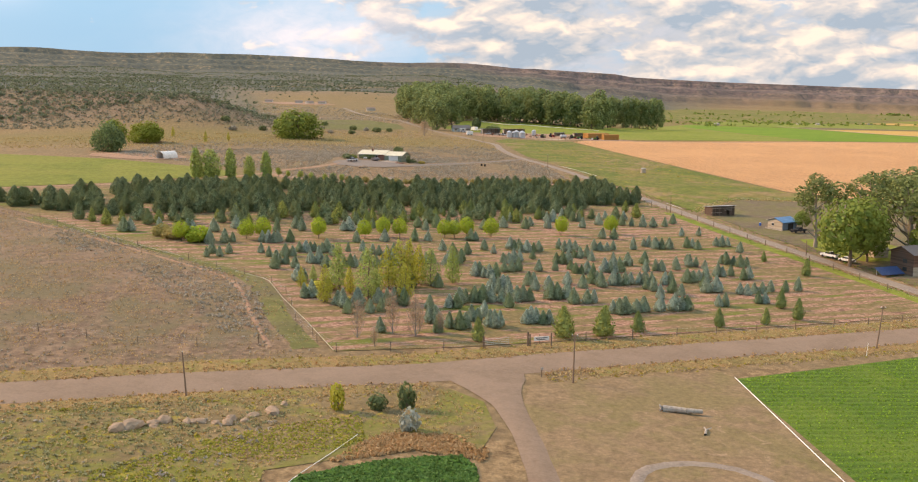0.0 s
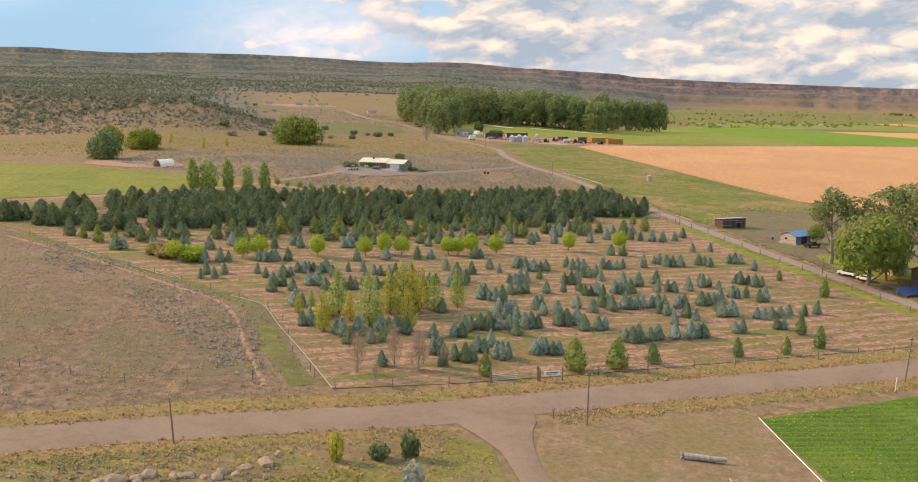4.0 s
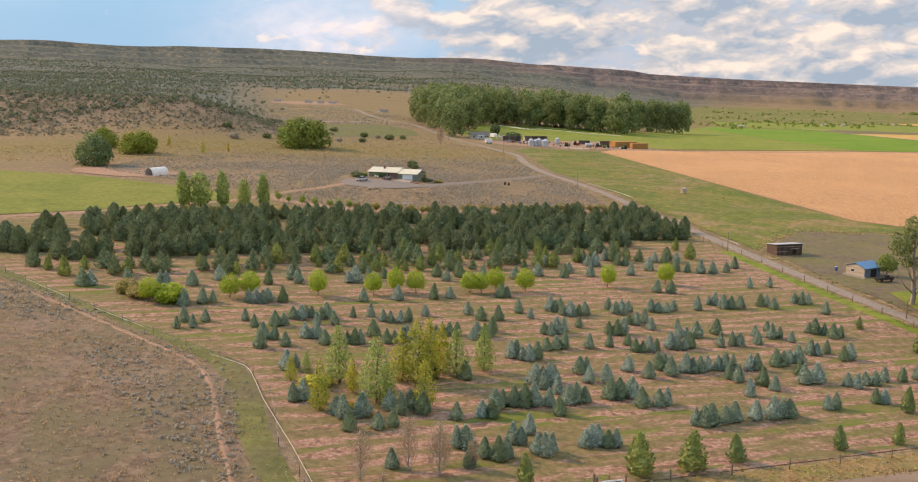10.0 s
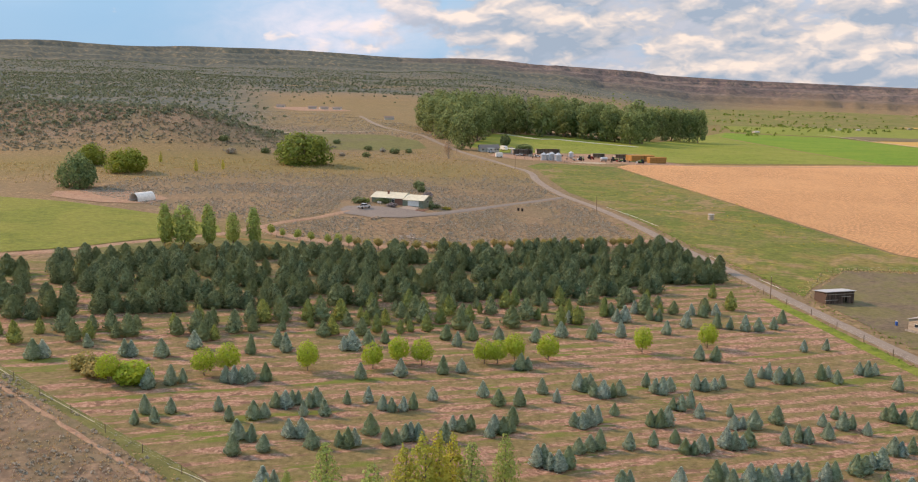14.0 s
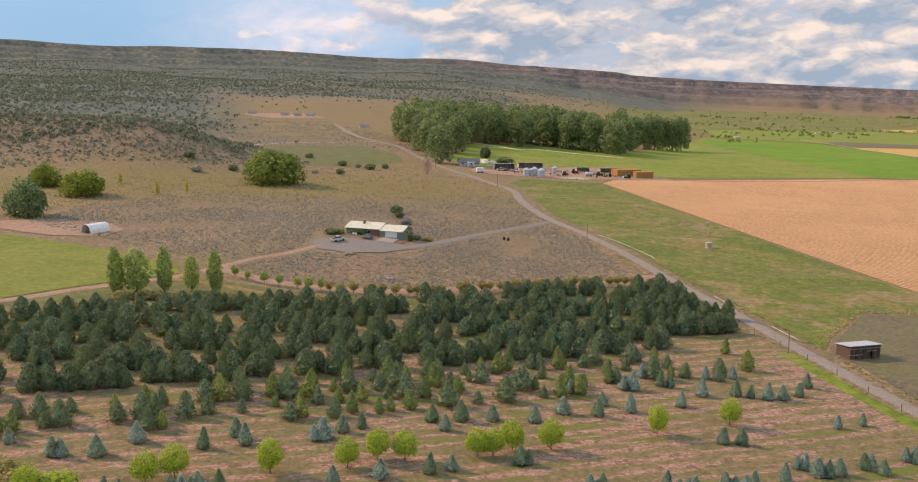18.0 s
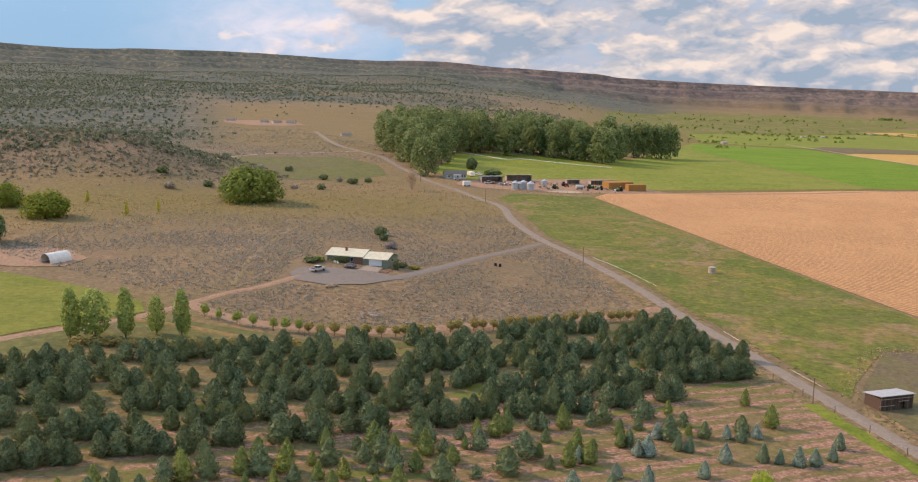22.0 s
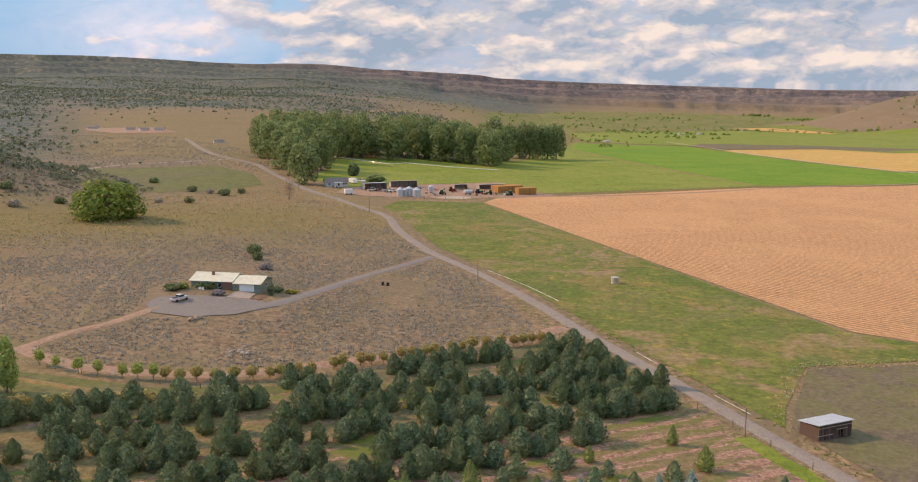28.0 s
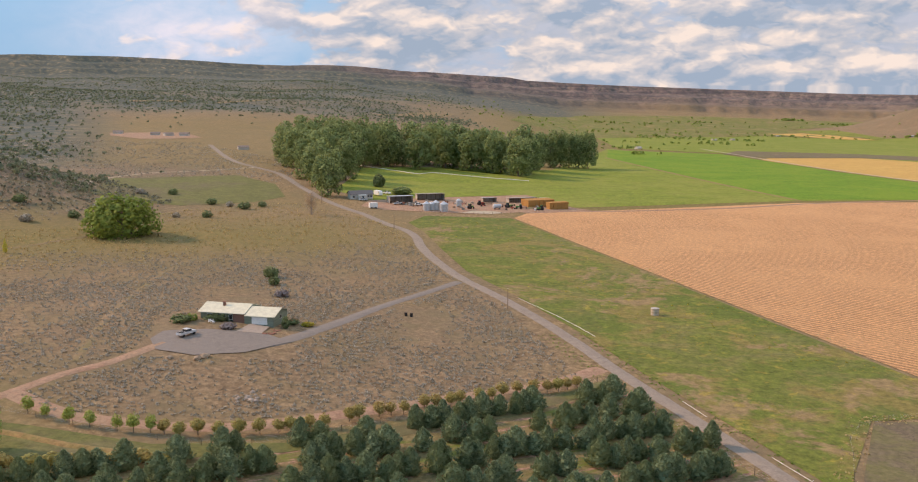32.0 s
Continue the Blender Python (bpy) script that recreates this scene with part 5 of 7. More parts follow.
# ---- buildings and yard things ----
def box_mesh(name, boxes, material, soft=0.02):
    """Boxes (x0, y0, z0, x1, y1, z1) with softened edges, as one mesh."""
    bm = bmesh.new()
    for x0, y0, z0, x1, y1, z1 in boxes:
        m = Matrix.LocRotScale(((x0 + x1) / 2, (y0 + y1) / 2, (z0 + z1) / 2), None, (x1 - x0, y1 - y0, z1 - z0))
        bmesh.ops.create_cube(bm, size=1, matrix=m)
    if soft:
        bmesh.ops.bevel(bm, geom=bm.edges[:], offset=soft, segments=1, affect="EDGES")
    me = bpy.data.meshes.new(name)
    bm.to_mesh(me)
    bm.free()
    me.materials.append(material)
    return me


def outline_mesh(name, outline, x0, x1, material, flat=False):
    """A solid whose outline lies in (y, z), from x0 to x1."""
    n = len(outline)
    verts = [(x0, y, z) for y, z in outline] + [(x1, y, z) for y, z in outline]
    faces = [tuple(range(n - 1, -1, -1)), tuple(range(n, 2 * n))] + [(i, (i + 1) % n, n + (i + 1) % n, n + i) for i in range(n)]
    me = mesh_of(name, verts, faces, [material])
    bm = bmesh.new()
    bm.from_mesh(me)
    bmesh.ops.recalc_face_normals(bm, faces=bm.faces)
    bm.to_mesh(me)
    bm.free()
    return me


def turned_mesh(name, profile, material, sides=20):
    """A body turned round the z axis from (radius, height) pairs."""
    verts, faces, n = [], [], len(profile)
    for r, z in profile:
        verts += [(r * math.cos(2 * math.pi * i / sides), r * math.sin(2 * math.pi * i / sides), z) for i in range(sides)]
    for k in range(n - 1):
        for i in range(sides):
            j = (i + 1) % sides
            faces.append((k * sides + i, k * sides + j, (k + 1) * sides + j, (k + 1) * sides + i))
    faces += [tuple(range(sides - 1, -1, -1)), tuple((n - 1) * sides + i for i in range(sides))]
    return mesh_of(name, verts, faces, [material])


def tube_mesh(name, points, radius, material, sides=6):
    verts, faces = [], []
    for a, b in zip(points, points[1:]):
        stem(verts, faces, a, b, radius, radius, sides)
    return mesh_of(name, verts, faces, [material])


def thing(name, x, y, turn, label, category, group="", lift=0.0, base=None):
    ob = new(name)
    ob.empty_display_size = 0.5
    ob.location = (x, y, (ground(x, y) if base is None else base) + lift)
    ob.rotation_euler = (0, 0, radians(turn))
    return tagged(ob, label, category, group)


def corrugated(name, colour, gap=0.3, rough=0.45, metal=0.2, axis=0):
    m, nt, links, bsdf = nodes_of(name, rough, metal)
    obj = nt.new("ShaderNodeTexCoord").outputs["Object"]
    s = nt.new("ShaderNodeSeparateXYZ")
    links.new(obj, s.inputs[0])
    rib = calc(nt, links, "PINGPONG", s.outputs[axis], gap / 2)
    grime = tex_noise(nt, links, obj, 0.8, 7, 0.7)
    col = ramp(nt, links, grime, ((0.3, tuple(c * 0.72 for c in colour)), (0.65, colour)))
    links.new(col, bsdf.inputs["Base Color"])
    relief(nt, links, bsdf, rib, 0.8, 0.2)
    return m


def boards(name, dark, pale, gap=0.22, axis=0):
    m, nt, links, bsdf = nodes_of(name, 0.9)
    obj = nt.new("ShaderNodeTexCoord").outputs["Object"]
    s = nt.new("ShaderNodeSeparateXYZ")
    links.new(obj, s.inputs[0])
    line = calc(nt, links, "SNAP", s.outputs[axis], gap)
    w = nt.new("ShaderNodeTexWhiteNoise")
    w.noise_dimensions = "1D"
    links.new(line, w.inputs["W"])
    grain = tex_noise(nt, links, obj, 7, 5, 0.7)
    col = ramp(nt, links, calc(nt, links, "ADD", calc(nt, links, "MULTIPLY", w.outputs[0], 0.6), calc(nt, links, "MULTIPLY", grain, 0.4)), ((0.2, dark), (0.8, pale)))
    links.new(col, bsdf.inputs["Base Color"])
    relief(nt, links, bsdf, calc(nt, links, "PINGPONG", s.outputs[axis], gap / 2), 0.6, 0.1)
    return m


M_CREAM = corrugated("cream_metal_roof", (0.66, 0.62, 0.47), 0.5, 0.5, 0.0)
M_SILVER = corrugated("galvanised_sheet", (0.52, 0.55, 0.58), 0.3, 0.4, 0.35)
M_RUSTY = corrugated("weathered_sheet", (0.44, 0.40, 0.36), 0.3, 0.6, 0.1)
M_WHITE_SHEET = corrugated("white_sheet", (0.78, 0.77, 0.74), 0.25, 0.5, 0.0, 1)
M_BLUE_ROOF = corrugated("blue_metal_roof", (0.05, 0.22, 0.42), 0.3, 0.4, 0.1)
M_BLUE_WALL = corrugated("blue_metal_wall", (0.14, 0.20, 0.27), 0.3, 0.5, 0.1)
M_SIDING = boards("green_grey_siding", (0.15, 0.185, 0.14), (0.22, 0.255, 0.195), 0.2, 2)
M_OLDWOOD = boards("old_dark_boards", (0.045, 0.03, 0.024), (0.16, 0.105, 0.08), 0.2)
M_POST = plain("weathered_post", (0.21, 0.15, 0.11), 0.9, scale=4, bump=0.5)
M_POLE = plain("pole_wood", (0.27, 0.18, 0.13), 0.9, scale=3, bump=0.4)
M_LOG = plain("bleached_log", (0.46, 0.40, 0.34), 0.9, scale=2, bump=0.7, wear=0.5)
M_BRICK = plain("red_brick", (0.30, 0.14, 0.10), 0.9, scale=5)
M_TAN_WALL = boards("tan_boards", (0.34, 0.27, 0.20), (0.47, 0.39, 0.30), 0.25, 2)
M_BROWN_WALL = boards("brown_boards", (0.13, 0.07, 0.05), (0.22, 0.12, 0.085), 0.25, 2)
M_STUCCO = plain("pale_stucco", (0.60, 0.55, 0.49), 0.9, scale=1)
M_ROOF_BROWN = plain("brown_shingles", (0.24, 0.19, 0.17), 0.9, scale=5)
M_WHITE = plain("white_paint", (0.76, 0.75, 0.72), 0.55, scale=2, wear=0.15)
M_OLD_PIPE = plain("yellowed_pipe", (0.60, 0.55, 0.38), 0.6, scale=1.5, wear=0.3)
M_PIPE = plain("white_pipe", (0.80, 0.79, 0.74), 0.5, scale=1.5, wear=0.2)
M_CONCRETE = plain("pale_concrete", (0.36, 0.29, 0.24), 0.9, scale=1)
M_STONE = plain("tan_rock", (0.40, 0.285, 0.20), 0.9, scale=1.5, wear=0.4, bump=0.6)
M_HAY = plain("stacked_hay", (0.47, 0.235, 0.075), 0.95, scale=2, wear=0.35, bump=0.8)
M_DARK = plain("dark_void", (0.03, 0.028, 0.026), 0.9)
M_RUBBER = plain("tyre_rubber", (0.03, 0.03, 0.03), 0.9)
M_GLASS, _nt, _links, _bsdf = nodes_of("window_glass", 0.08)
_bsdf.inputs["Base Color"].default_value = (0.03, 0.04, 0.05, 1)
_bsdf.inputs["Specular IOR Level"].default_value = 0.6
M_CHROME = plain("bright_metal", (0.6, 0.6, 0.6), 0.3, 0.8, 0.1)
PAINTS = {k: plain("car_paint_" + k, c, 0.35, 0.1, 0.08, 1, 0.0) for k, c in (("white", (0.75, 0.75, 0.74)), ("silver", (0.5, 0.52, 0.54)), ("black", (0.035, 0.035, 0.04)), ("green", (0.06, 0.22, 0.05)), ("red", (0.35, 0.05, 0.03)))}

# the ranch house with its garage
HOUSE_Z = ground(-36, 457)
house = thing("ranch_house", -49.3, 461.0, -18.3, "low green-grey ranch house with cream metal roofs and garage", "house", base=HOUSE_Z)
EAVE = 2.75
part("wall", outline_mesh("wall", ((0, -0.8), (0, EAVE), (5.2, EAVE + 1.5), (10.4, EAVE), (10.4, -0.8)), 0, 13.4, M_SIDING), house)
part("garage_wall", outline_mesh("garage_wall", ((-0.6, -0.8), (-0.6, EAVE - 0.35), (4.4, EAVE + 1.05), (9.4, EAVE - 0.35), (9.4, -0.8)), 13.41, 22, M_SIDING), house)


def gable_roof(name, x0, x1, y0, y1, eave, rise, over, material, parent, thick=0.16):
    mid = (y0 + y1) / 2
    k = rise / (mid - y0)
    lo, hi = eave - over * k, eave + rise
    pts = ((y0 - over, lo), (mid, hi), (y1 + over, lo), (y1 + over, lo + thick), (mid, hi + thick * 1.1), (y0 - over, lo + thick))
    return part(name, outline_mesh(name, pts, x0 - over, x1 + over, material), parent)


gable_roof("roof", 0, 12.9, 0, 10.4, EAVE + 0.03, 1.5, 0.6, M_CREAM, house)
gable_roof("garage_roof", 14.1, 22, -0.6, 9.4, EAVE - 0.32, 1.4, 0.55, M_CREAM, house)
part("brick_front", box_mesh("brick_front", [(9.8, -0.12, -0.5, 13.3, -0.003, 2.55)], M_BRICK), house)
part("garage_door", box_mesh("garage_door", [(15.6, -0.72, 0.05, 20.2, -0.605, 2.15)] + [(15.65, -0.75, 0.12 + i * 0.52, 20.15, -0.7, 0.54 + i * 0.52) for i in range(4)], M_WHITE), house, "white panelled garage door")
part("chimney", box_mesh("chimney", [(5.3, 3.2, EAVE + 0.7, 6.0, 3.9, EAVE + 2.3), (5.22, 3.12, EAVE + 2.2, 6.08, 3.98, EAVE + 2.38)], M_BRICK), house, "brown brick chimney")
for x, w in ((2.0, 1.6), (5.4, 2.2), (8.6, 0.95)):
    win = part("window", box_mesh("window", [(x, -0.05, 0.9, x + w, -0.004, 2.2)], M_GLASS), house)
    part("frame", box_mesh("frame", [(x - 0.08, -0.08, 0.82, x + w + 0.08, -0.006, 0.9), (x - 0.08, -0.08, 2.2, x + w + 0.08, -0.006, 2.28), (x - 0.08, -0.08, 0.9, x, -0.006, 2.2), (x + w, -0.08, 0.9, x + w + 0.08, -0.006, 2.2)], M_WHITE, 0), win)
side = part("window", box_mesh("window", [(22.004, 4.0, 1.0, 22.05, 5.0, 2.0)], M_GLASS), house)
part("frame", box_mesh("frame", [(22.006, 3.92, 0.92, 22.08, 5.08, 1.0), (22.006, 3.92, 2.0, 22.08, 5.08, 2.08)], M_WHITE, 0), side)
part("porch_door", box_mesh("porch_door", [(8.9, -0.06, 0.0, 9.7, -0.004, 2.05)], M_DARK), house)
field("garage_apron", ((-35.2, 455.6), (-29.6, 453.8), (-31.2, 446.5), (-38, 447.5)), M_CONCRETE, "pale concrete apron before the garage", "paving", 0.24)


def rocks(name, spots, material, label, lo, hi):
    r = random.Random(5)
    for i, (x, y) in enumerate(spots):
        bm = bmesh.new()
        bmesh.ops.create_icosphere(bm, subdivisions=2, radius=1)
        k = r.uniform(0, 50)
        for v in bm.verts:
            v.co *= 1 + 0.35 * noise.noise(v.co * 1.3 + Vector((k, 0, 0)))
            v.co.z = max(v.co.z, -0.35)
        me = bpy.data.meshes.new(name)
        bm.to_mesh(me)
        bm.free()
        me.materials.append(material)
        ob = tagged(new(name, me), label, "rock", "scattered rocks")
        s = r.uniform(lo, hi)
        ob.scale, ob.rotation_euler = (s * r.uniform(0.9, 1.6), s, s * r.uniform(0.5, 0.8)), (0, 0, r.uniform(0, 6))
        ob.location = (x + r.uniform(-0.5, 0.5), y + r.uniform(-0.9, 0.9), ground(x, y) + 0.16 * s)


rocks("boulder", ((-41.9, 114.9), (-40, 115.5), (-38.2, 116), (-36.3, 116.9), (-34.2, 117.6), (-32.4, 118.4), (-30.2, 118.9), (-28.3, 119.6), (-27, 120.3), (-25.6, 120.8), (-23.6, 123), (-22.3, 125.6), (-29, 118), (-33.2, 117), (-37.2, 115.6)),
      M_STONE, "pale tan boulder on the weedy bank", 0.5, 1.15)
rocks("boulder", ((-45.2, 426), (-43.2, 427), (-52, 425.4)), M_STONE, "pale boulder beside the asphalt drive", 0.6, 1.0)
r5 = random.Random(8)
rocks("garden_rock", [(-30.0 + r5.uniform(-1, 1) + i * 0.25, 446.0 + r5.uniform(-1.4, 1.4) + i * 0.3) for i in range(16)], M_BRICK, "reddish rock in the bed beside the garage", 0.25, 0.5)
rocks("field_stone", [(-30.5 + r5.gauss(0, 1.8), 401 + r5.gauss(0, 1.3)) for i in range(14)], M_CONCRETE, "pale stone in a pile among sagebrush", 0.3, 0.7)


def bush(name, x, y, wide, tall, material, label, seed, count=260, size=0.09, deep=None):
    base = thing(name, x, y, 0, label, "bush")
    lobes = [((0, 0, 0.45), (0.5, 0.5, 0.5)), ((0.2, 0.1, 0.35), (0.35, 0.35, 0.38)), ((-0.22, -0.08, 0.38), (0.32, 0.34, 0.4))]
    ob = part("crown", lobed_crown(seed, count, lobes, size, material), base)
    ob.scale = (wide, deep or wide, tall)
    v, f = [], []
    for i in range(5):
        stem(v, f, (0.02 * i, 0, -0.1), (0.12 * math.cos(i * 1.3) * wide, 0.12 * math.sin(i * 1.3) * wide, 0.5 * tall), 0.06 * tall ** 0.5, 0.02)
    part("stems", mesh_of("stems", v, f, [M_BARK]), base)
    return base


M_LAVENDER = leaf("grey_shrub_leaves", (0.19, 0.17, 0.17), (0.34, 0.30, 0.31))
M_EVERGREEN = leaf("evergreen_shrub_leaves", (0.10, 0.14, 0.065), (0.22, 0.275, 0.125))
bush("garden_shrub", -40.5, 450.0, 4.2, 1.9, M_LAVENDER, "grey-mauve garden shrub beside the apron", 201)
bush("garden_shrub", -44.5, 458.0, 6.5, 2.4, M_EVERGREEN, "green shrubbery under the house windows", 202, deep=2.5)
bush("garden_shrub", -54.0, 456.0, 5.0, 2.6, M_EVERGREEN, "olive shrub at the house corner", 203)
bush("garden_shrub", -51.5, 458.3, 3.4, 2.2, M_SHADE, "olive shrub at the house corner", 204)
bush("columnar_evergreen", -25.4, 453.5, 1.9, 4.0, M_EVERGREEN, "upright evergreen beside the garage", 205)
bush("garden_shrub", -23.6, 458.5, 3.2, 1.7, M_EVERGREEN, "low shrub beside the garage", 206)
bush("garden_shrub", -19.5, 458, 3.6, 1.3, M_RABBIT, "yellow-green shrub beside the drive", 207)
bush("juniper_bush", -35.5, 530, 5.2, 4.2, M_EVERGREEN, "dark juniper behind the house", 208)
bush("juniper_bush", -33.5, 517, 3.6, 3.2, M_EVERGREEN, "dark juniper behind the house", 209)
bush("dry_bush", -29.5, 498, 4.4, 2.6, M_LAVENDER, "grey leafless bush behind the house", 210)
for i, (x, y) in enumerate(((-46.2, 455.2), (-45.0, 454.8), (-45.6, 456.0))):
    chair = thing("garden_chair", x, y, 40 * i, "pale metal garden chair on the patio", "chair", "patio chairs", 0.16)
    part("seat", box_mesh("seat", [(-0.3, -0.3, 0.42, 0.3, 0.3, 0.48)], M_WHITE), chair)
    part("backrest", box_mesh("backrest", [(-0.3, 0.26, 0.48, 0.3, 0.32, 1.0)], M_WHITE), chair)
    for a in (-0.26, 0.26):
        for b in (-0.26, 0.26):
            part("leg", box_mesh("leg", [(a - 0.03, b - 0.03, 0, a + 0.03, b + 0.03, 0.42)], M_WHITE, 0), chair)


def vehicle(name, x, y, turn, paint, label, kind="pickup", lift=0.22, group=""):
    """A road vehicle, nose to +x."""
    car = thing(name, x, y, turn, label, kind if kind != "pickup" else "pickup truck", group, lift)
    p = PAINTS[paint]
    if kind == "van":
        outline = ((-3.2, 0.5), (-3.2, 2.9), (-3.0, 3.05), (2.4, 3.05), (3.0, 2.4), (3.2, 1.3), (3.2, 0.5))
        cab = ((2.35, 1.7), (2.45, 2.75), (2.75, 2.45), (3.1, 1.7))
    elif kind == "car":
        outline = ((-2.2, 0.4), (-2.25, 0.9), (-1.9, 1.0), (-1.2, 1.05), (1.0, 1.0), (2.1, 0.85), (2.25, 0.4))
        cab = ((-1.5, 1.03), (-0.9, 1.48), (0.4, 1.48), (1.1, 1.01))
    else:
        outline = ((-2.8, 0.55), (-2.8, 1.15), (-0.6, 1.18), (1.2, 1.18), (2.6, 1.08), (2.8, 0.9), (2.8, 0.5))
        cab = ((-0.62, 1.16), (-0.55, 1.78), (0.75, 1.8), (1.35, 1.17))

    def prism(label_name, pts, wide, material):
        n = len(pts)
        v = [(a, -wide, z) for a, z in pts] + [(a, wide, z) for a, z in pts]
        f = [tuple(range(n)), tuple(range(2 * n - 1, n - 1, -1))] + [((i + 1) % n, i, n + i, n + (i + 1) % n) for i in range(n)]
        me = mesh_of(label_name, v, f, [material])
        bm = bmesh.new()
        bm.from_mesh(me)
        bmesh.ops.recalc_face_normals(bm, faces=bm.faces)
        bmesh.ops.bevel(bm, geom=bm.edges[:], offset=0.05, segments=2, affect="EDGES")
        bm.to_mesh(me)
        bm.free()
        return me

    part("body", prism("body", outline, 0.95 if kind != "van" else 1.15, p), car)
    part("cabin_glass", prism("cabin_glass", cab, 0.84 if kind != "van" else 1.17, M_GLASS), car)
    if kind != "van":
        part("cabin_roof", box_mesh("cabin_roof", [(cab[1][0] - 0.05, -0.82, cab[1][1] - 0.06, cab[2][0] + 0.05, 0.82, cab[1][1] + 0.05)], p, 0.04), car)
    if kind == "pickup":
        part("bed", box_mesh("bed", [(-2.65, -0.75, 1.14, -0.75, 0.75, 1.19)], M_DARK), car, "dark open load bed")
        part("bumper", box_mesh("bumper", [(2.74, -0.9, 0.5, 2.9, 0.9, 0.72)], M_CHROME), car)
    wheel = turned_mesh("tyre", ((0.24, -0.12), (0.36, -0.11), (0.38, -0.06), (0.38, 0.06), (0.36, 0.11), (0.24, 0.12)), M_RUBBER, 14)
    rim = turned_mesh("rim", ((0.05, -0.1), (0.23, -0.1), (0.23, 0.1), (0.05, 0.1)), M_CHROME, 12)
    for a in (1.85 if kind != "car" else 1.4, -1.75 if kind != "car" else -1.35):
        for b in (-0.86, 0.86):
            w = part("wheel", wheel, car, m=Matrix.Translation((a, b, 0.38)) @ Matrix.Rotation(radians(90), 4, "X"))
            part("rim", rim, w)
    for b in (-0.7, 0.7):
        x1 = outline[-1][0]
        part("headlight", box_mesh("headlight", [(x1 - 0.05, b - 0.14, 0.72, x1 + 0.02, b + 0.14, 0.9)], M_WHITE, 0), car)
    return car


vehicle("pickup_truck", -50.2, 442.6, 52, "silver", "silver pickup truck with a dark bed parked on asphalt")
vehicle("pickup_truck", 103.4, 265.6, 118, "white", "white pickup truck parked beside the lane")
vehicle("parked_car", 105.9, 260.0, 120, "white", "white car parked beside the lane", "car")
vehicle("dark_utility_truck", 109.0, 309.5, 25, "black", "black utility truck parked by the blue-roofed shed")

# the old open shed beside the lane
shed = thing("wooden_shed", 89.3, 342.4, 17, "old dark board shed under a pale metal lean-to roof", "shed", base=ground(94, 346))
shed.scale = (0.74, 0.9, 1.12)
for i in range(24):
    x = 0.15 + i * 0.5
    part("board", box_mesh("board", [(x, -0.06, 0.0 if not 14 < i < 18 else 1.9, x + 0.46, 0.02, 3.05 + 0.05 * (i % 3))], M_OLDWOOD, 0), shed)
part("side_wall", box_mesh("side_wall", [(0, 0.05, 0, 0.12, 5.6, 2.6)], M_OLDWOOD), shed)
part("side_wall", box_mesh("side_wall", [(11.98, 0.05, 0, 12.1, 5.6, 2.6)], M_OLDWOOD), shed)
part("back_wall", box_mesh("back_wall", [(0.13, 5.5, 0, 11.97, 5.62, 2.45)], M_OLDWOOD), shed)
part("roof", outline_mesh("roof", ((-0.7, 3.12), (6.0, 2.55), (6.0, 2.68), (-0.7, 3.26)), -0.5, 12.6, M_SILVER), shed, "pale galvanised sheet roof")
for x in (0.06, 4.0, 8.0, 12.04):
    part("post", box_mesh("post", [(x - 0.09, -0.25, 0, x + 0.09, -0.07, 3.1)], M_POST), shed)
for z, x0, x1 in ((1.0, -0.5, 5.2), (2.4, 0.0, 12.0), (1.75, 6.5, 10.5)):
    part("rail", box_mesh("rail", [(x0, -0.34, z, x1, -0.26, z + 0.14)], M_LOG), shed)

# the small shed with the blue roof
blue = thing("blue_roofed_shed", 101.9, 318.6, 33, "tan gabled shed with blue metal side and roof slope", "shed", base=ground(104, 316))
part("wall", outline_mesh("wall", ((0, -0.5), (0, 2.9), (-2.9, 3.75), (-6.0, 2.6), (-6.0, -0.5)), 0, 7, M_TAN_WALL), blue)
part("side_cladding", box_mesh("side_cladding", [(0, -6.08, -0.4, 7, -6.005, 2.55)], M_BLUE_WALL), blue, "dark blue metal side wall")
part("roof", outline_mesh("roof", ((0.4, 2.82), (-2.88, 3.78), (-2.88, 3.92), (0.4, 2.96)), -0.4, 7.4, M_RUSTY), blue, "weathered grey roof slope")
part("blue_roof", outline_mesh("blue_roof", ((-2.9, 3.78), (-6.5, 2.44), (-6.5, 2.58), (-2.9, 3.93)), -0.4, 7.4, M_BLUE_ROOF), blue, "blue metal roof slope")
window_of = part("window", box_mesh("window", [(-0.05, -2.6, 1.2, -0.004, -1.7, 2.0)], M_GLASS), blue)
part("frame", box_mesh("frame", [(-0.08, -2.7, 1.1, -0.006, -1.6, 1.2), (-0.08, -2.7, 2.0, -0.006, -1.6, 2.1)], M_WHITE, 0), window_of)
part("door", box_mesh("door", [(2.6, -6.14, -0.1, 5.2, -6.085, 2.1)], M_DARK), blue)
drum = thing("plastic_drum", 100.6, 322.5, 0, "blue plastic drum standing on bare earth", "drum")
part("shell", turned_mesh("shell", ((0.28, 0), (0.36, 0.1), (0.38, 0.6), (0.36, 1.05), (0.28, 1.15)), plain("blue_plastic", (0.03, 0.12, 0.4), 0.4)), drum)
part("lid", turned_mesh("lid", ((0.3, 1.15), (0.3, 1.22), (0.1, 1.24)), M_WHITE), drum)
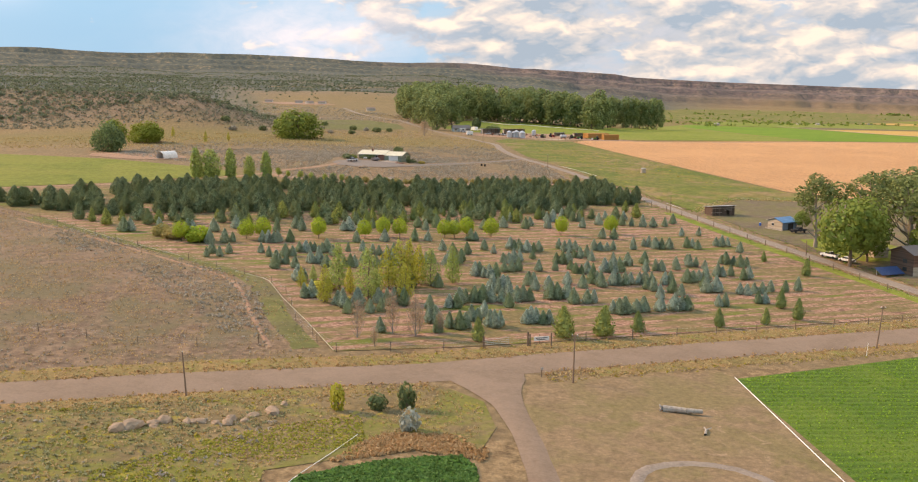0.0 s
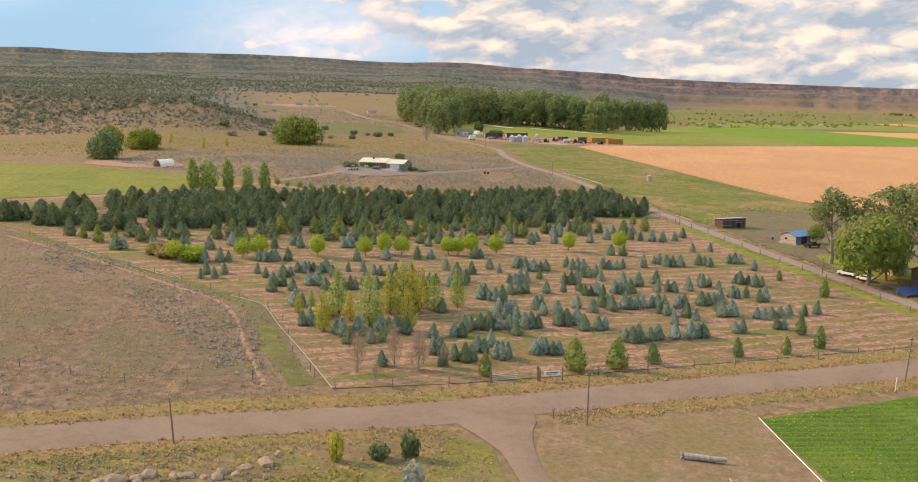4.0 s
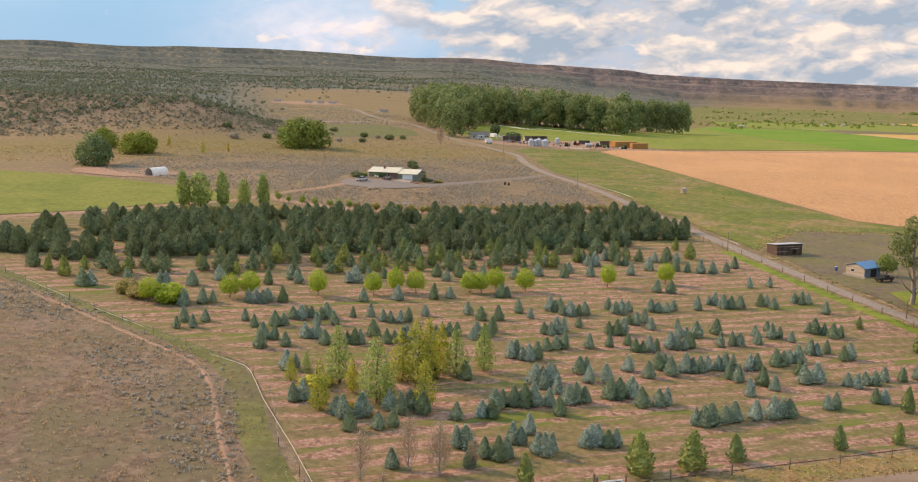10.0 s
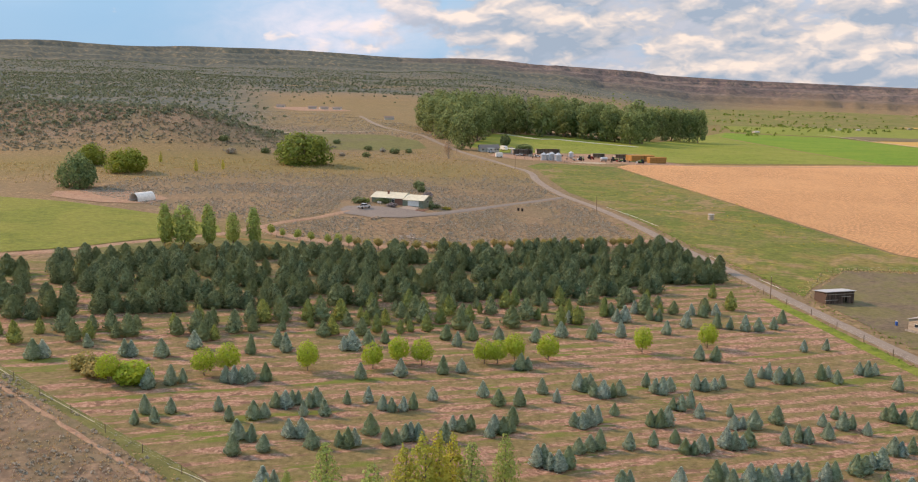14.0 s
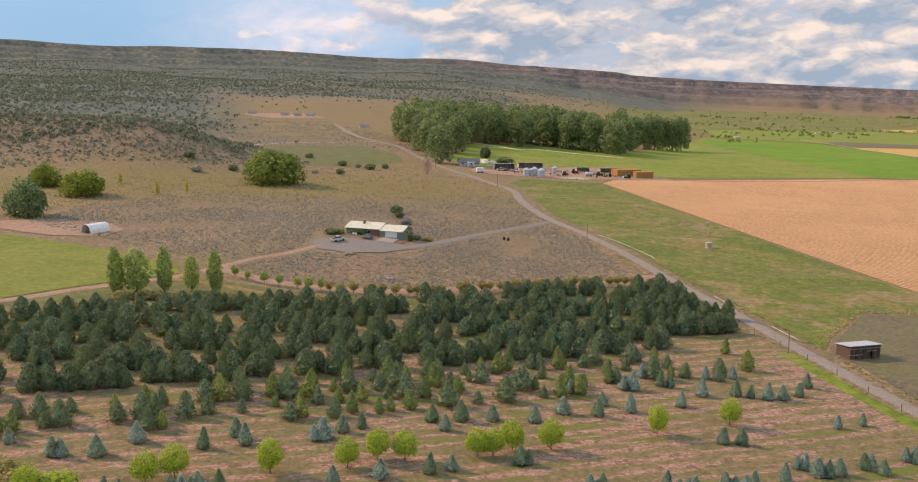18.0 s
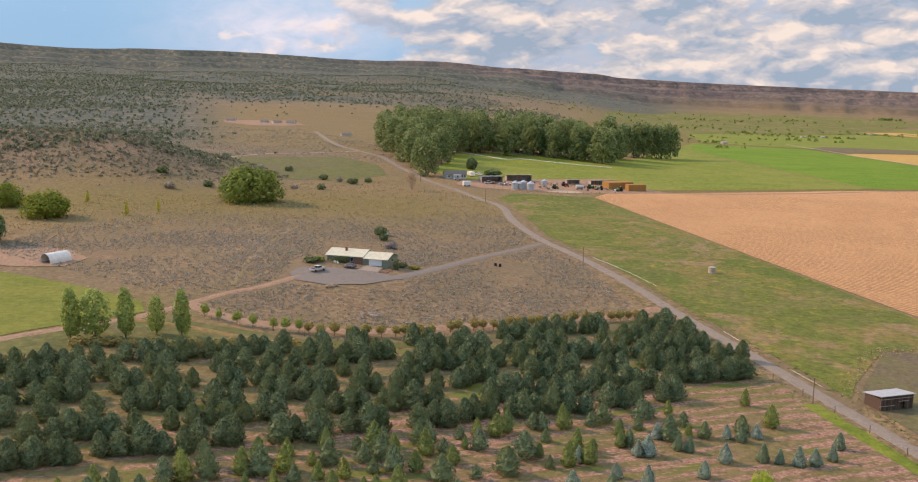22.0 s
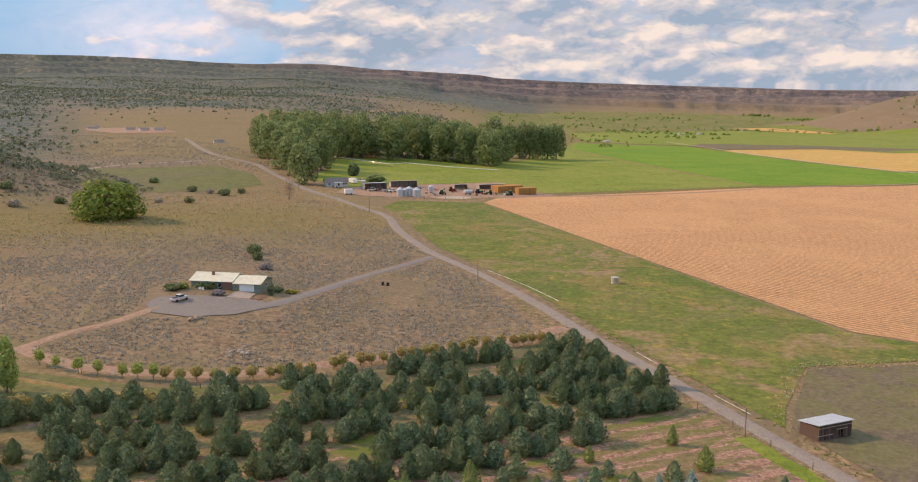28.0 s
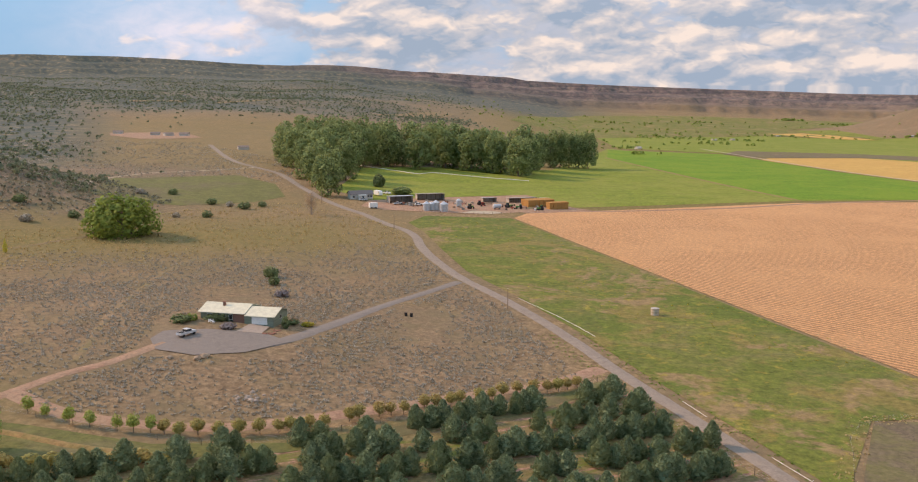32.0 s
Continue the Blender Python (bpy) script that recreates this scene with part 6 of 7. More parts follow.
for i in range(3):
    rack = thing("timber_pile", 101.6 + i * 1.3, 317.0 - i * 1.9, -57, "grey timber offcuts leaning by the shed", "timber pile", "timber piles")
    for k in range(4):
        part("plank", box_mesh("plank", [(-1.2, -0.4 + k * 0.2, 0.04 + k * 0.12, 1.2, -0.24 + k * 0.2, 0.14 + k * 0.12)], M_LOG, 0), rack)

# the brown house at the right-hand yard
brown = thing("brown_house", 116.5, 243.5, 20, "two-storey brown timber house among yard trees", "house", base=ground(117, 246))
part("wall", outline_mesh("wall", ((0, -0.6), (0, 5.6), (4, 7.2), (8, 5.6), (8, -0.6)), 0, 12, M_BROWN_WALL), brown)
part("lower_wall", box_mesh("lower_wall", [(-0.05, -0.05, -0.5, 12.05, -0.004, 2.4)], M_TAN_WALL), brown)
gable_roof("roof", 0, 12, 0, 8, 5.62, 1.6, 0.6, M_ROOF_BROWN, brown)
for x, z in ((1.6, 3.6), (4.8, 3.6), (8.0, 3.6), (1.6, 0.9), (6.0, 0.9)):
    win = part("window", box_mesh("window", [(x, -0.11, z, x + 1.5, -0.06, z + 1.2)], M_GLASS), brown)
    part("frame", box_mesh("frame", [(x - 0.1, -0.14, z - 0.1, x + 1.6, -0.07, z), (x - 0.1, -0.14, z + 1.2, x + 1.6, -0.07, z + 1.3), (x - 0.1, -0.14, z, x, -0.07, z + 1.2), (x + 1.5, -0.14, z, x + 1.6, -0.07, z + 1.2)], M_WHITE, 0), win)
for z in (2.0, 4.1):
    part("window", box_mesh("window", [(-0.05, 2.2, z - 1, -0.004, 3.6, z)], M_GLASS), brown)
panel = thing("solar_array", 110.6, 244.0, 20, "tilted blue panel array on a low frame", "solar panels")
part("panel", outline_mesh("panel", ((-1.6, 0.5), (1.4, 2.0), (1.35, 2.1), (-1.65, 0.6)), -3.6, 3.6, plain("blue_panel", (0.03, 0.07, 0.17), 0.35)), panel)
for x in (-3, 0, 3):
    part("leg", box_mesh("leg", [(x - 0.06, 1.0, 0, x + 0.06, 1.15, 1.8)], M_CHROME, 0), panel)
shack = thing("garden_shack", 116.5, 268, 20, "small weathered shack behind the yard trees", "shed")
part("wall", outline_mesh("wall", ((0, -0.5), (0, 2.4), (1.8, 3.2), (3.6, 2.4), (3.6, -0.5)), 0, 5, M_TAN_WALL), shack)
gable_roof("roof", 0, 5, 0, 3.6, 2.42, 0.8, 0.3, M_RUSTY, shack)

# the arched shelter
arch = thing("arched_shelter", -138.2, 453.2, 58, "white half-round shelter open at one end", "shelter")
n, pts = 14, []
outer = [(2.6 * math.cos(math.pi * i / n), 3.3 * math.sin(math.pi * i / n) ** 0.85 if 0 < i < n else -0.4) for i in range(n + 1)]
inner = [(y * 0.965, max(z * 0.965, -0.4)) for y, z in outer]
part("shell", outline_mesh("shell", outer + inner[::-1], -4.2, 4.2, M_WHITE_SHEET), arch)
part("back_panel", outline_mesh("back_panel", [(y * 0.96, z * 0.96) for y, z in outer], 4.0, 4.1, M_WHITE_SHEET), arch)
part("fodder", box_mesh("fodder", [(0.5, -1.6, 0, 3.2, 1.6, 1.1)], M_HAY, 0.1), arch, "dark heap of fodder inside")
field("corral_ground", ((-180, 470), (-160, 478), (-142, 474), (-130, 460), (-133, 446), (-150, 444), (-163, 449), (-176, 456)), M_DIRT, "trampled reddish earth beside the shelter", "bare ground", 0.15)

# the stock tank in the pasture
tank = thing("water_tank", 90.6, 489, 0, "round pale water tank standing in the pasture", "water tank")
part("shell", turned_mesh("shell", ((1.5, -0.3), (1.5, 2.3), (1.55, 2.32), (1.55, 2.4)), M_TAN_WALL), tank)
part("lid", turned_mesh("lid", ((1.62, 2.4), (1.6, 2.46), (0.2, 2.8), (0.0, 2.82)), M_RUSTY), tank)
tank.scale = (0.9, 0.9, 0.95)

# ---- the farmyard ----
farmhouse = thing("farmhouse", -8.5, 742, 14, "single-storey pale farmhouse with a brown roof", "house")
part("wall", outline_mesh("wall", ((0, -0.8), (0, 2.7), (3.6, 4.4), (7.2, 2.7), (7.2, -0.8)), 0, 13, M_STUCCO), farmhouse)
gable_roof("roof", 0, 13, 0, 7.2, 2.72, 1.75, 0.5, M_ROOF_BROWN, farmhouse)
part("porch", outline_mesh("porch", ((-3.2, -0.6), (-3.2, 2.4), (-0.01, 2.7), (-0.01, -0.6)), 4, 9, M_STUCCO), farmhouse)
for x in (1.2, 9.8, 11.4):
    win = part("window", box_mesh("window", [(x, -0.05, 0.9, x + 1.1, -0.004, 2.0)], M_GLASS), farmhouse)
    part("frame", box_mesh("frame", [(x - 0.1, -0.09, 0.8, x + 1.2, -0.006, 0.9), (x - 0.1, -0.09, 2.0, x + 1.2, -0.006, 2.1)], M_WHITE, 0), win)
part("door", box_mesh("door", [(6.0, -3.26, 0, 7.0, -3.204, 2.05)], M_DARK), farmhouse)
vehicle("camper_van", 7.5, 762, -60, "white", "white camper van parked in the farmyard", "van")
vehicle("pickup_truck", 13, 771, -50, "white", "white pickup truck parked in the farmyard")
vehicle("parked_car", -1.5, 737, 5, "silver", "pale car parked before the farmhouse", "car")
vehicle("pickup_truck", 17.5, 727.5, 30, "silver", "pale pickup truck parked before the machine shed")
vehicle("parked_car", 29, 727, 12, "white", "white car parked in the farmyard", "car")


def open_shed(x, y, turn, wide, deep, tall, bays, label):
    s = thing("machine_shed", x, y, turn, label, "shed", "farm sheds", base=ground(x, y))
    part("back_wall", box_mesh("back_wall", [(0, deep - 0.15, -0.5, wide, deep, tall * 0.85)], M_RUSTY), s)
    for a in (0, wide - 0.15):
        part("side_wall", box_mesh("side_wall", [(a, 0.2, -0.5, a + 0.15, deep - 0.16, tall * 0.86)], M_RUSTY), s)
    part("roof", outline_mesh("roof", ((-0.5, tall), (deep + 0.3, tall * 0.86), (deep + 0.3, tall * 0.86 + 0.15), (-0.5, tall + 0.15)), -0.4, wide + 0.4, M_SILVER if bays < 5 else M_RUSTY), s)
    for i in range(bays + 1):
        a = wide * i / bays
        part("post", box_mesh("post", [(a - 0.12, 0, -0.5, a + 0.12, 0.18, tall)], M_POST), s)
    return s


open_shed(13.5, 731, 12, 13, 8, 4.0, 4, "grey metal machine shed with open bays")
open_shed(30, 750, 10, 16, 6, 3.6, 6, "long low open-fronted cattle shed")
open_shed(84, 752, 12, 17, 5, 2.8, 6, "long low open-fronted cattle shed")
open_shed(68.5, 751, 10, 8, 4, 2.6, 2, "small grey open-fronted calf shed")
open_shed(102.5, 757, 14, 6, 4, 2.6, 2, "small grey open-fronted calf shed")
for x, y, r, h in ((32.2, 709.5, 1.9, 3.8), (37.6, 713, 2.0, 4.2), (41.6, 709, 2.3, 4.0), (35.2, 712, 1.6, 3.4)):
    silo = thing("grain_bin", x, y, 0, "round galvanised grain bin with a conical roof", "grain bin", "grain bins")
    part("shell", turned_mesh("shell", [(r, -0.3 + i * (h + 0.3) / 6) for i in range(7)], M_SILVER), silo)
    part("roof", turned_mesh("roof", ((r + 0.12, h), (r * 0.2, h + r * 0.6), (0.15, h + r * 0.66)), M_SILVER), silo)
hop = thing("hopper_bin", 50.5, 717.5, 0, "raised galvanised hopper bin on legs", "grain bin")
part("shell", turned_mesh("shell", ((0.3, 1.2), (1.6, 2.4), (1.6, 5.2), (0.3, 6.1)), M_SILVER), hop)
for i in range(4):
    a = i * math.pi / 2 + 0.7
    v, f = [], []
    stem(v, f, (1.5 * math.cos(a), 1.5 * math.sin(a), -0.2), (1.5 * math.cos(a), 1.5 * math.sin(a), 2.6), 0.09, 0.09)
    part("leg", mesh_of("leg", v, f, [M_CHROME]), hop)
box = thing("white_shipping_box", 3.6, 710.5, 15, "white box trailer standing beside the lane", "trailer")
part("body", box_mesh("body", [(-2.2, -1.2, 0.5, 2.2, 1.2, 3.0)], M_WHITE), box)
for a in (-1.3, 1.3):
    for b in (-1.1, 1.1):
        part("wheel", turned_mesh("wheel", ((0.2, -0.12), (0.4, -0.1), (0.4, 0.1), (0.2, 0.12)), M_RUBBER, 12), box, m=Matrix.Translation((a, b, 0.4)) @ Matrix.Rotation(radians(90), 4, "X"))
tk = thing("fuel_tank", 72.5, 723, 20, "pale horizontal tank on a stand", "tank")
part("drum", turned_mesh("drum", ((0.4, -2.4), (1.2, -2.2), (1.2, 2.2), (0.4, 2.4)), M_SILVER), tk, m=Matrix.Translation((0, 0, 1.9)) @ Matrix.Rotation(radians(90), 4, "Y"))
for a in (-1.5, 1.5):
    part("stand", box_mesh("stand", [(a - 0.15, -0.9, -0.2, a + 0.15, 0.9, 0.9)], M_POST), tk)


def tractor(x, y, turn, paint, label):
    t = thing("tractor", x, y, turn, label, "tractor", "farm machines", 0.1)
    part("hood", box_mesh("hood", [(0.2, -0.45, 0.9, 2.2, 0.45, 1.7)], PAINTS[paint], 0.1), t)
    part("cab", box_mesh("cab", [(-1.1, -0.7, 1.2, 0.2, 0.7, 2.7)], M_GLASS, 0.06), t)
    part("cab_roof", box_mesh("cab_roof", [(-1.2, -0.8, 2.7, 0.3, 0.8, 2.85)], PAINTS[paint], 0.04), t)
    for a, r in ((-0.7, 0.85), (1.7, 0.5)):
        for b in (-0.85, 0.85):
            part("wheel", turned_mesh("wheel", ((r * 0.5, -0.22), (r, -0.2), (r, 0.2), (r * 0.5, 0.22)), M_RUBBER, 16), t, m=Matrix.Translation((a, b, r)) @ Matrix.Rotation(radians(90), 4, "X"))


tractor(57.5, 722, 40, "green", "tractor parked on the farmyard")
tractor(86, 727, 170, "green", "green tractor parked on the farmyard")
tractor(80, 731, 30, "green", "green tractor parked on the farmyard")
tractor(97.5, 724.5, 200, "green", "tractor parked before the hay stack")
tractor(65, 738, 10, "red", "red farm machine on the farmyard")
for x0, y0, long, deep, high in ((92.4, 735.5, 19, 10, 3), (103.4, 728.0, 12, 6, 3)):
    stack = thing("hay_stack", x0, y0, 16, "large stack of golden hay bales", "hay stack", "hay stacks")
    r = random.Random(int(x0))
    bale = [box_mesh("bale", [(0.03, 0.02, 0, 2.35, 2.32, 1.3)], M_HAY, 0.08) for _ in range(1)][0]
    for k in range(high):
        for j in range(int(deep / 2.4)):
            for i in range(int(long / 2.4)):
                dx, dy = r.uniform(-0.1, 0.1), r.uniform(-0.1, 0.1)
                part("bale", bale, stack, m=Matrix.Translation((i * 2.4 + dx, j * 2.4 + dy, k * 1.32)))

# implements, crates and pens about the yard
def implement(x, y, turn, wide, material, label):
    t = thing("farm_implement", x, y, turn, label, "farm implement", "farm implements", 0.14)
    part("frame", box_mesh("frame", [(-wide / 2, -0.1, 0.6, wide / 2, 0.1, 0.8), (-0.1, -1.8, 0.55, 0.1, 1.2, 0.72), (-wide / 2, 0.9, 0.6, wide / 2, 1.05, 0.75)], material), t)
    for a in (-wide / 2 - 0.15, wide / 2 + 0.15):
        part("wheel", turned_mesh("wheel", ((0.2, -0.12), (0.5, -0.1), (0.5, 0.1), (0.2, 0.12)), M_RUBBER, 12), t, m=Matrix.Translation((a, 0, 0.5)) @ Matrix.Rotation(radians(90), 4, "Y"))
    for i in range(int(wide / 0.6)):
        part("tine", box_mesh("tine", [(-wide / 2 + 0.3 + i * 0.6, 0.85, 0.05, -wide / 2 + 0.38 + i * 0.6, 0.95, 1.3)], material, 0), t)


r9 = random.Random(19)
IMPLEMENTS = ((75, 731, 20), (79, 736, -30), (84, 738, 60), (88.5, 729, 10), (92, 727, -20), (66, 733, 45), (70, 741, 5), (46, 741, 70), (27, 722, 15), (97, 745, 30), (82.5, 727, 100), (55, 738, -15))
for x, y, turn in IMPLEMENTS:
    paint = r9.choice((PAINTS["red"], PAINTS["green"], M_POST, M_RUSTY, M_BROWN_WALL))
    implement(x, y, turn, r9.uniform(2.4, 4.2), paint, "wheeled farm implement parked on bare earth")
for i in range(26):
    x, y = r9.uniform(20, 100), r9.uniform(716, 748)
    w, d, h = r9.uniform(0.8, 2.2), r9.uniform(0.8, 1.6), r9.uniform(0.6, 1.4)
    crate = thing("stacked_crate", x, y, r9.uniform(0, 90), "weathered crate standing in the farmyard", "crate", "yard crates", 0.14)
    look_of = r9.choice((M_WHITE, M_POST, M_LOG, M_RUSTY, M_BRICK))
    part("body", box_mesh("body", [(-w / 2, -d / 2, 0, w / 2, d / 2, h)], look_of), crate)
    part("lid", box_mesh("lid", [(-w / 2 - 0.05, -d / 2 - 0.05, h + 0.003, w / 2 + 0.05, d / 2 + 0.05, h + 0.08)], look_of), crate)
field("pale_yard_patch", ((50, 705), (66, 704), (74, 709), (70, 715), (58, 714)), M_CONCRETE_DUST, "pale dusty patch of the farmyard", "bare ground", 0.18)

# ---- poles, pipes, fences ----
def pole(x, y, tall, lean=(0, 0), arm=False, label="weathered wooden utility pole"):
    p = thing("utility_pole", x, y, 0, label, "utility pole", "utility poles")
    v, f = [], []
    stem(v, f, (0, 0, -0.4), (lean[0], lean[1], tall), 0.15, 0.1, 8)
    part("shaft", mesh_of("shaft", v, f, [M_POLE]), p)
    if arm:
        part("crossarm", box_mesh("crossarm", [(lean[0] - 0.55, lean[1] - 0.06, tall - 0.5, lean[0] + 0.55, lean[1] + 0.06, tall - 0.36)], M_POST), p)
    for a in (-0.4, 0.4) if arm else (0,):
        part("insulator", turned_mesh("insulator", ((0.05, tall - 0.36 if arm else tall), (0.07, tall - 0.2 if arm else tall + 0.12), (0.03, tall - 0.14 if arm else tall + 0.18)), M_WHITE, 8), p, m=Matrix.Translation((lean[0] + a, lean[1], 0)))


pole(19.0, 143.0, 8.0, (0.15, 0), True)
pole(-36.6, 127.5, 6.4, (-0.35, 0))
pole(78.0, 172.2, 8.2, (0.75, 0), True)
pole(75.2, 345.5, 6.2)
pole(43.0, 494, 6.5)
pole(12.3, 647, 7.0)
pole(-24, 720, 7.0)
pole(97.5, 268, 4.4)
guy = thing("guy_marker", 73.7, 166.2, 0, "yellow guard on a slanting guy wire", "guy wire")
part("sleeve", tube_mesh("sleeve", ((0, 0, 0), (0.7, 1.1, 2.4)), 0.05, M_PIPE), guy)


def pipe(name, points, radius, label, rise=0.12, breaks=0.0, seed=1, skin=None):
    """A pipeline in lengths that follow the land, with a coupling at each joint."""
    r = random.Random(seed)
    line = smooth_line(points, 9.0)
    top = thing(name, line[0].x, line[0].y, 0, label, "pipe", base=0.0)
    for a, b in zip(line, line[1:]):
        if r.random() < breaks:
            continue
        pa, pb = ((q.x - line[0].x, q.y - line[0].y, ground(q.x, q.y) + rise + radius) for q in (a, b))
        seg = part("length", tube_mesh("length", (pa, pb), radius, skin or M_PIPE, 8), top)
        way = (Vector(pb) - Vector(pa)).normalized()
        part("coupling", tube_mesh("coupling", (Vector(pa) - way * 0.15, Vector(pa) + way * 0.15), radius * 1.3, skin or M_CHROME, 8), seg)


pipe("irrigation_pipe", ((46.0, 149.9), (46.9, 135), (48.4, 110), (50.5, 75)), 0.075, "long white irrigation pipe along the crop field")
pipe("irrigation_pipe", ((-19.6, 153.2), (-27, 171), (-35, 189), (-40, 202), (-43.5, 206), (-49, 209.5)), 0.055, "yellowed irrigation pipe along the nursery fence", skin=M_OLD_PIPE)
pipe("irrigation_pipe", ((-60, 219.5), (-72, 229.5), (-88, 243), (-104, 258)), 0.05, "yellowed irrigation pipe along the nursery fence", breaks=0.35, skin=M_OLD_PIPE)
pipe("irrigation_pipe", ((-11.5, 116.3), (-14.3, 109), (-17.2, 101.9), (-20, 92)), 0.05, "thin white irrigation pipe among weeds")
pipe("irrigation_pipe", ((67.5, 424), (71.5, 405), (76, 383), (82, 358)), 0.05, "white irrigation pipe beside the lane", breaks=0.25, seed=4)
pipe("irrigation_pipe", ((49, 508), (58, 484), (64, 462)), 0.05, "white irrigation pipe beside the lane", breaks=0.2, seed=3)
pipe("meadow_pipe", ((-2, 945), (20, 925), (41, 905), (52, 920), (89, 905), (121, 895)), 0.22, "pale pipeline along the grove edge", seed=2)


def fence(points, gap, tall, label, wires=3, thick=0.07, skip=()):
    line, walked, last = smooth_line(points, 1.0), 0.0, None
    top = thing("wire_fence", line[0].x, line[0].y, 0, label, "fence", base=0.0)
    posts = []
    for i, q in enumerate(line):
        if last is None or (q - last).length >= gap:
            if not any(a < q.x < b for a, b in skip):
                posts.append(q)
            last = q
    r = random.Random(len(posts))
    for q in posts:
        v, f = [], []
        z = ground(q.x, q.y)
        o = (q.x - line[0].x, q.y - line[0].y)
        stem(v, f, (*o, z - 0.3), (o[0] + r.uniform(-0.06, 0.06), o[1] + r.uniform(-0.06, 0.06), z + tall * r.uniform(0.92, 1.06)), thick, thick * 0.85)
        part("post", mesh_of("post", v, f, [M_POST]), top)
    for k in range(wires):
        pts = [(q.x - line[0].x, q.y - line[0].y, ground(q.x, q.y) + tall * (0.35 + 0.27 * k)) for q in posts]
        part("wire", tube_mesh("wire", pts, 0.005, M_CHROME, 3), top)
    return top


fence(((-19, 152.6), (-28.5, 170), (-33.5, 189), (-41, 203), (-46, 207), (-60, 218.5), (-83, 238), (-119, 270)), 10, 1.6, "wire fence on thin posts along the nursery")
fence(((-19, 152.6), (0, 157.7), (5.1, 160.5), (31, 170.5), (54, 179), (106, 199)), 8.6, 1.7, "wire fence on wooden posts along the road", thick=0.09, skip=((5.5, 12.5),))
fence(((107, 203), (97.5, 250), (89.5, 288), (80.5, 330), (71.5, 362), (65.5, 381), (60, 402), (56, 424)), 11, 1.7, "wire fence on wooden posts beside the lane", thick=0.1)
fence(((-79, 158), (-59, 153.5), (-46, 150), (-38.6, 153.6), (-22, 158)), 9, 1.5, "wire fence across the dry pasture")
fence(((92, 362), (112, 391), (172, 397)), 10, 1.3, "wire fence between the pasture and paddock")
fence(((-80, 392), (-55, 381), (-30, 374), (0, 388), (30, 401), (55, 420)), 9, 1.3, "wire fence below the young tree row")
fence(((46, 738), (66, 746), (84, 750), (110, 756)), 3.5, 1.5, "wooden pen fence at the back of the farmyard", 3, 0.1)
fence(((20, 709), (50, 701), (80, 708), (118, 723)), 5, 1.3, "low fence along the front of the farmyard", 2, 0.09)
gate = thing("farm_gate", 5.4, 160.6, 14, "grey tubular farm gate between wooden posts", "gate")
for x in (0, 8.0):
    part("gate_post", box_mesh("gate_post", [(x - 0.14, -0.14, -0.3, x + 0.14, 0.14, 2.3 if x else 1.9)], M_POST), gate)
for k in range(4):
    part("bar", tube_mesh("bar", ((0.2, 0, 0.35 + k * 0.32), (4.6, 0.3, 0.35 + k * 0.32)), 0.035, M_CHROME), gate)
part("upright", tube_mesh("upright", ((4.6, 0.3, 0.2), (4.6, 0.3, 1.4)), 0.04, M_CHROME), gate)
board = thing("gate_sign", 14.4, 162.6, 14, "long white board sign between two posts", "sign")
part("panel", box_mesh("panel", [(-0.2, -0.05, 1.0, 2.6, 0.05, 1.75)], M_WHITE), board)
part("lettering", box_mesh("lettering", [(0.1, -0.06, 1.42, 2.3, -0.052, 1.56), (0.3, -0.06, 1.18, 2.0, -0.052, 1.3)], M_DARK, 0), board, "dark illegible bars")
for x in (-0.9, 3.0):
    part("post", box_mesh("post", [(x - 0.1, -0.1, -0.3, x + 0.1, 0.1, 2.3)], M_POST), board)
mark = thing("road_sign", 14.3, 145.3, 20, "small sign on a brown post at the junction", "sign")
part("post", box_mesh("post", [(-0.07, -0.07, -0.2, 0.07, 0.07, 1.5)], M_POST), mark)
part("plate", box_mesh("plate", [(-0.25, -0.12, 1.2, 0.25, -0.08, 1.6)], M_RUSTY), mark)

# the fallen log and stump on the bare lot
log = thing("fallen_log", 30.8, 132.2, -12, "bleached grey fallen tree trunk lying on bare earth", "log")
v, f = [], []
pts = [Vector((0, 0, 0.42)), Vector((1.6, 0.1, 0.42)), Vector((3.4, -0.15, 0.4)), Vector((5.6, 0.1, 0.36))]
for (a, ra), (b, rb) in zip(((pts[0], 0.52), (pts[1], 0.44), (pts[2], 0.4)), ((pts[1], 0.44), (pts[2], 0.4), (pts[3], 0.3))):
    stem(v, f, a, b, ra, rb, 10)
part("trunk", mesh_of("trunk", v, f, [M_LOG]), log)
v, f = [], []
for i in range(6):
    a = i * 1.05
    stem(v, f, (0.05, 0, 0.42), (-0.5, 0.62 * math.cos(a), max(0.1, 0.42 + 0.6 * math.sin(a))), 0.2, 0.06, 5)
part("root", mesh_of("root", v, f, [M_LOG]), log)
limb = thing("broken_limb", 35.2, 124.2, 70, "short bleached limb lying on bare earth", "log")
v, f = [], []
stem(v, f, (-1.2, 0, 0.2), (0.6, 0.1, 0.3), 0.2, 0.16, 8)
stem(v, f, (0.6, 0.1, 0.3), (1.5, 0.5, 0.35), 0.16, 0.06, 6)
part("trunk", mesh_of("trunk", v, f, [M_LOG]), limb)
v, f = [], []
stem(v, f, (0.5, 0.1, 0.3), (1.1, -0.6, 0.5), 0.12, 0.05, 6)
part("branch", mesh_of("branch", v, f, [M_LOG]), limb)
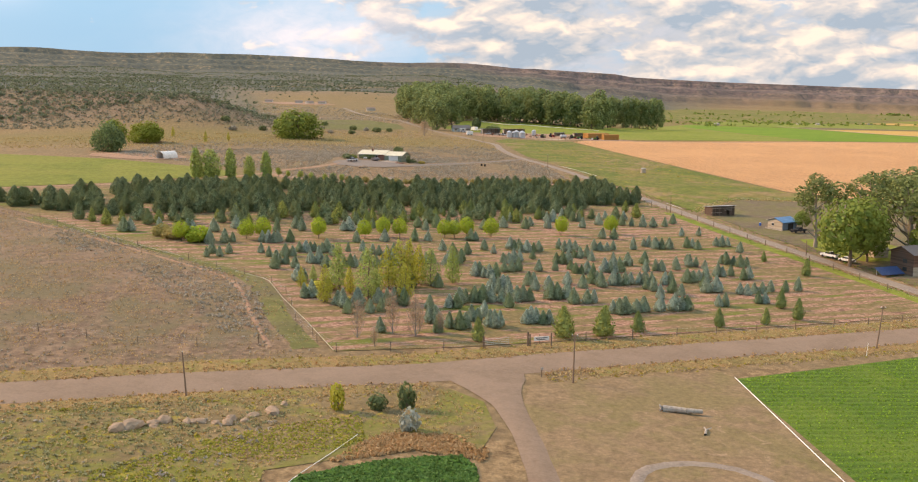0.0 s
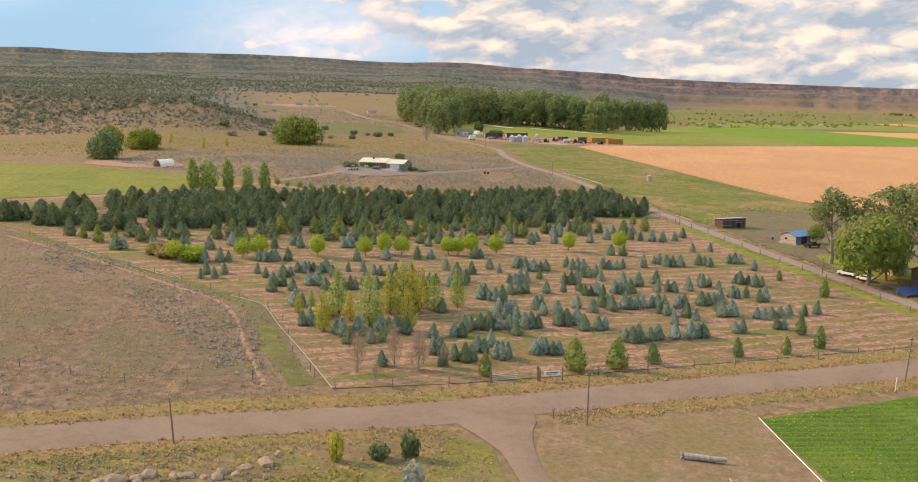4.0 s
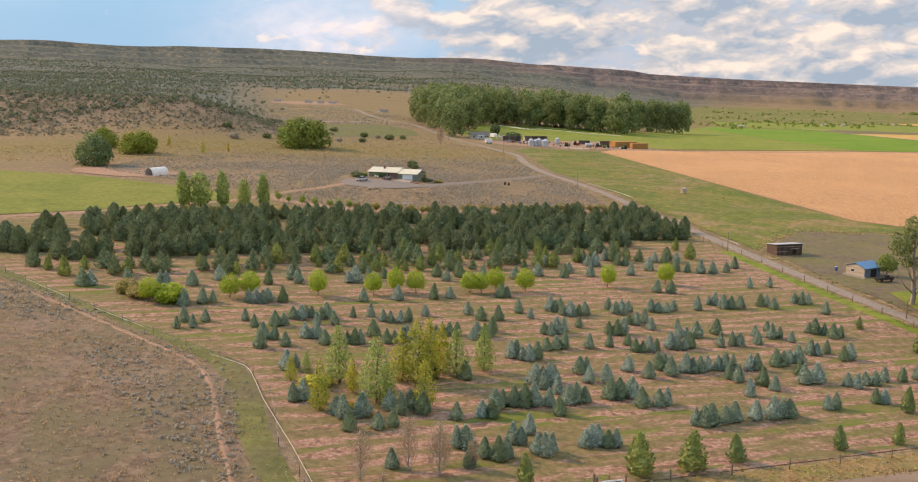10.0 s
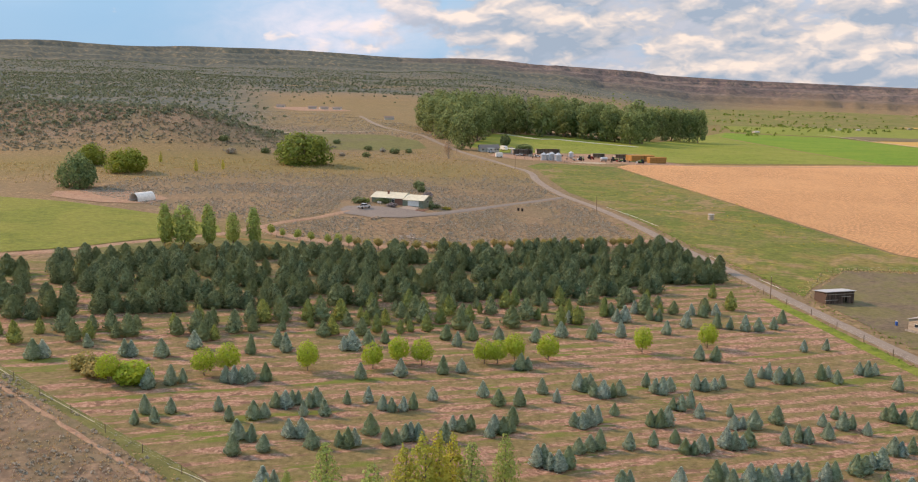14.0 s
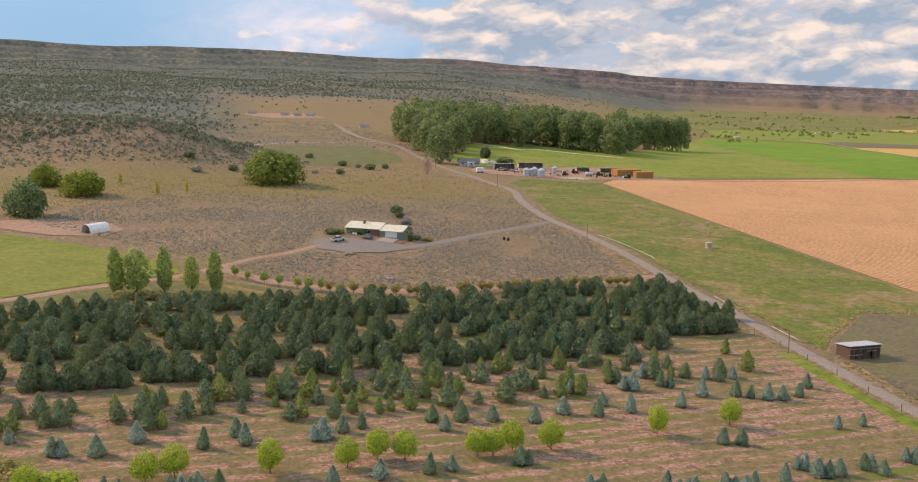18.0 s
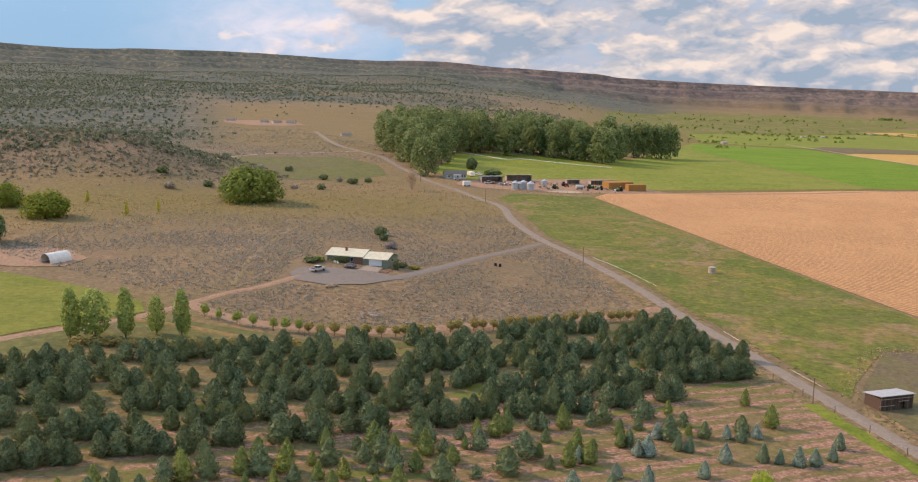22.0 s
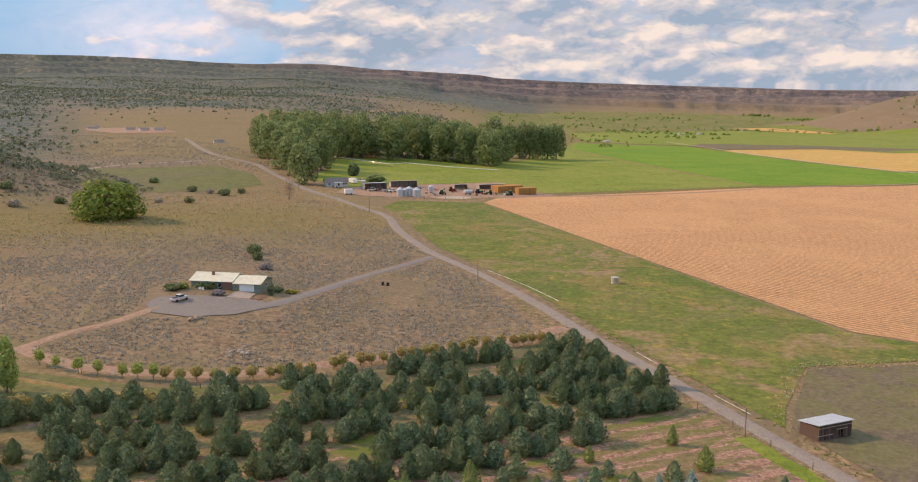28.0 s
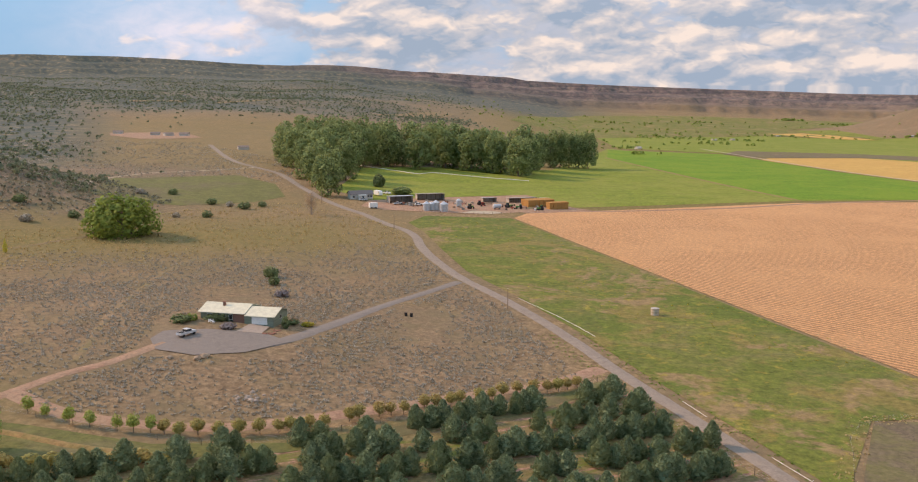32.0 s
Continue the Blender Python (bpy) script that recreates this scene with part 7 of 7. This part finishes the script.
ribbon("worn_ring", ((21.5, 101), (22.9, 107), (25.2, 111), (30.5, 113), (36.2, 111.8), (40, 107), (41, 100)), 2.2, M_LANE, "grey worn ring of a turning track", "track", 0.13)

# ---- larger trees and bushes ----
COTTON = []
for i in range(5):
    r = random.Random(300 + i)
    lobes = [((0, 0, 0.55), (0.26, 0.26, 0.40))]
    for k in range(15):
        a, z = k * 2.4 + r.uniform(-0.4, 0.4), 0.14 + 0.05 * k + r.uniform(-0.05, 0.05)
        d = 0.21 * (1.15 - abs(z - 0.45))
        s = r.uniform(0.11, 0.17)
        lobes.append(((math.cos(a) * d, math.sin(a) * d, z), (s, s, s * 1.05)))
    COTTON.append((limbs(300 + i, 0.8, 0.026, 0.22, 9, 0.26, 1.2), lobed_crown(300 + i, 3000, lobes, 0.023, M_COTTON, fill=0.7)))
grove = [(-21, 752, 27, 1.0), (-29, 800, 29, 1.1), (-34, 836, 31, 1.15), (-46, 878, 31, 1.1), (-54, 915, 30, 1.05), (-30, 872, 32, 1.1), (-12, 838, 29, 0.95), (-58, 955, 31, 1.05), (-38, 930, 33, 1.1), (-8, 905, 30, 1.0),
         (12, 962, 33, 0.95), (31, 963, 22, 0.9), (44, 944, 31, 1.1), (66, 966, 32, 0.95), (84, 957, 33, 1.0), (101, 947, 30, 0.95), (119, 930, 30, 1.1), (134, 958, 31, 0.8), (-24, 905, 33, 1.05), (0, 938, 33, 1.05), (20, 952, 31, 0.9), (-22, 965, 34, 1.1), (55, 985, 34, 1.0), (100, 975, 34, 1.0), (144, 1000, 33, 0.9), (109, 955, 31, 0.95), (22, 985, 34, 1.1), (74, 990, 35, 1.05)]
rg = random.Random(77)
for i in range(9):
    t = i / 8
    grove.append((-46 + 176 * t + rg.uniform(-4, 4), 1000 + rg.uniform(-10, 10), rg.uniform(33, 38), rg.uniform(0.95, 1.15)))
for i in range(6):
    grove.append((158 + 9.6 * i + rg.uniform(-1.2, 1.2), 1048 + 3.6 * i + rg.uniform(-3, 3), rg.uniform(31, 34), rg.uniform(0.72, 0.85)))
for x, y, h, w in grove:
    plant("cottonwood_tree", pick(COTTON), x, y, h, "tall dark green cottonwood in a dense grove", "cottonwood", "cottonwood grove", w, rng=rng)
YARD = [(limbs(320 + i, 0.72, 0.035, 0.3, 8, 0.34, 0.9), lobed_crown(320 + i, 2600, [((0, 0, 0.56), (0.46, 0.44, 0.4)), ((0.25, 0.1, 0.5), (0.3, 0.3, 0.3)), ((-0.25, -0.1, 0.48), (0.3, 0.32, 0.3)), ((0.05, -0.2, 0.72), (0.28, 0.28, 0.24))], 0.025, M_SHADE)) for i in range(2)]
M_PALE_BARK = plain("pale_bark", (0.34, 0.28, 0.22), 0.9, scale=6, bump=0.6)
GAUNT = [(limbs(330 + i, 0.85, 0.04, 0.3, 16, 0.36, 1.1, M_PALE_BARK, apart=True), lobed_crown(330 + i, 2600, [((0.06, 0, 0.85), (0.2, 0.2, 0.14)), ((-0.18, 0.05, 0.7), (0.13, 0.13, 0.12)), ((0.22, -0.06, 0.68), (0.17, 0.17, 0.13)), ((0.0, 0.16, 0.66), (0.14, 0.12, 0.1)), ((-0.12, -0.1, 0.9), (0.14, 0.12, 0.1)), ((0.1, 0.1, 0.5), (0.1, 0.1, 0.08)), ((-0.1, 0.02, 0.52), (0.09, 0.08, 0.09)), ((0.3, 0.08, 0.8), (0.12, 0.12, 0.1)), ((-0.28, -0.05, 0.8), (0.11, 0.12, 0.09)), ((0.05, -0.22, 0.76), (0.14, 0.12, 0.1)), ((0.02, 0.05, 0.97), (0.12, 0.12, 0.08))], 0.0135, M_GAUNT)) for i in range(3)]
plant("gaunt_cottonwood", GAUNT[0], 104.8, 282.6, 21, "tall half-bare cottonwood beside the lane", "tree", "yard trees", 1.0, 0.4)
plant("yard_tree", YARD[0], 104.6, 254.5, 19.5, "broad green shade tree beside the lane", "tree", "yard trees", 1.0, 0.2)
plant("yard_tree", YARD[1], 112, 262, 14, "broad green shade tree in the yard", "tree", "yard trees", 1.0, 1.2)
plant("gaunt_cottonwood", GAUNT[1], 118, 272, 23, "tall thin-crowned cottonwood in the yard", "tree", "yard trees", 1.4, 2.2)
plant("gaunt_cottonwood", GAUNT[2], 124, 262, 24, "tall thin-crowned cottonwood in the yard", "tree", "yard trees", 1.4, 4.2)
plant("gaunt_cottonwood", GAUNT[0], 131, 280, 24, "tall thin-crowned cottonwood in the yard", "tree", "yard trees", 1.4, 5.0)
plant("yard_tree", YARD[0], 128, 255, 15, "broad green shade tree in the yard", "tree", "yard trees", 1.0, 3.0)
plant("yard_tree", YARD[1], 113.0, 317.5, 6.5, "small green tree beside the blue-roofed shed", "tree", "yard trees", 0.9, 3.0)
field("yard_lawn", ((105, 296), (104, 278), (106, 268), (112, 262), (135, 270), (130, 300), (114, 300)), M_LAWN, "green lawn under the yard trees", "lawn", 0.14)
ROUND = [(limbs(340 + i, 0.6, 0.05, 0.12, 9, 0.5, 0.8), lobed_crown(340 + i, 3400, [((0, 0, 0.40), (0.60, 0.58, 0.54)), ((0.4, 0.1, 0.30), (0.34, 0.36, 0.32)), ((-0.42, 0, 0.28), (0.34, 0.36, 0.30)), ((0.1, -0.35, 0.3), (0.4, 0.3, 0.32)), ((0.12, -0.2, 0.66), (0.32, 0.32, 0.3)), ((-0.25, 0.1, 0.6), (0.28, 0.3, 0.28)), ((-0.2, -0.38, 0.42), (0.24, 0.24, 0.26)), ((0.38, -0.3, 0.5), (0.22, 0.22, 0.22))], 0.034, leaf_of)) for i, leaf_of in enumerate((M_ROUND, M_BLUE_WILLOW))]
for x, y, h, w, k in ((-176, 482, 15.0, 0.85, 1), (-176, 540, 12.0, 1.2, 0), (-103, 604, 18.0, 1.25, 0), (-203, 566, 11, 1.1, 0)):
    plant("round_willow", ROUND[k], x, y, h, "broad round-headed green willow in rough pasture", "willow", "round willows", w, rng=rng)
for i, (x, y) in enumerate(YOUNG_ROW):
    if i < 7:
        plant("orchard_tree", pick(ORCHARD), x, y, rng.uniform(3.4, 4.3), "small green tree in a row above the pines", "tree", "young tree row", 0.85, rng=rng)
    else:
        plant("russet_shrub", (LIMES[0][0], RUSTY[i % 2]), x, y, rng.uniform(3.1, 3.9), "small russet-green tree in a row above the pines", "tree", "young tree row", 1.1, rng=rng)
for x, y, h in ((-146, 551, 6.5), (-136, 563, 5.5), (-173, 580, 6)):
    plant("yellow_sapling", POPLARS[0], x, y, h, "thin yellow-green sapling in rough pasture", "sapling", "saplings", 0.9, rng=rng)
plant("bare_cottonwood", BARES[0], -28, 680, 12, "grey leafless tree beside the farm lane", "tree", "", 1.5, rng=rng)
bush("dark_evergreen", -9.8, 126.5, 2.6, 2.6, M_EVERGREEN, "dark evergreen bush in the weeds", 221)
bush("tall_juniper", -5.8, 127.5, 2.4, 4.2, M_EVERGREEN, "upright green juniper in the weeds", 222)
bush("silver_bush", -4.9, 119.0, 2.6, 3.4, leaf("silver_leaves", (0.29, 0.32, 0.27), (0.52, 0.55, 0.48)), "silvery grey bush in the weeds", 223)
bush("yellow_bush", -15.2, 125.2, 1.9, 4.6, M_GOLD, "yellow-green upright bush on the bank", 224)
bush("nursery_bush", -66.5, 243.5, 6.5, 4.6, M_LIME, "broad lime-green bush at the nursery edge", 225, 1500, 0.05)
bush("russet_bush", -73.5, 246, 5.5, 3.2, M_RUST, "rust-brown bush at the nursery edge", 226, 900, 0.055)
bush("russet_bush", -77.5, 249.5, 5.0, 3.4, M_RUST, "rust-brown bush at the nursery edge", 227, 900, 0.055)
hedge_rng = random.Random(41)
for i in range(15):
    bush("russet_bush", -97 + i * 3.9 + hedge_rng.uniform(-0.8, 0.8), 361 + i * 0.35 + hedge_rng.uniform(-1, 1), hedge_rng.uniform(3.6, 5.4), hedge_rng.uniform(1.8, 2.8), M_RUST, "low russet bush behind the pine block", 400 + i % 4)
for i, (x, y, w, h) in enumerate(((-121, 727, 5, 3.4), (-105, 734, 5, 3.6), (-80, 702, 5, 3.8), (-90, 656, 4, 2.6), (-76, 659, 5, 3.4), (-132, 640, 5, 3.6), (-148, 625, 5.5, 3.6), (-62, 690, 6, 4.2), (-54, 700, 4.5, 3.2), (-70, 696, 4, 3),
                                    (-112, 668, 5, 3), (-160, 655, 6, 4), (-128, 664, 5, 3.2))):
    bush("juniper_bush", x, y, w, h, M_EVERGREEN if i % 3 else M_SAGE, "round grey-green shrub at the foot of the hill", 420 + i % 5)
for x, y in ((9.2, 479), (10.8, 478.4)):
    bin_of = thing("dark_barrel", x, y, 0, "dark rusty barrel standing in sagebrush", "barrel", "dark barrels")
    part("shell", turned_mesh("shell", ((0.42, 0), (0.45, 0.05), (0.45, 0.55), (0.47, 0.6), (0.45, 0.65), (0.45, 1.15), (0.4, 1.2)), M_DARK, 14), bin_of)
    part("rim", turned_mesh("rim", ((0.47, 1.16), (0.48, 1.2), (0.44, 1.24)), M_POST, 14), bin_of)
bush("garden_shrub", 22, 774, 11, 5, M_COTTON, "green thicket behind the machine shed", 231, 600)
bush("dark_evergreen", 9, 809, 7, 9, M_EVERGREEN, "dark round tree behind the farmhouse", 232, 600)
bush("golden_shrub", -21.0, 187.5, 2.6, 1.2, M_RABBIT, "golden flowering shrub under the poplars", 228)
bush("golden_shrub", -28, 196, 5.5, 2.2, M_GOLD, "yellow-green thicket under the poplars", 229)

# ---- verges, weeds and tufts ----
ribbon("field_track", ((86, 712), (100, 717), (114, 722), (140, 726), (167, 731), (222, 745), (285, 769), (356, 786), (480, 815), (620, 858)), 4.6, M_DIRT, "reddish dirt track along the ploughed field", "track", 0.2)
ribbon("field_road", ((476, 1520), (468, 1405), (459, 1271), (450, 1100), (456, 949), (470, 850)), 4.0, M_CONCRETE_DUST, "pale dirt track between far fields", "track", 0.35)
field("weedy_bank", ((-1.5, 138.5), (-21, 132.5), (-42, 126), (-62, 119), (-70, 95), (-45, 80), (-20, 90), (-21, 104), (-4.5, 113), (4.5, 114), (6.5, 122), (5, 132)), M_WEED, "weedy green and tan bank below the road", "rough grass", 0.07)
field("leafy_plot", ((-16.5, 103.2), (-8.5, 108.2), (-3, 110.5), (2.1, 111.5), (3.8, 108.1), (4.1, 98), (3, 80), (-22, 80), (-20, 96)), M_LUSH, "dense leafy dark green plot", "crop", 0.14, 2.0)
OFF = [(q, (MAIN[min(i + 1, len(MAIN) - 1)] - MAIN[max(i - 1, 0)]).normalized()) for MAIN in [smooth_line(MAIN_ROAD, 2)] for i, q in enumerate(MAIN)]
for sgn, a, b in ((1, 4.3, 10.5), (-1, 4.3, 9.0)):
    line = [(q.x - w.y * sgn * (a + b) / 2, q.y + w.x * sgn * (a + b) / 2) for q, w in OFF[::6]]
    runs = [line] if sgn > 0 else [[p for p in line if p[0] < -8], [p for p in line if p[0] > 20]]
    for run in runs:
        ribbon("road_verge", run, b - a, M_VERGE, "verge of dry yellow grass beside the road", "verge", 0.10, 0.05, 1.2)
lane_line = smooth_line(FARM_ROAD[1:9], 4)
ribbon("lane_verge", [(q.x - 6.5, q.y - 1.5) for q in lane_line[::4] if q.y < 350], 6.0, M_LAWN, "strip of green grass beside the lane", "verge", 0.11, 0.03, 1.5)


def along(line, near, far, count, lo, hi, kits, gate=None):
    out = []
    for _ in range(count):
        q, w = line[rng.randrange(len(line))]
        d = rng.uniform(near, far) * rng.choice((-1, 1))
        x, y = q.x - w.y * d + rng.uniform(-1, 1), q.y + w.x * d + rng.uniform(-1, 1)
        if gate and gate(x, y):
            continue
        out.append((rng.randrange(kits), x, y, rng.uniform(lo, hi), rng.uniform(0, 6.28)))
    return out


near_road = [p for p in OFF if -110 < p[0].x < 130]
mouth = lambda x, y: -3 < x < 15 and y < 152
tuft_kit = [clump(140 + i, 6, (0.3, 0.3, 0.45), 0.26) for i in range(4)]


def strewn(poly, count, lo, hi, kits, key=0.0):
    """Spots inside a polygon, in drifts."""
    out, xs, ys = [], [p[0] for p in poly], [p[1] for p in poly]
    for _ in range(count):
        x, y = rng.uniform(min(xs), max(xs)), rng.uniform(min(ys), max(ys))
        if inside(x, y, poly) and noise.noise((x * 0.12, y * 0.12, key)) + rng.uniform(-0.5, 0.5) > -0.1:
            out.append((rng.randrange(kits), x, y, rng.uniform(lo, hi), rng.uniform(0, 6.28)))
    return out


BANK = ((-1.5, 138), (-21, 132), (-42, 125.5), (-70, 117), (-72, 92), (-40, 86), (-20, 95), (-21, 105), (-8, 115), (4, 117), (5, 130))
DRY_BANK = ((-20, 131), (-42, 125), (-72, 116), (-74, 88), (-44, 86), (-38, 100), (-30, 111), (-22, 120))
GREEN_BANK = ((-12, 124), (-21, 119), (-31, 111), (-40, 101), (-38, 92), (-22, 98), (-21, 106), (-10, 114))
RUSSET_PLOT = ((-12, 112), (-8, 117.5), (4, 118.5), (5.5, 113), (4.5, 110), (-4, 112.5), (-14, 107))
PASTURE_DRIFT = ((76, 470), (100, 440), (150, 420), (140, 440), (95, 600), (75, 680), (35, 670), (50, 540))
PADDOCK_EDGE = ((86, 346), (92, 358), (111, 389), (178, 394), (178, 399), (108, 395), (88, 362), (84, 350))
PLOUGH_EDGE = ((143, 421), (146, 424), (80, 694), (76, 692))
HOLLOW_GRASS = ((-260, 480), (-170, 500), (-95, 545), (-20, 585), (20, 600), (10, 660), (-40, 720), (-90, 680), (-120, 620), (-260, 560))
FORE = ((-21, 150), (-42, 203), (-76, 231), (-150, 296), (-200, 240), (-110, 118), (-60, 132))
scatter("rabbitbrush", sage_kit, along(near_road, 6.2, 10, 900, 0.25, 0.6, 6, mouth) + strewn(DRY_BANK, 160, 0.5, 1.1, 6, 3) + strewn(GREEN_BANK, 60, 0.4, 0.9, 6, 3) + strewn(PASTURE_DRIFT, 1100, 0.3, 0.8, 6, 5) + strewn(PLOUGH_EDGE, 900, 0.3, 0.9, 6, 1),
        "yellow-flowering rabbitbrush along verges and pasture", "rabbitbrush", M_RABBIT)
scatter("bank_sagebrush", sage_kit, strewn(DRY_BANK, 4200, 0.25, 0.8, 6, 7), "grey-green sagebrush on the bank below the road", "sagebrush", M_BANK_SAGE)
scatter("dry_grass", tuft_kit, along(near_road, 5.0, 9.5, 3400, 0.25, 0.6, 4, mouth) + strewn(BANK, 5000, 0.25, 0.6, 4, 2) + strewn(FORE, 1500, 0.25, 0.5, 4, 9) + strewn(HOLLOW_GRASS, 15000, 0.4, 1.1, 4, 8) + strewn(PLOUGH_EDGE, 1500, 0.4, 0.9, 4, 4) + strewn(PADDOCK_EDGE, 5000, 0.3, 0.8, 4, 4), "tufts of dry tan grass", "dry grass", M_TUFT)
wisp_kit = [clump(180 + i, 3, (0.32, 0.32, 0.4), 0.2) for i in range(4)]
scatter("short_grass", wisp_kit, strewn(FORE, 52000, 0.3, 0.75, 4, 9) + strewn(BANK, 9000, 0.3, 0.7, 4, 2) + along(near_road, 4.6, 10, 5000, 0.3, 0.8, 4, mouth), "short dry tan grass over the rough pasture", "dry grass", M_SHORT)
scatter("russet_grass", tuft_kit, strewn(RUSSET_PLOT, 7500, 0.35, 0.8, 4, 5) + along(near_road, 4.6, 6.2, 1500, 0.3, 0.7, 4, mouth), "tall russet grass beside the leafy plot and road", "dry grass", M_RUSSET_GRASS)
scatter("fresh_grass", tuft_kit, strewn(GREEN_BANK, 15000, 0.2, 0.5, 4, 6), "fresh yellow-green grass on the damp bank", "grass", M_BRIGHT_HERB)
lane_pairs = [(q, (lane_line[min(i + 1, len(lane_line) - 1)] - lane_line[max(i - 1, 0)]).normalized()) for i, q in enumerate(lane_line)]
PLOT = ((-16.5, 103.2), (-8.5, 108.2), (-3, 110.5), (2.1, 111.5), (3.8, 108.1), (4.1, 98), (3, 80), (-22, 80), (-20, 96))
scatter("green_weeds", tuft_kit, along(lane_pairs, 3.4, 8, 1800, 0.25, 0.5, 4), "tufts of green weeds along the lane", "weeds", M_HERB)
leafy = [(rng.randrange(4), rng.uniform(-21, 4), rng.uniform(84, 112), rng.uniform(0.4, 0.75), rng.uniform(0, 6)) for _ in range(6500)]
scatter("leafy_plants", tuft_kit, [h for h in leafy if inside(h[1], h[2], PLOT)], "dense dark green leafy plants in a plot", "crop", M_PLOT_LEAF)
CROP = ((46.6, 149.2), (52.2, 92), (110, 92), (160, 150), (160, 196), (84, 167.4))
crop_row, crop_up = Vector((math.cos(radians(8)), math.sin(radians(8)))), Vector((-math.sin(radians(8)), math.cos(radians(8))))
crop = []
for k in range(70, 190):
    for i in range(30, 220):
        q = crop_row * (i * 0.75 + rng.uniform(-0.25, 0.25)) + crop_up * (k * 0.95 + rng.uniform(-0.12, 0.12))
        if inside(q.x, q.y, CROP) and rng.random() < 0.93:
            crop.append((rng.randrange(4), q.x, q.y, rng.uniform(0.25, 0.6), rng.uniform(0, 6.28)))
scatter("crop_plants", tuft_kit, crop, "green crop plants standing in close rows", "crop", M_CROP_LEAF)
field("ditch_grass", ((-126, 352.5), (-112, 366), (-95, 382), (-86, 388), (-72, 384), (-46, 374.5), (-20, 376), (0, 385), (30, 399), (55, 419), (56, 414), (30, 394), (4, 381), (-20, 371), (-46, 366.5), (-70, 363), (-95, 360), (-118, 346)), M_OLIVE, "olive grass strip between the pines and the young trees", "grass", 0.16)
ribbon("ditch_bank", ((-92, 385), (-80, 381.5), (-72.6, 379), (-61, 373.5), (-49, 369.8), (-42, 368.5)), 2.4, M_VERGE, "russet grassy bank of a small ditch", "bank", 0.22, 0.35)


# ---- far valley ----
for x, y, turn in ((-205, 1178, 10), (-190, 1172, 30), (-178, 1180, -10), (-244, 1192, 0), (-105, 1042, 15), (640, 1915, 5), (690, 1950, 20), (930, 2295, 0), (372, 1475, 30), (1180, 2180, 10)):
    h = thing("far_farm_building", x, y, turn, "small pale farm building far across the valley", "house", "far buildings")
    h.scale = (0.7, 0.7, 0.7)
    part("wall", outline_mesh("wall", ((0, -1), (0, 3), (4, 4.6), (8, 3), (8, -1)), 0, 13, M_STUCCO), h)
    gable_roof("roof", 0, 13, 0, 8, 3.02, 1.6, 0.5, M_RUSTY if y > 1400 else M_ROOF_BROWN, h)
valley = []
for cx, cy, n, sx, sy in ((640, 1930, 26, 60, 25), (930, 2300, 16, 60, 30), (380, 1490, 12, 30, 20), (520, 1700, 24, 90, 40), (1150, 2200, 16, 90, 30), (760, 2500, 24, 260, 40), (300, 1600, 20, 60, 60), (1000, 2900, 40, 400, 60), (330, 1330, 6, 10, 10), (1330, 2330, 26, 70, 90), (900, 3300, 30, 450, 120), (700, 2300, 30, 250, 60), (420, 2600, 40, 160, 150)):
    for _ in range(n):
        valley.append((rng.randrange(5), cx + rng.gauss(0, sx), cy + rng.gauss(0, sy), rng.uniform(3, 8), rng.uniform(0, 6.28)))
for cx, cy, n, sx, size in ((1516, 3516, 26, 26, 13), (1553, 3201, 26, 50, 10), (1700, 3150, 20, 60, 10), (1181, 2172, 10, 14, 8), (1000, 3070, 14, 40, 9), (820, 2900, 14, 90, 9), (600, 2080, 10, 40, 8), (560, 1990, 8, 30, 7)):
    for _ in range(n):
        valley.append((rng.randrange(5), cx + rng.gauss(0, sx), cy + rng.gauss(0, 14), size * rng.uniform(0.6, 1.1), rng.uniform(0, 6.28)))
scatter("valley_trees", juniper_kit, valley, "green trees round far farmsteads in the valley", "trees", M_SHADE)
